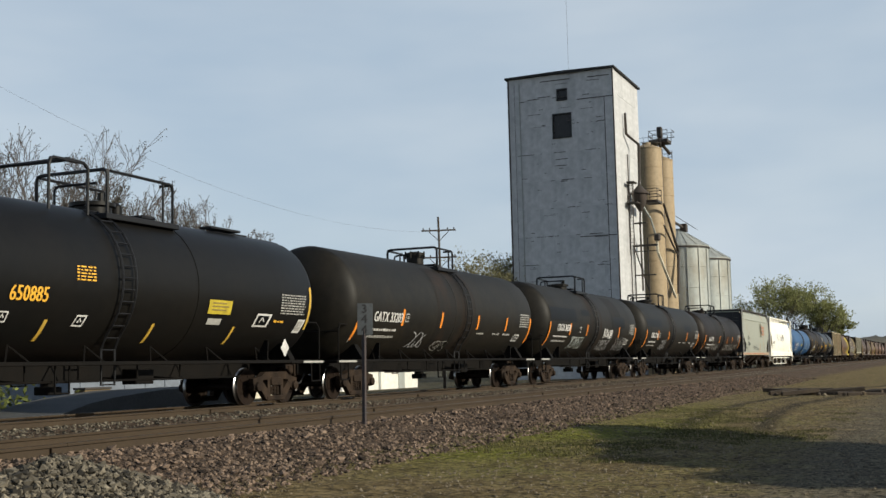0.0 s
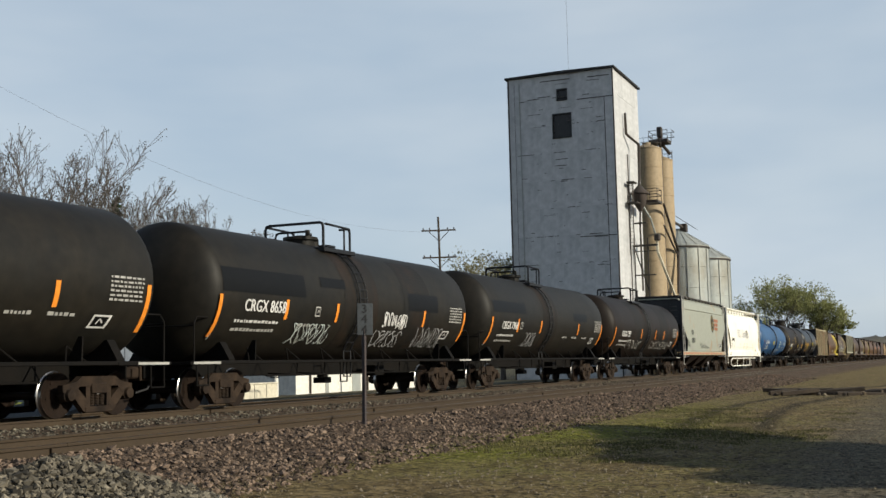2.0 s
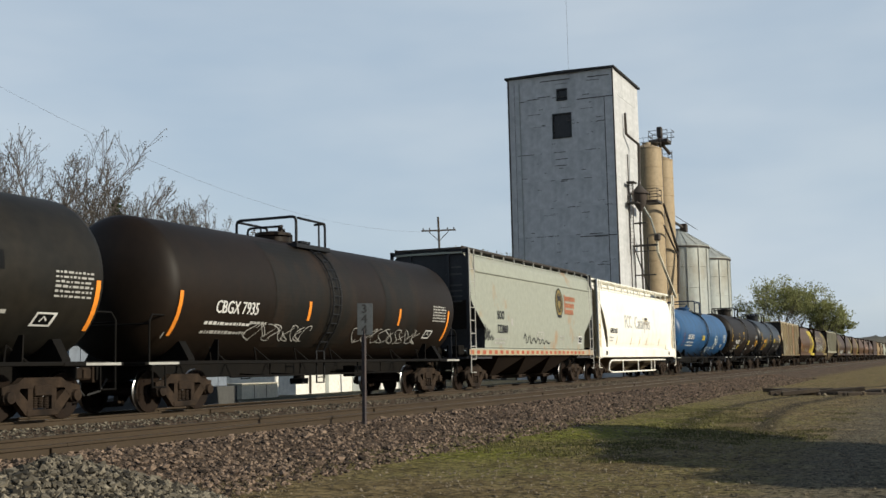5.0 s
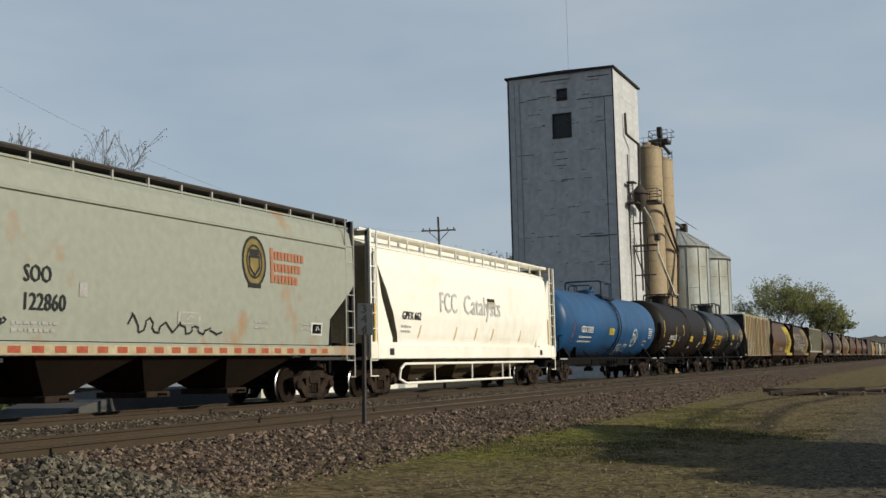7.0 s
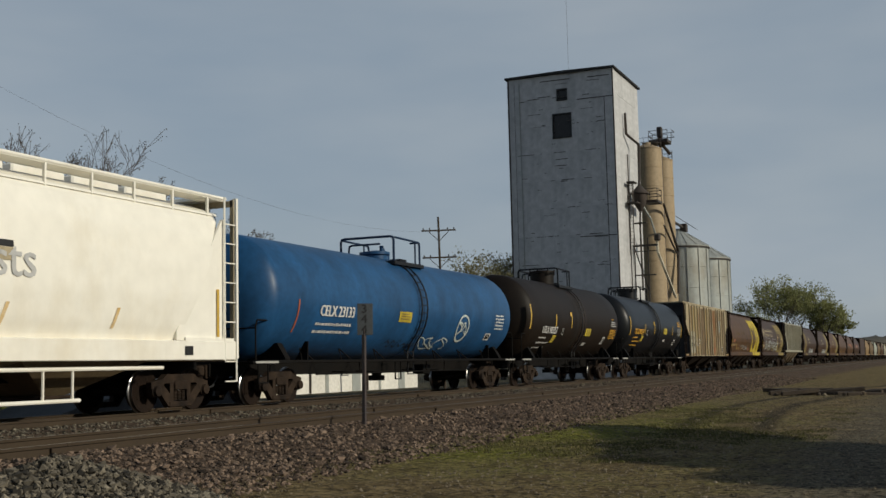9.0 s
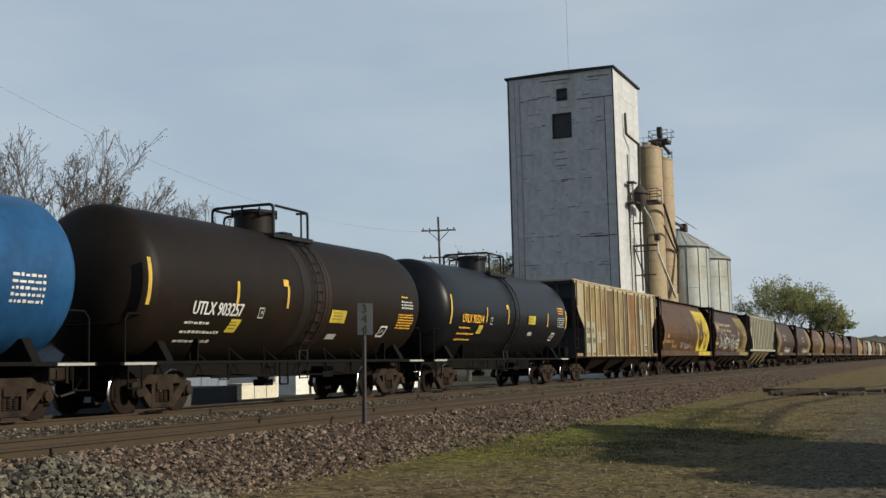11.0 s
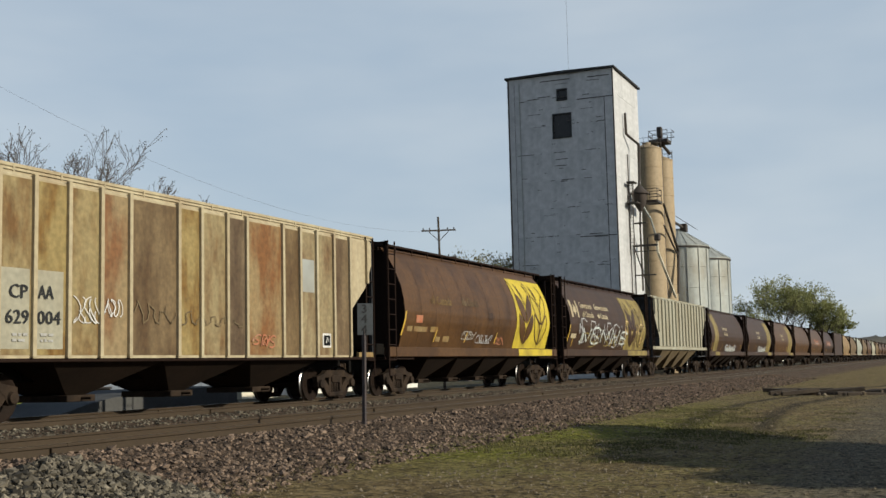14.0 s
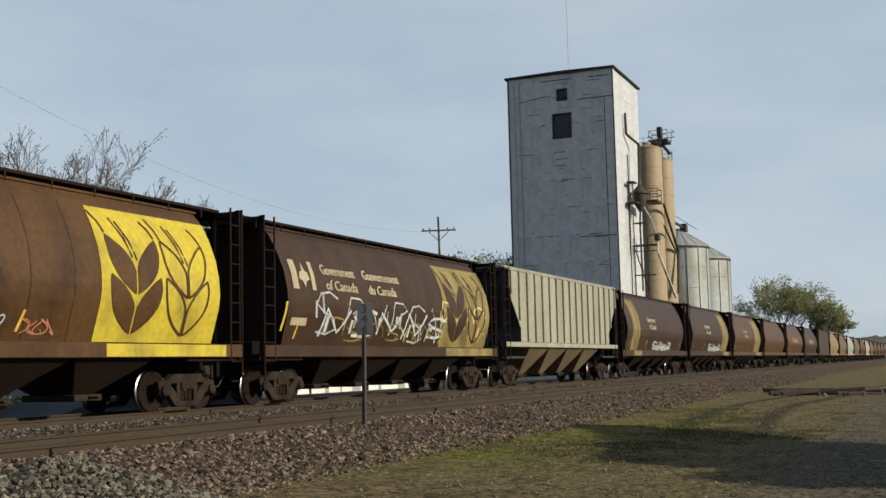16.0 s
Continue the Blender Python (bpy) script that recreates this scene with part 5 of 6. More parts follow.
        dm.revolve([(0.16, zt - 0.1), (0.16, zt + 0.22), (0.08, zt + 0.3)], "z", 12, (xm + 0.75, 0, 0))
    part("dome", dm, mat, car, smooth=35)
    if deco:
        deco(car, tank, side, rng, tl)
    MARK_DX[0] = 0.0
    return car


def stripe(parent, x, z, h, side, mat=None, lean=0.0, w=0.09):
    part("reflector", panel_shape(x - w / 2, x + w / 2, z - h / 2, z + h / 2, side, 0.016, lean), mat or M_ORANGE, parent)


def letters(parent, text, size, x, z, side, mat, width=None, bold=0.025):
    """width: how far the line of writing reaches, in metres."""
    reach = max(p[0] for p in glyph_mesh(text, size)[0])
    part("lettering", letter_shape(text, size, x, z, side, (width or reach * 0.85) / reach, 0.022, bold), mat, parent)


def marks(parent, x0, x1, z0, z1, rows, side, mat, rng):
    tagged(part("stencil", bars_shape(x0, x1, z0, z1, rows, side, rng), mat, parent), kind="stuff")


def placard(parent, x, z, w, h, side, mat, frame_mat=None, lean=0.0):
    p = part("placard", panel_shape(x - w / 2, x + w / 2, z - h / 2, z + h / 2, side, 0.014, lean), mat, parent)
    if frame_mat:
        if frame_mat == M_OCHRE:
            for dz in (-0.2, 0.05, 0.28):
                part("print_line", panel_shape(x - w * 0.36, x + w * (0.38 - abs(dz) * 0.5), z + h * dz - 0.015, z + h * dz + 0.015, side, 0.022, 0, 1), frame_mat, p)
        else:
            part("placard_mark", panel_shape(x - w * 0.38, x + w * 0.38, z - h * 0.36, z + h * 0.36, side, 0.020, lean * 0.7), frame_mat, p)
            part("placard_sign", stroke_shape([(x - w * 0.12, z - h * 0.18), (x + w * 0.02, z + h * 0.2), (x + w * 0.2, z - h * 0.1)], 0.035, side, 0.026), mat, p)


def scrawl(parent, x0, x1, z0, z1, n, width, side, mat, seed):
    tagged(part("spray_paint", scrawl_shape(x0, x1, z0, z1, n, width, side, random.Random(seed)), mat, parent), kind="stuff")


def blocks(parent, x0, x1, z0, z1, n, width, side, mat, seed):
    tagged(part("spray_paint", block_shape(x0, x1, z0, z1, n, width, side, random.Random(seed)), mat, parent), kind="stuff")


def scribble(parent, x0, x1, z0, z1, turns, width, side, mat, seed):
    part("spray_line", scribble_shape(x0, x1, z0, z1, turns, width, side, random.Random(seed)), mat, parent)


# ---- covered hopper cars ----
HATCHES = {}


def hatch_mesh(mat):
    if mat.name not in HATCHES:
        HATCHES[mat.name] = Shape().box(-0.75, 0.75, -0.42, 0.42, -0.17, 0.03, 0.04).mesh("roof_hatch", mat)
    return HATCHES[mat.name]


def hopper_car(start, end, label, outline, x_top, x_bot, mat, end_mat, roof_z, sill=(1.18, 1.48), chute_mat=None, ribs=0, rib_mat=None, run_mat=None,
               chutes=4, deco=None, seed=0, cut=None, run_open=False, sill_mat=None, ladder_mat=None, z_low=0.45, bay_mat=None, power=1.6, dx=0.0, roof_mat=None, post_mat=None):
    """outline: (half width, height) of the side from the sill to the eave. x_top, x_bot: distance of the body's end from the car's end, at eave and sill."""
    half = (end - start) / 2
    car = thing("hopper_car", label, "railway hopper car", "freight train cars")
    CARS.append((car, (start + end) / 2))
    rng = random.Random(seed)
    z0, z1 = outline[0][1], outline[-1][1]

    def side(z):
        for (a, p), (b, q) in zip(outline, outline[1:]):
            if z <= q:
                return -(a + (b - a) * max(0.0, (z - p)) / (q - p))
        return -outline[-1][0]

    def body_end(z):
        u = (z - z0) / (z1 - z0)
        if cut:
            return half - (x_top + (x_bot - x_top) * min(1.0, max(0.0, (cut[0] - z) / (cut[0] - cut[1]))))
        return half - (x_top + (x_bot - x_top) * (1 - u) ** power)

    # smooth the outline
    fine = []
    for (a, p), (b, q) in zip(outline, outline[1:]):
        for k in range(5):
            fine.append((a + (b - a) * k / 5, p + (q - p) * k / 5))
    fine.append(outline[-1])
    loop = [(-a, z) for a, z in fine] + [(a, z) for a, z in reversed(fine)]
    n = len(loop)
    body = Shape()
    cols = 8
    vs = [(body_end(z) * (2 * i / cols - 1), y, z) for i in range(cols + 1) for y, z in loop]
    fs = [(i * n + j, (i + 1) * n + j, (i + 1) * n + j + 1, i * n + j + 1) for i in range(cols) for j in range(n - 1)]
    fs += [(i * n, i * n + n - 1, (i + 1) * n + n - 1, (i + 1) * n) for i in range(cols)]
    body.add(vs, fs)
    shell = part("body", body, mat, car, smooth=30)
    # dark end_mat colours hold the shade of the ends as well as their paint
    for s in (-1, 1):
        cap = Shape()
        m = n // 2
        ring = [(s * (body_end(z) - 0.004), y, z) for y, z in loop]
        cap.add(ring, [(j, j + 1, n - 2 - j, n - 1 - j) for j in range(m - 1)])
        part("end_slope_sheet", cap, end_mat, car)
    # roof
    hw = outline[-1][0]
    rf = Shape().extrude_x([(-hw - 0.04, z1 + 0.004), (hw + 0.04, z1 + 0.004), (hw, z1 + 0.06), (0.5, roof_z - 0.16), (-0.5, roof_z - 0.16), (-hw, z1 + 0.06)], -half + x_top - 0.1, half - x_top + 0.1)
    part("roof", rf, roof_mat or run_mat or mat, car)
    rb = Shape()
    inset = 0.30
    for s in (-1, 1):
        y0 = s * (hw + 0.02)
        if run_open:
            for z in (roof_z, roof_z - 0.02):
                rb.tube((-half + 0.45, y0, z), (half - 0.45, y0, z), 0.028, 5)
            rb.box(-half + 0.45, half - 0.45, min(y0, y0 - s * 0.55), max(y0, y0 - s * 0.55), roof_z - 0.06, roof_z - 0.02)
            count = 12
        else:
            rb.box(-half + 0.45, half - 0.45, min(y0, y0 - s * 0.6), max(y0, y0 - s * 0.6), roof_z - 0.07, roof_z, 0.01)
            count = 12
        for k in range(count + 1):
            x = -half + 1.2 + (2 * half - 2.4) * k / count
            post = Shape().box(x - 0.025, x + 0.025, min(y0 + s * 0.01, y0 - s * 0.05), max(y0 + s * 0.01, y0 - s * 0.05), z1 - (0.15 if run_open else 0.05), roof_z - 0.03)
            part("walkway_bracket", post, post_mat or run_mat or M_DARKEND, car)
    for e in (-1, 1):
        a, b = sorted((e * (half - 0.42), e * (half - x_top - 0.1)))
        rb.box(a, b, -hw, hw, roof_z - 0.08, roof_z - 0.01)
    part("running_board", rb, run_mat or M_DARKEND, car, "roof walkway on brackets")
    for k in range(9):
        x = -half + 2.4 + (2 * half - 4.8) * k / 8
        part("roof_hatch", hatch_mesh(run_mat or M_DARKEND), None, car, at=pose(x, 0, roof_z))
    # sill, posts at the ends
    for s in (-1, 1):
        y0, y1 = sorted((s * 1.38, s * 1.57))
        part("side_sill", Shape().box(-half + 0.5, half - 0.5, y0, y1, *sill, 0.015), sill_mat or mat, car)
    part("centre_sill", Shape().box(-half + 0.3, half - 0.3, -0.3, 0.3, 0.72, 1.1, 0.02), M_FRAME, car)
    lm = ladder_mat or M_DARKEND
    for e in (-1, 1):
        ef = Shape()
        xe = e * (half - 0.52)
        xa, xb = sorted((xe - 0.05, xe + 0.05))
        for y in (-1.48, -0.75, 0.75, 1.48):
            ef.box(xa, xb, y - 0.05, y + 0.05, 1.1, roof_z - 0.06)
        ef.box(xa, xb, -1.5, 1.5, roof_z - 0.22, roof_z - 0.08)
        a, b = sorted((e * (half - 0.42), e * (half - x_bot - 0.9)))
        ef.box(a, b, -1.45, 1.45, 1.1, 1.18)
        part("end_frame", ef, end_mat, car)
        ld = Shape()
        for xq, yq in ((e * (half - 0.50), -1.56), (e * (half - 0.98), -1.56)):
            ld.tube((xq, yq, 0.6 if xq == e * (half - 0.50) else 1.1), (xq, yq, roof_z - 0.05), 0.026, 5)
        for k in range(9):
            z = 0.62 + k * 0.46
            if z < roof_z - 0.2:
                ld.tube((e * (half - 0.50), -1.56, z), (e * (half - 0.98), -1.56, z), 0.018, 5)
        part("ladder", ld, lm, car)
        # slanted floor below the end sheet, brake gear
        gear = Shape().box(min(e * (half - 1.0), e * (half - 1.5)), max(e * (half - 1.0), e * (half - 1.5)), -0.9, -0.4, 1.18, 1.6, 0.03)
        cyl = Shape().revolve([(0.05, e * (half - 1.5)), (0.24, e * (half - 1.5) + 0.02), (0.24, e * (half - 1.5) + 0.6), (0.05, e * (half - 1.5) + 0.62)], "x", 14, (0, 0.4, 1.42))
        part("air_tank", cyl, M_FRAME, car)
        part("brake_gear", gear, M_FRAME, car)
        add_bogie(car, e * (half - 2.05))
    add_coupler(car, half)
    # chutes below the sill
    c0, c1 = -half + 3.6, half - 3.6
    w = (c1 - c0) / chutes
    for k in range(chutes):
        a, b = c0 + w * k, c0 + w * (k + 1)
        mid = (a + b) / 2
        ch = Shape()
        t = 0.30
        ch.add([(a + 0.02, -1.45, sill[0]), (b - 0.02, -1.45, sill[0]), (b - 0.02, 1.45, sill[0]), (a + 0.02, 1.45, sill[0]),
                (mid - t, -0.55, z_low), (mid + t, -0.55, z_low), (mid + t, 0.55, z_low), (mid - t, 0.55, z_low)],
               [(0, 1, 5, 4), (1, 2, 6, 5), (2, 3, 7, 6), (3, 0, 4, 7), (4, 5, 6, 7)])
        chute = part("chute", ch, chute_mat or M_CHUTE, car)
        gate = Shape().box(mid - t - 0.12, mid + t + 0.12, -0.7, 0.7, z_low - 0.14, z_low - 0.002, 0.015)
        gate.tube((mid, -0.95, z_low - 0.07), (mid, 0.95, z_low - 0.07), 0.03, 6)
        part("outlet_gate", gate, M_BOGIE, chute)
    if isinstance(ribs, int):
        ribs = [-half + 1.05 + (2 * half - 2.1) * k / (ribs - 1) for k in range(ribs)] if ribs else []
    ribs = [x + dx for x in ribs]
    for x in ribs:
        zr0 = z0 + 0.02
        if cut:
            d = half - abs(x)
            if d < x_bot:
                zr0 = cut[0] - (d - x_top) / (x_bot - x_top) * (cut[0] - cut[1]) + 0.1
        for s in (-1, 1):
            yy = outline[0][0]
            part("rib", Shape().box(x - 0.05, x + 0.05, min(s * yy, s * (yy + 0.085)), max(s * yy, s * (yy + 0.085)), zr0, z1 - 0.02, 0.008), rib_mat or mat, shell)
    if bay_mat:
        for a, b, bay in zip(ribs, ribs[1:], bay_mat):
            if half - max(abs(a), abs(b)) >= x_bot - 0.1:
                part("side_panel", Shape().box(a + 0.05, b - 0.05, -outline[0][0] - 0.012, -outline[0][0], z0 + 0.06, z1 - 0.12), bay, shell)
    MARK_DX[0] = dx
    if deco:
        deco(car, shell, side, rng, half)
    MARK_DX[0] = 0.0
    return car


ROUND = [(1.33, 1.46), (1.44, 1.85), (1.57, 2.3), (1.605, 2.6), (1.58, 2.95), (1.49, 3.4), (1.29, 3.9), (1.05, 4.34), (0.86, 4.55)]
FLAT = [(1.585, 1.17), (1.585, 4.50), (1.52, 4.58)]
SOFT = [(1.52, 1.5), (1.57, 2.2), (1.58, 3.2), (1.55, 4.25), (1.46, 4.68), (1.30, 4.86)]
DROP = [(1.38, 1.5), (1.50, 1.9), (1.57, 2.5), (1.56, 3.2), (1.48, 3.9), (1.34, 4.35), (1.22, 4.5)]


# ---- what each car wears ----
def deco_first(car, tank, side, rng, tl):
    letters(tank, "650885", 0.40, -2.58, 2.22, side, M_STENYEL, 0.98, 0.02)
    marks(tank, -0.85, -0.30, 2.66, 2.98, 5, side, M_STENYEL, rng)
    for x in (-1.44, 1.8, 4.85):
        stripe(tank, x, 1.70, 0.40, side, M_REFYEL, 0.0)
    stripe(tank, 8.12, 2.45, 1.1, side, M_REFYEL)
    placard(tank, 4.05, 2.33, 0.92, 0.32, side, M_YELLOW, M_OCHRE)
    placard(tank, 3.95, 2.0, 0.55, 0.14, side, M_STENGREY)
    placard(tank, 5.92, 2.08, 0.66, 0.32, side, M_STENCIL, M_PATCH, 0.1)
    marks(tank, 6.7, 7.9, 2.25, 2.78, 8, side, M_STENGREY, rng)
    marks(tank, 6.5, 7.0, 2.02, 2.14, 1, side, M_STENYEL, rng)
    placard(tank, -0.55, 1.90, 0.30, 0.22, side, M_STENCIL, M_PATCH, 0.05)
    placard(tank, 7.75, 1.98, 0.34, 0.34, side, M_STENCIL, M_STENGREY, 0.1)
    part("hazard_diamond", Shape().add([(6.95, -1.44, 1.42), (7.15, -1.44, 1.18), (7.35, -1.44, 1.42), (7.15, -1.44, 1.66)], [(0, 1, 2, 3)]), M_STENCIL, tank, "white diamond placard")
    placard(tank, -2.6, 1.92, 0.3, 0.2, side, M_STENCIL, M_PATCH)
    part("roof_grating", Shape().box(5.2, 6.5, -0.55, -0.20, 4.36, 4.42, 0.01), M_RAILING, car)
    part("roof_grating", Shape().box(6.3, 7.8, 0.10, 0.45, 4.40, 4.46, 0.01), M_RAILING, car)
    part("handrail", Shape().path([(-0.9, -0.95, 4.1), (-0.9, -0.95, 5.15), (-0.2, -0.95, 5.15)], 0.036, 6, 0.15), M_RAILING, car)
    rail = Shape().path([(0.23, -0.95, 4.1), (0.23, -0.95, 5.05), (0.1, -0.95, 5.16), (-0.4, -0.95, 5.16), (-0.4, 0.95, 5.16), (-0.4, 0.95, 4.1)], 0.036, 6)
    part("handrail", rail, M_RAILING, car)


def deco_tank(text, number, stripes, graffiti=(), box_x=None, data_x=6.7, ends=(-6.95, 7.95), white=M_STENCIL, small_print=(), runs=()):
    """number: (x, z, width) of the main number."""
    def deco(car, tank, side, rng, tl):
        nx, nz, nw = number
        for x0, x1 in runs:
            part("rust_stain", panel_shape(x0, x1, 1.45, 4.15, side, 0.005, 0, 26), M_SOOT, tank, "brown rust runs on the barrel")
        letters(tank, text, 0.42, nx, nz, side, white, nw, 0.022)
        for k in range(2):
            marks(tank, nx - 0.25, nx + nw * 0.9, nz - 0.30 - 0.20 * k, nz - 0.16 - 0.20 * k, 1, side, M_STENGREY if k else white, rng)
        for x in stripes:
            stripe(tank, x, 2.38, 0.5, side, M_ORANGE, 0.0, 0.13)
        for x, h in zip(ends, (2.15, 2.2)):
            stripe(tank, x, h, 0.98, side, M_ORANGE, -0.0, 0.13)
        if box_x is not None:
            placard(tank, box_x, 2.38, 0.26, 0.26, side, M_STENGREY, M_PATCH)
        marks(tank, data_x, data_x + 1.05, 2.3, 2.85, 6, side, M_STENGREY, rng)
        placard(tank, data_x - 0.1, 1.9, 0.55, 0.26, side, M_STENCIL, M_PATCH, 0.08)
        for k, (x0, x1, z0, z1, c, w, m) in enumerate(graffiti):
            if w > 0.08:
                blocks(tank, x0, x1, z0, z1, c + 1, 0.05, side, m, 91 + k)
            else:
                scrawl(tank, x0, x1, z0, z1, c + c // 2, w * 0.65, side, m, 91 + k + int(abs(x0) * 7))
        for x in small_print:
            marks(tank, x, x + 0.75, 1.95, 2.08, 1, side, M_STENGREY, rng)
        letters(tank, "I", 0.2, -tl + 1.2, 1.6, side, M_STENGREY)
    return deco


def deco_blue(car, tank, side, rng, tl):
    letters(tank, "CELX 23133", 0.42, -5.93, 2.28, side, M_STENCIL, 1.95, 0.04)
    for k in range(2):
        marks(tank, -6.0, -3.9, 2.0 - 0.2 * k, 2.14 - 0.2 * k, 1, side, M_STENCIL, rng)
    placard(tank, -0.52, 2.40, 0.9, 0.32, side, M_YELLOW, M_OCHRE)
    stripe(tank, -7.05, 2.25, 0.85, side, M_RED, 0, 0.07)
    ring = Shape()
    stroke_shape([(4.3 + 0.5 * math.sin(a * math.pi / 12), 2.15 + 0.44 * math.cos(a * math.pi / 12)) for a in range(25)], 0.07, side, 0.02, ring)
    part("round_emblem", ring, M_GRAFB, tank, "pale hand-drawn ring")
    scrawl(tank, 3.95, 4.65, 1.95, 2.35, 3, 0.06, side, M_GRAFB, 5)
    scribble(tank, -1.2, 1.0, 1.4, 1.75, 5, 0.03, side, M_STENDARK, 7)
    scrawl(tank, 1.2, 3.4, 1.45, 1.8, 5, 0.05, side, M_GRAFB, 8)
    marks(tank, 7.35, 8.2, 2.15, 2.75, 5, side, M_STENCIL, rng)
    placard(tank, 6.9, 1.9, 0.5, 0.24, side, M_STENCIL, M_PATCH)


def deco_utl(text, body_yel):
    def deco(car, tank, side, rng, tl):
        ink = M_STENYEL if body_yel else M_STENCIL
        dx, dz = (0.0, 0.0) if body_yel else (0.62, -0.22)
        letters(tank, text, 0.42, -5.80 + dx, 2.36 + dz, side, ink, 2.0, 0.022)
        for k, w in enumerate((1.0, 1.5, 1.4)):
            marks(tank, -5.9 + dx, -5.9 + dx + w, 2.12 + dz - 0.2 * k, 2.24 + dz - 0.2 * k, 1, side, ink, rng)
        placard(tank, -4.0 + dx, 2.14 + dz, 0.42, 0.30, side, M_YELLOW, M_OCHRE, 0.08)
        placard(tank, -2.96 + dx, 2.47 + dz, 0.24, 0.26, side, M_STENGREY, M_PATCH)
        ex, ez = (0.0, 0.0) if body_yel else (0.02, -0.34)
        placard(tank, 1.56 + ex, 2.62 + ez, 0.85, 0.34, side, M_YELLOW, M_OCHRE)
        placard(tank, 1.6 + ex, 2.08 + ez, 0.5, 0.14, side, M_STENGREY)
        placard(tank, 4.5 + ex, 2.0 + ez * 0.2, 0.45, 0.32, side, M_STENCIL, M_PATCH, 0.08)
        for x in (-3.48, -1.2, 3.58) if body_yel else (-3.48, -1.2):
            stripe(tank, x, 2.68, 0.55, side, M_REFYEL, 0, 0.10)
        panel = panel_shape(-1.45, -1.2, 2.95, 3.12, side, 0.018)
        part("placard", panel, M_REFYEL, tank)
        stripe(tank, -6.8, 2.78, 1.0, side, M_REFYEL, 0, 0.12)
        if body_yel:
            stripe(tank, 6.12, 2.75, 0.8, side, M_REFYEL, 0, 0.12)
            marks(tank, 4.95, 5.75, 2.95, 3.28, 3, side, M_STENYEL, rng)
            marks(tank, 4.9, 5.9, 2.4, 2.85, 5, side, M_STENGREY, rng)
        else:
            marks(tank, 5.49, 5.95, 2.95, 3.05, 1, side, M_STENYEL, rng)
            marks(tank, 5.49, 6.3, 2.62, 2.90, 3, side, M_STENCIL, rng)
            marks(tank, 5.34, 6.45, 2.02, 2.50, 6, side, M_STENYEL, rng)
            part("rust_stain", panel_shape(-0.45, 1.05, 1.5, 4.1, side, 0.008, 0, 24), M_TANKR, tank, "reddish rust round the ladder")
    return deco


def deco_soo(car, shell, side, rng, half):
    letters(shell, "SOO", 0.46, -4.66, 2.58, side, M_STENDARK, 0.72, 0.02)
    letters(shell, "122860", 0.46, -4.70, 2.06, side, M_STENDARK, 1.16, 0.02)
    marks(shell, -4.9, -3.7, 1.62, 1.9, 2, side, M_STENGREY, rng)
    placard(shell, -3.03, 2.50, 0.24, 0.28, side, M_STENGREY)
    oval = Shape()
    rim = [(3.08 + 0.50 * math.sin(q * math.pi / 12), 3.50 + 0.60 * math.cos(q * math.pi / 12)) for q in range(24)]
    oval.add([(x + MARK_DX[0], side(z) - 0.012, z) for x, z in rim] + [(3.08 + MARK_DX[0], side(3.5) - 0.012, 3.5)], [(k, (k + 1) % 24, 24) for k in range(24)])
    badge = part("round_emblem", oval, M_OCHRE, shell, "faded ochre oval emblem")
    part("emblem_rim", stroke_shape(rim + rim[:1], 0.07, side, 0.018), M_STENDARK, badge)
    part("emblem_rim", stroke_shape([(3.08 + (x - 3.08) * 0.66, 3.5 + (z - 3.5) * 0.66) for x, z in rim + rim[:1]], 0.05, side, 0.019), M_STENDARK, badge)
    part("emblem_shield", stroke_shape([(2.86, 3.62), (2.86, 3.36), (3.08, 3.16), (3.30, 3.36), (3.30, 3.62), (2.86, 3.62)], 0.07, side, 0.021), M_STENDARK, badge)
    part("emblem_shield", panel_shape(2.88, 3.28, 3.66, 3.80, side, 0.021), M_STENDARK, badge)
    part("emblem_ribbon", panel_shape(2.80, 3.36, 2.86, 2.97, side, 0.021), M_STENDARK, badge)
    for z, w in ((3.74, 1.62), (3.44, 1.40), (3.15, 1.32)):
        part("lettering_block", panel_shape(3.82, 3.96, z - 0.12, z + 0.16, side, 0.02), M_RUSTRED, shell)
        x = 4.01
        while x < 3.82 + w:
            part("lettering_block", panel_shape(x, x + 0.12, z - 0.12, z + 0.09, side, 0.02, steps=2), M_RUSTRED, shell)
            x += 0.165
    scribble(shell, -1.66, 1.74, 1.58, 2.05, 6, 0.045, side, M_STENDARK, 13)
    scribble(shell, -6.0, -5.05, 1.6, 2.3, 4, 0.04, side, M_STENDARK, 14)
    for z, w in ((4.35, 0.5), (4.1, 0.75), (3.7, 0.7), (3.5, 0.6), (3.3, 0.8), (3.12, 0.7)):
        part("stencil", Shape().box(-half + 0.535, -half + 0.544, -1.25, -1.25 + w * 0.8, z, z + 0.06), M_CONC, car)
    placard(shell, 0.45, 2.05, 0.86, 0.28, side, M_STENGREY, M_GREY)
    placard(shell, 6.15, 1.92, 0.6, 0.34, side, M_STENCIL, M_PATCH)
    marks(shell, 3.1, 3.8, 1.85, 2.1, 2, side, M_STENGREY, rng)
    marks(shell, 5.3, 5.9, 1.85, 2.1, 2, side, M_STENGREY, rng)
    for k in range(24):
        x = -7.4 + k * 0.6
        part("reflector", panel_shape(x, x + 0.32, 1.27, 1.40, lambda z: -1.57, 0.006, steps=1), M_RED, car)
    part("sill_stripe", panel_shape(-7.5, 7.1, 1.24, 1.43, lambda z: -1.57, 0.003, steps=1), M_TANRIB, car, "cream conspicuity stripe")
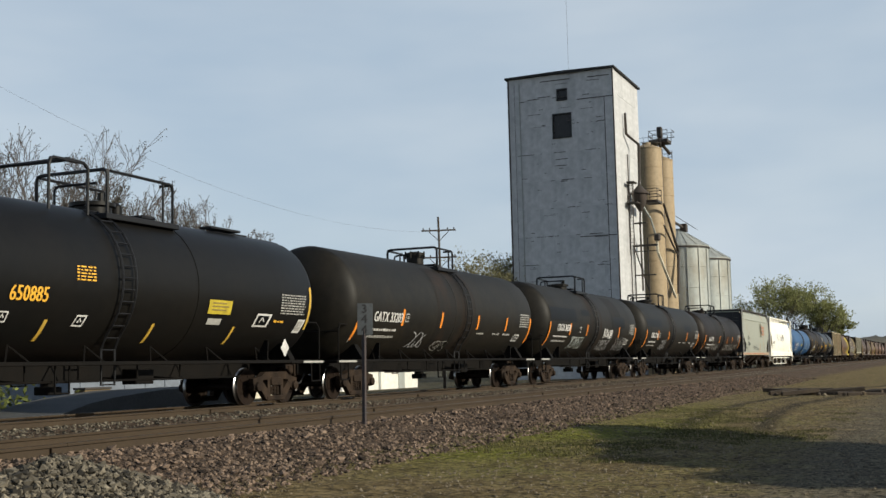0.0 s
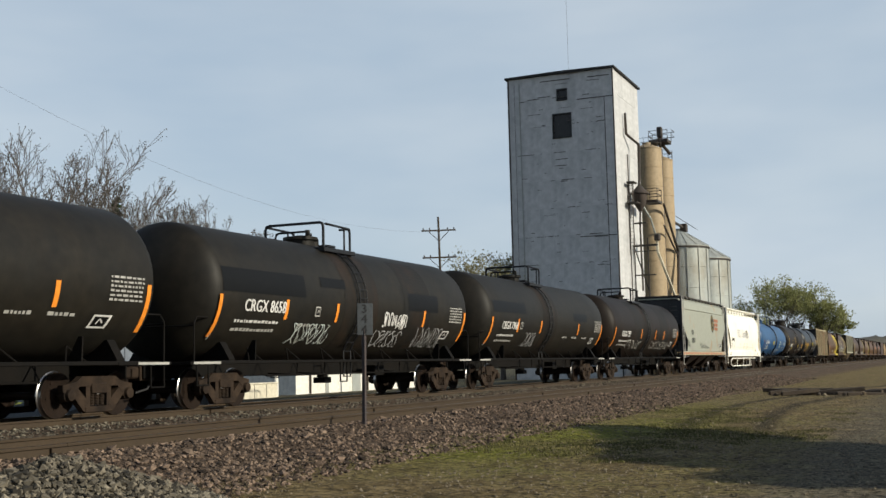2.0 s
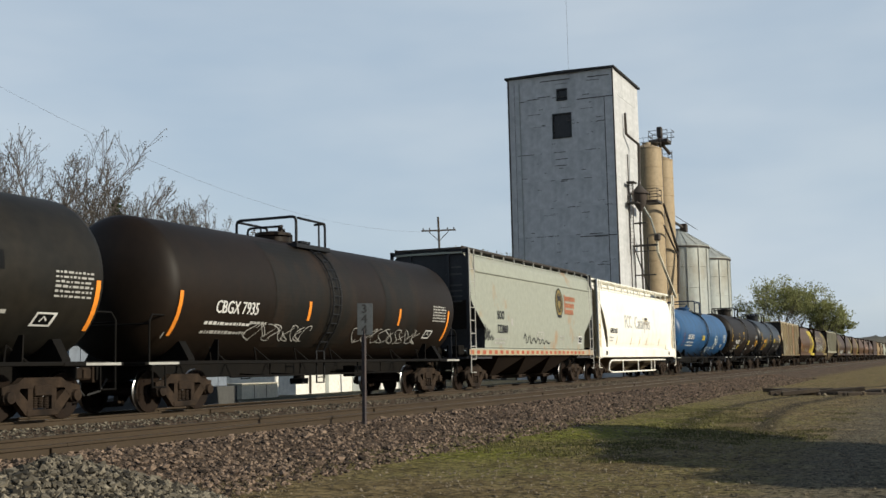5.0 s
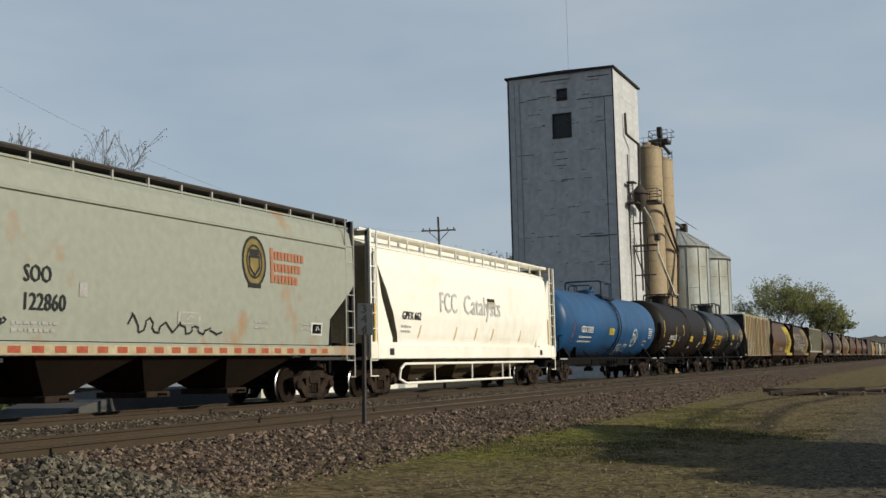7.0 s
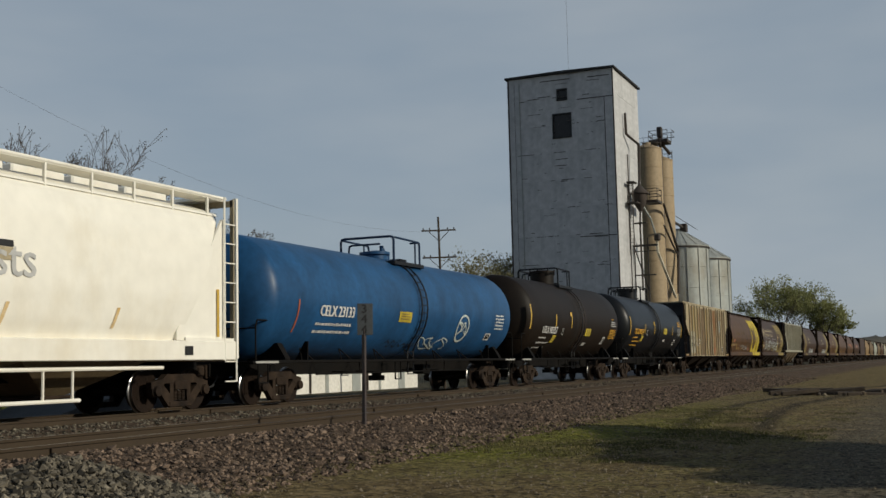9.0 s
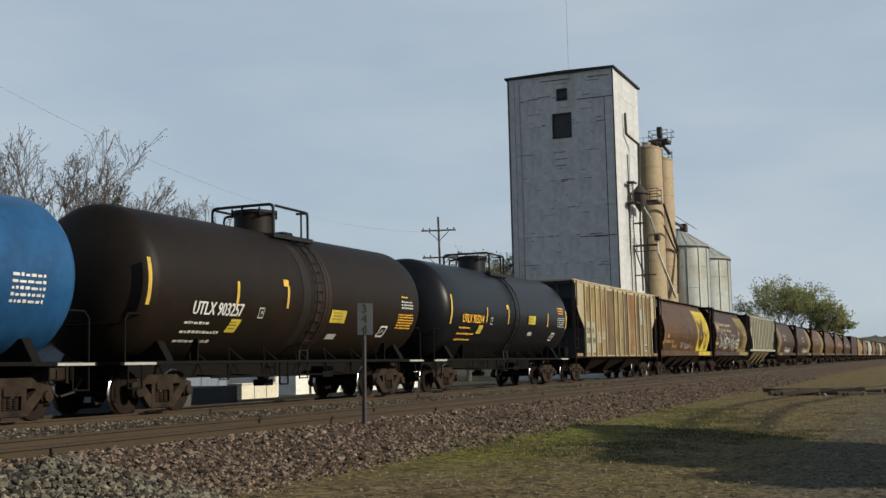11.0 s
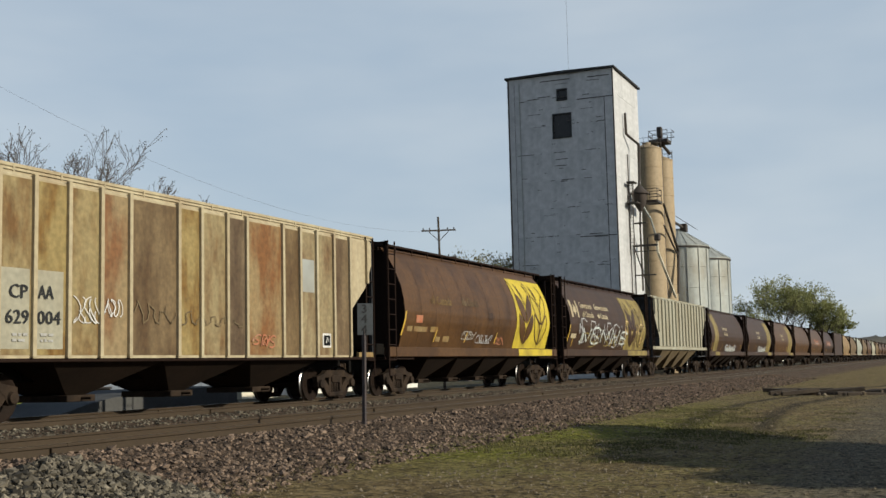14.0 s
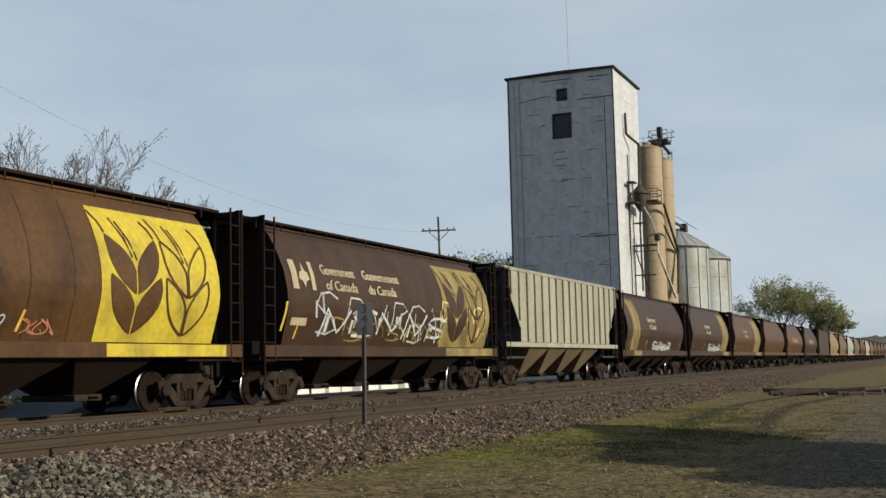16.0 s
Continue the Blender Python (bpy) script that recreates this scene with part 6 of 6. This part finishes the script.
    part("eave_line", Shape().box(-half + 1.0, half - 1.0, -1.60, -1.545, 4.22, 4.30, 0.01), M_GREY, car)


def deco_white(car, shell, side, rng, half):
    letters(shell, "FCC", 0.98, -3.52, 2.66, side, M_LETGREY, 1.5, 0.02)
    letters(shell, "Catalysts", 0.98, -1.42, 2.66, side, M_LETGREY, 3.66, 0.02)
    letters(shell, "GPFX 662", 0.36, -6.44, 2.34, side, M_STENDARK, 1.4, 0.03)
    marks(shell, -6.45, -5.7, 1.9, 2.2, 2, side, M_STENGREY, rng)
    for k, x in enumerate((-5.1, -2.1, -0.22, 1.44, 4.5)):
        stripe(shell, x, 1.98, 0.42, side, M_STRAW, 0.16, 0.09)
    placard(shell, 1.32, 3.24, 0.75, 0.12, side, M_STENDARK)
    placard(shell, 1.32, 3.05, 0.75, 0.24, side, M_TANRIB)
    pipes = Shape()
    for z, x0, x1 in ((0.96, -6.3, 6.0), (0.36, -6.2, 3.4)):
        pipes.tube((x0, -1.5, z), (x1, -1.5, z), 0.042, 8)
    pipes.path([(-6.3, -1.5, 0.96), (-6.5, -1.45, 0.8), (-6.5, -1.4, 0.5), (-6.2, -1.5, 0.36)], 0.042, 8)
    for x in (-4.0, -0.7, 2.4, 3.2):
        pipes.tube((x, -1.5, 0.96), (x, -1.5, 0.36), 0.03, 6)
    part("outlet_pipe", pipes, M_WHITE, car)
    for x in (-7.2, 7.0):
        placard(car, x, 1.33, 0.3, 0.2, lambda z: -1.57, M_STENDARK)
    for e in (-1, 1):
        post = Shape()
        post.box(min(e * (half - 0.47), e * (half - 0.55)), max(e * (half - 0.47), e * (half - 0.55)), -1.6, -1.50, 1.15, 4.95)
        a, b = sorted((e * (half - 0.6), e * (half - 2.5)))
        post.box(a, b, -1.56, -1.46, 1.15, 1.62)
        part("corner_post", post, M_WHITE, car)
    for e in (-1, 1):
        middle, low = (1.4, 2.1) if e < 0 else (1.95, 2.75)
        gusset = [(e * (half - 0.9), 1.56), (e * (half - 0.9), 4.4), (e * (half - 1.0), 4.4), (e * (half - middle), 3.0), (e * (half - low), 1.75), (e * (half - low), 1.56)]
        part("end_plate", Shape().extrude_y(gusset, -1.50, -1.44), M_WHITE, car, "white sheet beside the sloping end")
        stripe(car, e * (half - 1.05), 2.2, 1.1, lambda z: -1.51, M_REFYEL, 0, 0.1)


def deco_tan(car, shell, side, rng, half):
    for x0, x1 in ((-6.6, -5.88), (-5.74, -4.99)):
        part("repaint_patch", panel_shape(x0, x1, 1.34, 2.80, side, 0.016), M_PALE, shell, "pale repainted rectangle")
    for text, x, z, w in (("CP", -6.42, 2.26, 0.47), ("AA", -5.68, 2.27, 0.40), ("629", -6.50, 1.80, 0.58), ("004", -5.70, 1.80, 0.61)):
        letters(shell, text, 0.36, x, z, lambda q: side(q) - 0.02, M_STENDARK, w, 0.01)
    for x in (-6.31, -5.6):
        marks(shell, x, x + 0.38, 1.45, 1.66, 2, lambda q: side(q) - 0.02, M_STENGREY, rng)
    scrawl(shell, -4.7, -3.95, 1.85, 2.36, 5, 0.03, lambda q: side(q) - 0.02, M_STENCIL, 33)
    scrawl(shell, -3.85, -3.3, 2.0, 2.34, 5, 0.028, lambda q: side(q) - 0.02, M_STENCIL, 34)
    scribble(shell, -2.9, 1.2, 1.75, 2.3, 9, 0.03, lambda q: side(q) - 0.02, M_CHUTEP, 35)
    blocks(shell, 1.5, 2.6, 1.4, 1.75, 3, 0.04, lambda q: side(q) - 0.02, M_RUSTRED, 36)
    placard(shell, 5.27, 1.62, 0.46, 0.38, side, M_STENCIL, M_PATCH)
    part("repaint_patch", panel_shape(3.95, 4.62, 2.88, 3.74, side, 0.016), M_GALV, shell, "pale grey repainted rectangle")
    for x in (half - 1.55, -half + 0.65):
        part("foot_plate", Shape().box(x, x + 0.9, -1.6, -1.5, 1.17, 1.31, 0.01), M_TANC, car)


def wheat_ears(parent, x0, x1, side, mat, dark):
    """Two wheat ears painted on a panel: pairs of pointed grains on a stalk, the first filled, the second in outline."""
    span = x1 - x0
    for cx, w, fill in ((x0 + span * 0.27, span * 0.205, True), (x0 + span * 0.70, span * 0.19, False)):
        for zb in (1.66, 2.48):
            for s in (-1, 1):
                outer, inner = [], []
                for q in range(15):
                    u = q / 14
                    z = zb + 1.22 * u
                    mid, thick = w * (0.04 + 0.92 * u), 0.33 * w * math.sin(math.pi * u) ** 0.8
                    outer.append((cx + s * (mid + thick), z - 0.10 * math.sin(math.pi * u)))
                    inner.append((cx + s * max(0.03, mid - thick * 1.15), z + 0.06 * math.sin(math.pi * u)))
                sh = Shape()
                if fill:
                    vs = [(x, side(z) - 0.03, z) for x, z in outer] + [(x, side(z) - 0.03, z) for x, z in inner]
                    sh.add(vs, [(i, i + 1, 16 + i, 15 + i) for i in range(14)])
                else:
                    stroke_shape(outer, 0.055, side, 0.03, sh)
                    stroke_shape(inner, 0.05, side, 0.03, sh)
                part("wheat_ear", sh, dark, parent)
        for dx, z0, z1, lean in ((-0.95 * w, 3.72, 4.16, -0.30), (-0.08, 3.25, 4.06, -0.42), (0.06, 3.2, 4.0, -0.40), (0.95 * w, 3.72, 4.08, -0.30)):
            awn = stroke_shape([(cx + dx, z0), (cx + dx + lean * 0.35, (z0 + z1) / 2), (cx + dx + lean, z1)], 0.05, side, 0.03)
            part("wheat_awn", awn, dark, parent)


def deco_wheat(panel_mat, panel_x, ears, words=None, graffiti=(), stripes=(-6.5, -2.6, 0.2, 3.0, 6.5), plates=(), ink=M_TANRIB, big=(), leaf=False):
    def deco(car, shell, side, rng, half):
        if panel_x:
            x0, x1 = panel_x
            p = part("painted_panel", panel_shape(x0, x1, 1.5, 4.26, side, 0.012, 0.0, 26), panel_mat, shell, "yellow painted panel")
            part("painted_sill", panel_shape(x0 + 0.2, x1 + 0.3, 1.20, 1.46, lambda z: -1.57, 0.004, steps=1), panel_mat, car)
            if ears:
                wheat_ears(p, x0, x1, side, panel_mat, M_BROWN if panel_mat == M_YELLOW else M_BROWNB)
        if words:
            for text, x, z, w in words:
                letters(shell, text, 0.40, x, z, side, ink, w, 0.03)
        for k, (x0, x1, z0, z1, c, w, m) in enumerate(graffiti):
            scrawl(shell, x0, x1, z0, z1, c, w, side, m, 17 + k)
        for k, (x0, x1, z0, z1, c, w, m) in enumerate(big):
            blocks(shell, x0, x1, z0, z1, c, w, side, m, 57 + k)
        if leaf:
            for x0, x1 in ((-6.75, -6.45), (-5.75, -5.55)):
                part("emblem_bar", panel_shape(x0, x1, 2.95, 3.72, side, 0.02), ink, shell)
            part("emblem_leaf", Shape().add([(x, side(z) - 0.02, z) for x, z in ((-6.1, 3.0), (-6.0, 3.18), (-5.82, 3.22), (-5.9, 3.42), (-6.02, 3.44), (-6.1, 3.68), (-6.18, 3.44), (-6.3, 3.42), (-6.38, 3.22), (-6.2, 3.18))], [tuple(range(10))]), ink, shell)
        for x in stripes:
            stripe(shell, x, 1.86, 0.4, side, M_REFYEL, 0.12, 0.07)
        if plates:
            for x0, x1, z0, z1, m in plates:
                part("repaint_patch", panel_shape(x0, x1, z0, z1, side, 0.012), m, shell)
        if plates:
            stripe(shell, -7.2, 2.22, 0.75, side, M_REFYEL, 0.10, 0.10)
            seams = Shape()
            for k in range(11):
                x = -half + 2.8 + (2 * half - 5.6) * k / 10
                panel_shape(x, x + 0.03, 1.5, 4.25, side, 0.008, steps=18, sh=seams)
            part("weld_seam", seams, M_BROWNB, shell)
    return deco


def build_train():
    tank_car(9.0, 28.0, "black tank car with yellow numbers and placards", M_TANK, 1.63, 2.73, 0.62, "low", 1, deco_first, (0.84, 3.09), band_x=(3.19,), z_rail=5.15)
    tank_car(28.0, 45.7, "black tank car with white lettering and orange stripes", M_TANKB, 1.67, 2.77, 1.2, "tall", 2,
             deco_tank("GATX 33203", (-6.03, 2.22, 1.95), (-4.0, -1.0, 2.28, 5.2), ((-2.9, -1.9, 1.5, 1.95, 3, 0.07, M_GRAF), (-0.9, 0.2, 1.4, 1.7, 3, 0.04, M_STENGREY)), -3.72, 6.7, (-6.95, 7.92), small_print=(2.4, 4.0, 5.1), runs=((-1.4, 2.0),)),
             (0.25, 1.63), band_x=(0.2,), z_rail=4.98, dx=-0.45, dome_x=0.5, dome_r=0.3, dome_h=0.3)
    tank_car(45.7, 63.2, "black tank car with sprayed graffiti and repainted patches", M_TANKB, 1.67, 2.77, 0.05, "low", 3,
             deco_tank("CRGX 8658", (-5.93, 2.28, 1.9), (-3.95, -1.28, 4.53), ((-3.35, -1.4, 1.55, 2.05, 8, 0.05, M_GRAFB), (1.6, 3.3, 2.0, 2.55, 6, 0.09, M_STENCIL), (1.4, 3.2, 1.5, 1.95, 6, 0.06, M_GRAF), (4.3, 6.4, 1.5, 2.1, 8, 0.05, M_GRAF)), -2.36, 6.6, (-6.92, 7.9), small_print=(-3.2,), runs=((-0.9, 1.2), (3.0, 5.0))),
             (-0.8, 0.8), patches=((-6.85, -3.05, 2.72, 3.30), (-2.2, -0.8, 3.05, 3.32), (3.3, 5.6, 2.6, 3.15)), z_rail=5.0, dx=-0.55)
    tank_car(63.2, 80.85, "sooty black tank car with white number and scrawls", M_TANKB, 1.67, 2.77, -0.2, "low", 4,
             deco_tank("CBGX 7968", (-5.87, 2.22, 1.75), (-4.05, -1.24, 4.1), ((-2.87, -1.5, 1.6, 2.12, 5, 0.06, M_GRAF),), -3.65, 6.75, (-6.94, 7.95), small_print=(2.0, 3.4, 5.0), runs=((-1.0, 0.9),)),
             (-0.72, 0.72), patches=((-6.8, -3.15, 2.85, 3.28), (3.3, 5.45, 2.75, 3.1)), z_rail=5.0, dx=-0.5)
    tank_car(80.85, 98.85, "worn brownish black tank car with pale stencils", M_TANKC, 1.67, 2.75, 0.0, "low", 5,
             deco_tank("CBGX 7935", (-5.6, 2.2, 1.8), (-1.3, 2.1, 4.2), ((-4.0, -1.0, 1.6, 2.0, 7, 0.05, M_STENGREY), (1.5, 6.0, 1.6, 2.0, 9, 0.05, M_STENGREY)), None, 6.7, (-6.94, 7.95), small_print=(-4.0,), runs=((-3.0, 1.4), (3.2, 5.6))), (-0.8, 0.8), z_rail=5.0, dx=-0.7)
    hopper_car(98.85, 115.5, "grey-green covered hopper with rust stains and oval emblem", SOFT, 0.55, 1.95, M_GREY, M_SHADEEND, 5.1, cut=(3.15, 2.2), sill=(1.22, 1.48), chutes=3, deco=deco_soo, seed=6, dx=-0.5,
               chute_mat=M_CHUTE, run_mat=M_STEEL, ladder_mat=M_STENGREY, roof_mat=M_GREY, post_mat=M_STENGREY, run_open=True)
    hopper_car(115.5, 134.0, "cream white covered hopper with grey lettering", DROP, 0.95, 2.7, M_WHITE, M_TANRIB, 4.98, sill=(1.12, 1.55), chutes=3, deco=deco_white, seed=7, power=1.15, dx=-0.15,
               chute_mat=M_CHUTEP, run_mat=M_WHITE, run_open=True, ladder_mat=M_WHITE)
    tank_car(134.0, 153.55, "bright blue tank car with white lettering", M_BLUE, 1.65, 2.75, 0.69, "low", 8, deco_blue, (0.1, 2.09), band_x=(0.69,), z_rail=5.04, thin_rail=M_BLUEDK, dx=-0.43)
    tank_car(153.55, 169.35, "dirty dark brown tank car with pale lettering", M_TANKC, 1.74, 2.84, 0.35, "tall", 9, deco_utl("UTLX 903257", False), (-0.62, 1.17), band_x=(0.0, 0.9), z_rail=5.2, dx=-0.15, dome_x=-0.03)
    tank_car(169.35, 185.1, "slate black tank car with yellow lettering", M_TANKD, 1.74, 2.84, -0.4, "tall", 10, deco_utl("UTLX 903214", True), (-1.1, 0.52), band_x=(-0.4,), z_rail=5.2, dx=0.33, dome_x=-0.52)
    hopper_car(185.1, 202.5, "rusty tan ribbed covered hopper with number", FLAT, 0.68, 1.95, M_TANRIB, M_SHADEEND, 4.72, sill=(1.10, 1.18), chutes=3, bay_mat=(M_TAN, M_TAN, M_TAN, M_TAN, M_TANC, M_TANB, M_TAN, M_TAN, M_TANB, M_TANC, M_TANB, M_TAN, M_TAN, M_TANB, M_TAN),
               ribs=[-7.93, -6.69, -5.79, -4.87, -3.94, -3.05, -1.4, -0.55, 0.48, 1.31, 2.98, 3.84, 4.71, 5.66, 6.6, 7.67], rib_mat=M_TANRIB, deco=deco_tan, seed=11,
               cut=(3.45, 2.55), run_mat=M_TANRIB, sill_mat=M_DARKEND, chute_mat=M_CHUTE)
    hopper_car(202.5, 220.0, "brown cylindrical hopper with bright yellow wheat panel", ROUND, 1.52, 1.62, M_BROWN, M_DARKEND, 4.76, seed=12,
               deco=deco_wheat(M_YELLOW, (3.15, 7.25), True, (("of Canada", -5.16, 2.9, 1.75), ("du Canada", -2.43, 2.95, 1.5)),
                               ((-2.26, -1.0, 1.78, 2.05, 6, 0.035, M_STENGREY), (-0.9, 0.66, 1.66, 1.95, 8, 0.04, M_GRAF), (1.16, 1.97, 1.62, 1.9, 5, 0.04, M_RUSTRED)),
                               (-4.62, -1.93, 1.04, 4.2, 6.59),
                               ((-6.87, -6.48, 1.98, 2.14, M_TANC), (-6.35, -5.3, 1.98, 2.14, M_TANC), (-5.05, -4.48, 1.98, 2.16, M_TANC), (-4.48, -4.12, 1.68, 1.84, M_TANC),
                                (-3.88, -3.35, 1.68, 1.86, M_TANC), (-6.31, -5.81, 2.26, 2.50, M_RUSTRED), (0.07, 0.5, 2.5, 2.78, M_BROWNB)), M_TANB))
    hopper_car(220.0, 237.2, "brown cylindrical hopper covered in pale graffiti", ROUND, 1.52, 1.62, M_BROWNB, M_DARKEND, 4.76,
               deco=deco_wheat(M_OCHRE, (3.03, 7.25), True, (("Government", -5.14, 3.42, 1.98), ("of Canada", -5.0, 3.0, 1.85), ("Gouvernement", -2.66, 3.42, 2.45), ("du Canada", -2.45, 3.0, 1.85)), big=((-5.6, 3.2, 1.6, 2.95, 6, 0.06, M_GRAF), (-5.3, 3.4, 1.65, 2.6, 5, 0.09, M_GRAFB), (-5.2, 6.6, 1.55, 2.3, 9, 0.05, M_OCHRE), (2.6, 6.9, 1.6, 3.1, 3, 0.07, M_STRAW)), leaf=True, plates=((-6.8, -6.0, 2.0, 2.2, M_TANRIB),)), seed=13)
    hopper_car(237.2, 254.8, "pale cream ribbed covered hopper with tan chutes", [(1.585, 1.75), (1.585, 4.45), (1.52, 4.55)], 0.95, 2.2, M_PALE, M_SHADEEND, 4.68, sill=(1.55, 1.74), chutes=4, ribs=17, rib_mat=M_PALE,
               seed=14, cut=(3.6, 2.3), run_mat=M_PALE, chute_mat=M_CHUTEP)
    far = ((254.8, 272.3, M_BROWNB, M_OCHRE, (-6.0, -4.4)), (272.3, 289.6, M_BROWNB, M_OCHRE, (4.3, 6.6)), (289.6, 307.0, M_BROWN, M_OCHRE, (3.8, 6.5)), (307.0, 324.4, M_BROWN, M_BROWNB, None),
           (324.4, 341.8, M_BROWN, M_PALE, None), (341.8, 359.2, M_BROWNB, M_PALE, None))
    for k, (a, b, m, pm, px) in enumerate(far):
        hopper_car(a, b, "brown cylindrical hopper with faded markings", ROUND, 1.52, 1.62, m, M_DARKEND, 4.68,
                   deco=deco_wheat(pm, px, False, (("Government", -2.5, 3.1, 2.0), ("of Canada", -2.2, 2.7, 1.7)) if k < 3 else None,
                                   (), big=((-1.0, 4.0, 1.5, 2.0, 4, 0.10, M_GRAF), (-0.5, 3.5, 1.5, 1.8, 9, 0.14, M_STENGREY), (-0.8, 3.8, 1.5, 1.75, 6, 0.12, M_GRAFB)) if k < 2 else ((-3.0, 3.0, 2.5, 3.2, 6, 0.16, M_RUSTRED), (-2.0, 2.0, 2.6, 3.0, 4, 0.12, M_STENGREY)) if k > 3 else ()), seed=20 + k)
    tail = ((M_BROWNB, FLAT), (M_TANC, ROUND), (M_TANB, ROUND), (M_GREY, ROUND), (M_TANB, ROUND), (M_BROWN, ROUND), (M_PALE, ROUND), (M_TANB, ROUND), (M_BROWN, ROUND), (M_BROWN, ROUND), (M_BROWN, ROUND), (M_BROWN, ROUND))
    x = 359.2
    for k, (m, o) in enumerate(tail):
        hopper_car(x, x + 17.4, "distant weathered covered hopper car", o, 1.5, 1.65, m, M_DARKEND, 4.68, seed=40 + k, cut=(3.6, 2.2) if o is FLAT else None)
        x += 17.4


build_train()


# ---- movement ----
ROLLING = 64


def motions():
    for car, middle in CARS:
        walk(car, [(t, pose(middle - SPEED * t, TRACK_Y, 0)) for t in (0.0, 4.0, 8.0, 12.0, 16.0)])
    rolling = [(k / 30, k * SPEED / WHEEL_R / 30) for k in range(481)]
    for w in WHEELSETS[:ROLLING]:
        x = w.location.x
        walk(w, [(t, Matrix.Translation((x, 0, WHEEL_R)) @ Matrix.Rotation(-a, 4, "Y")) for t, a in rolling])


motions()
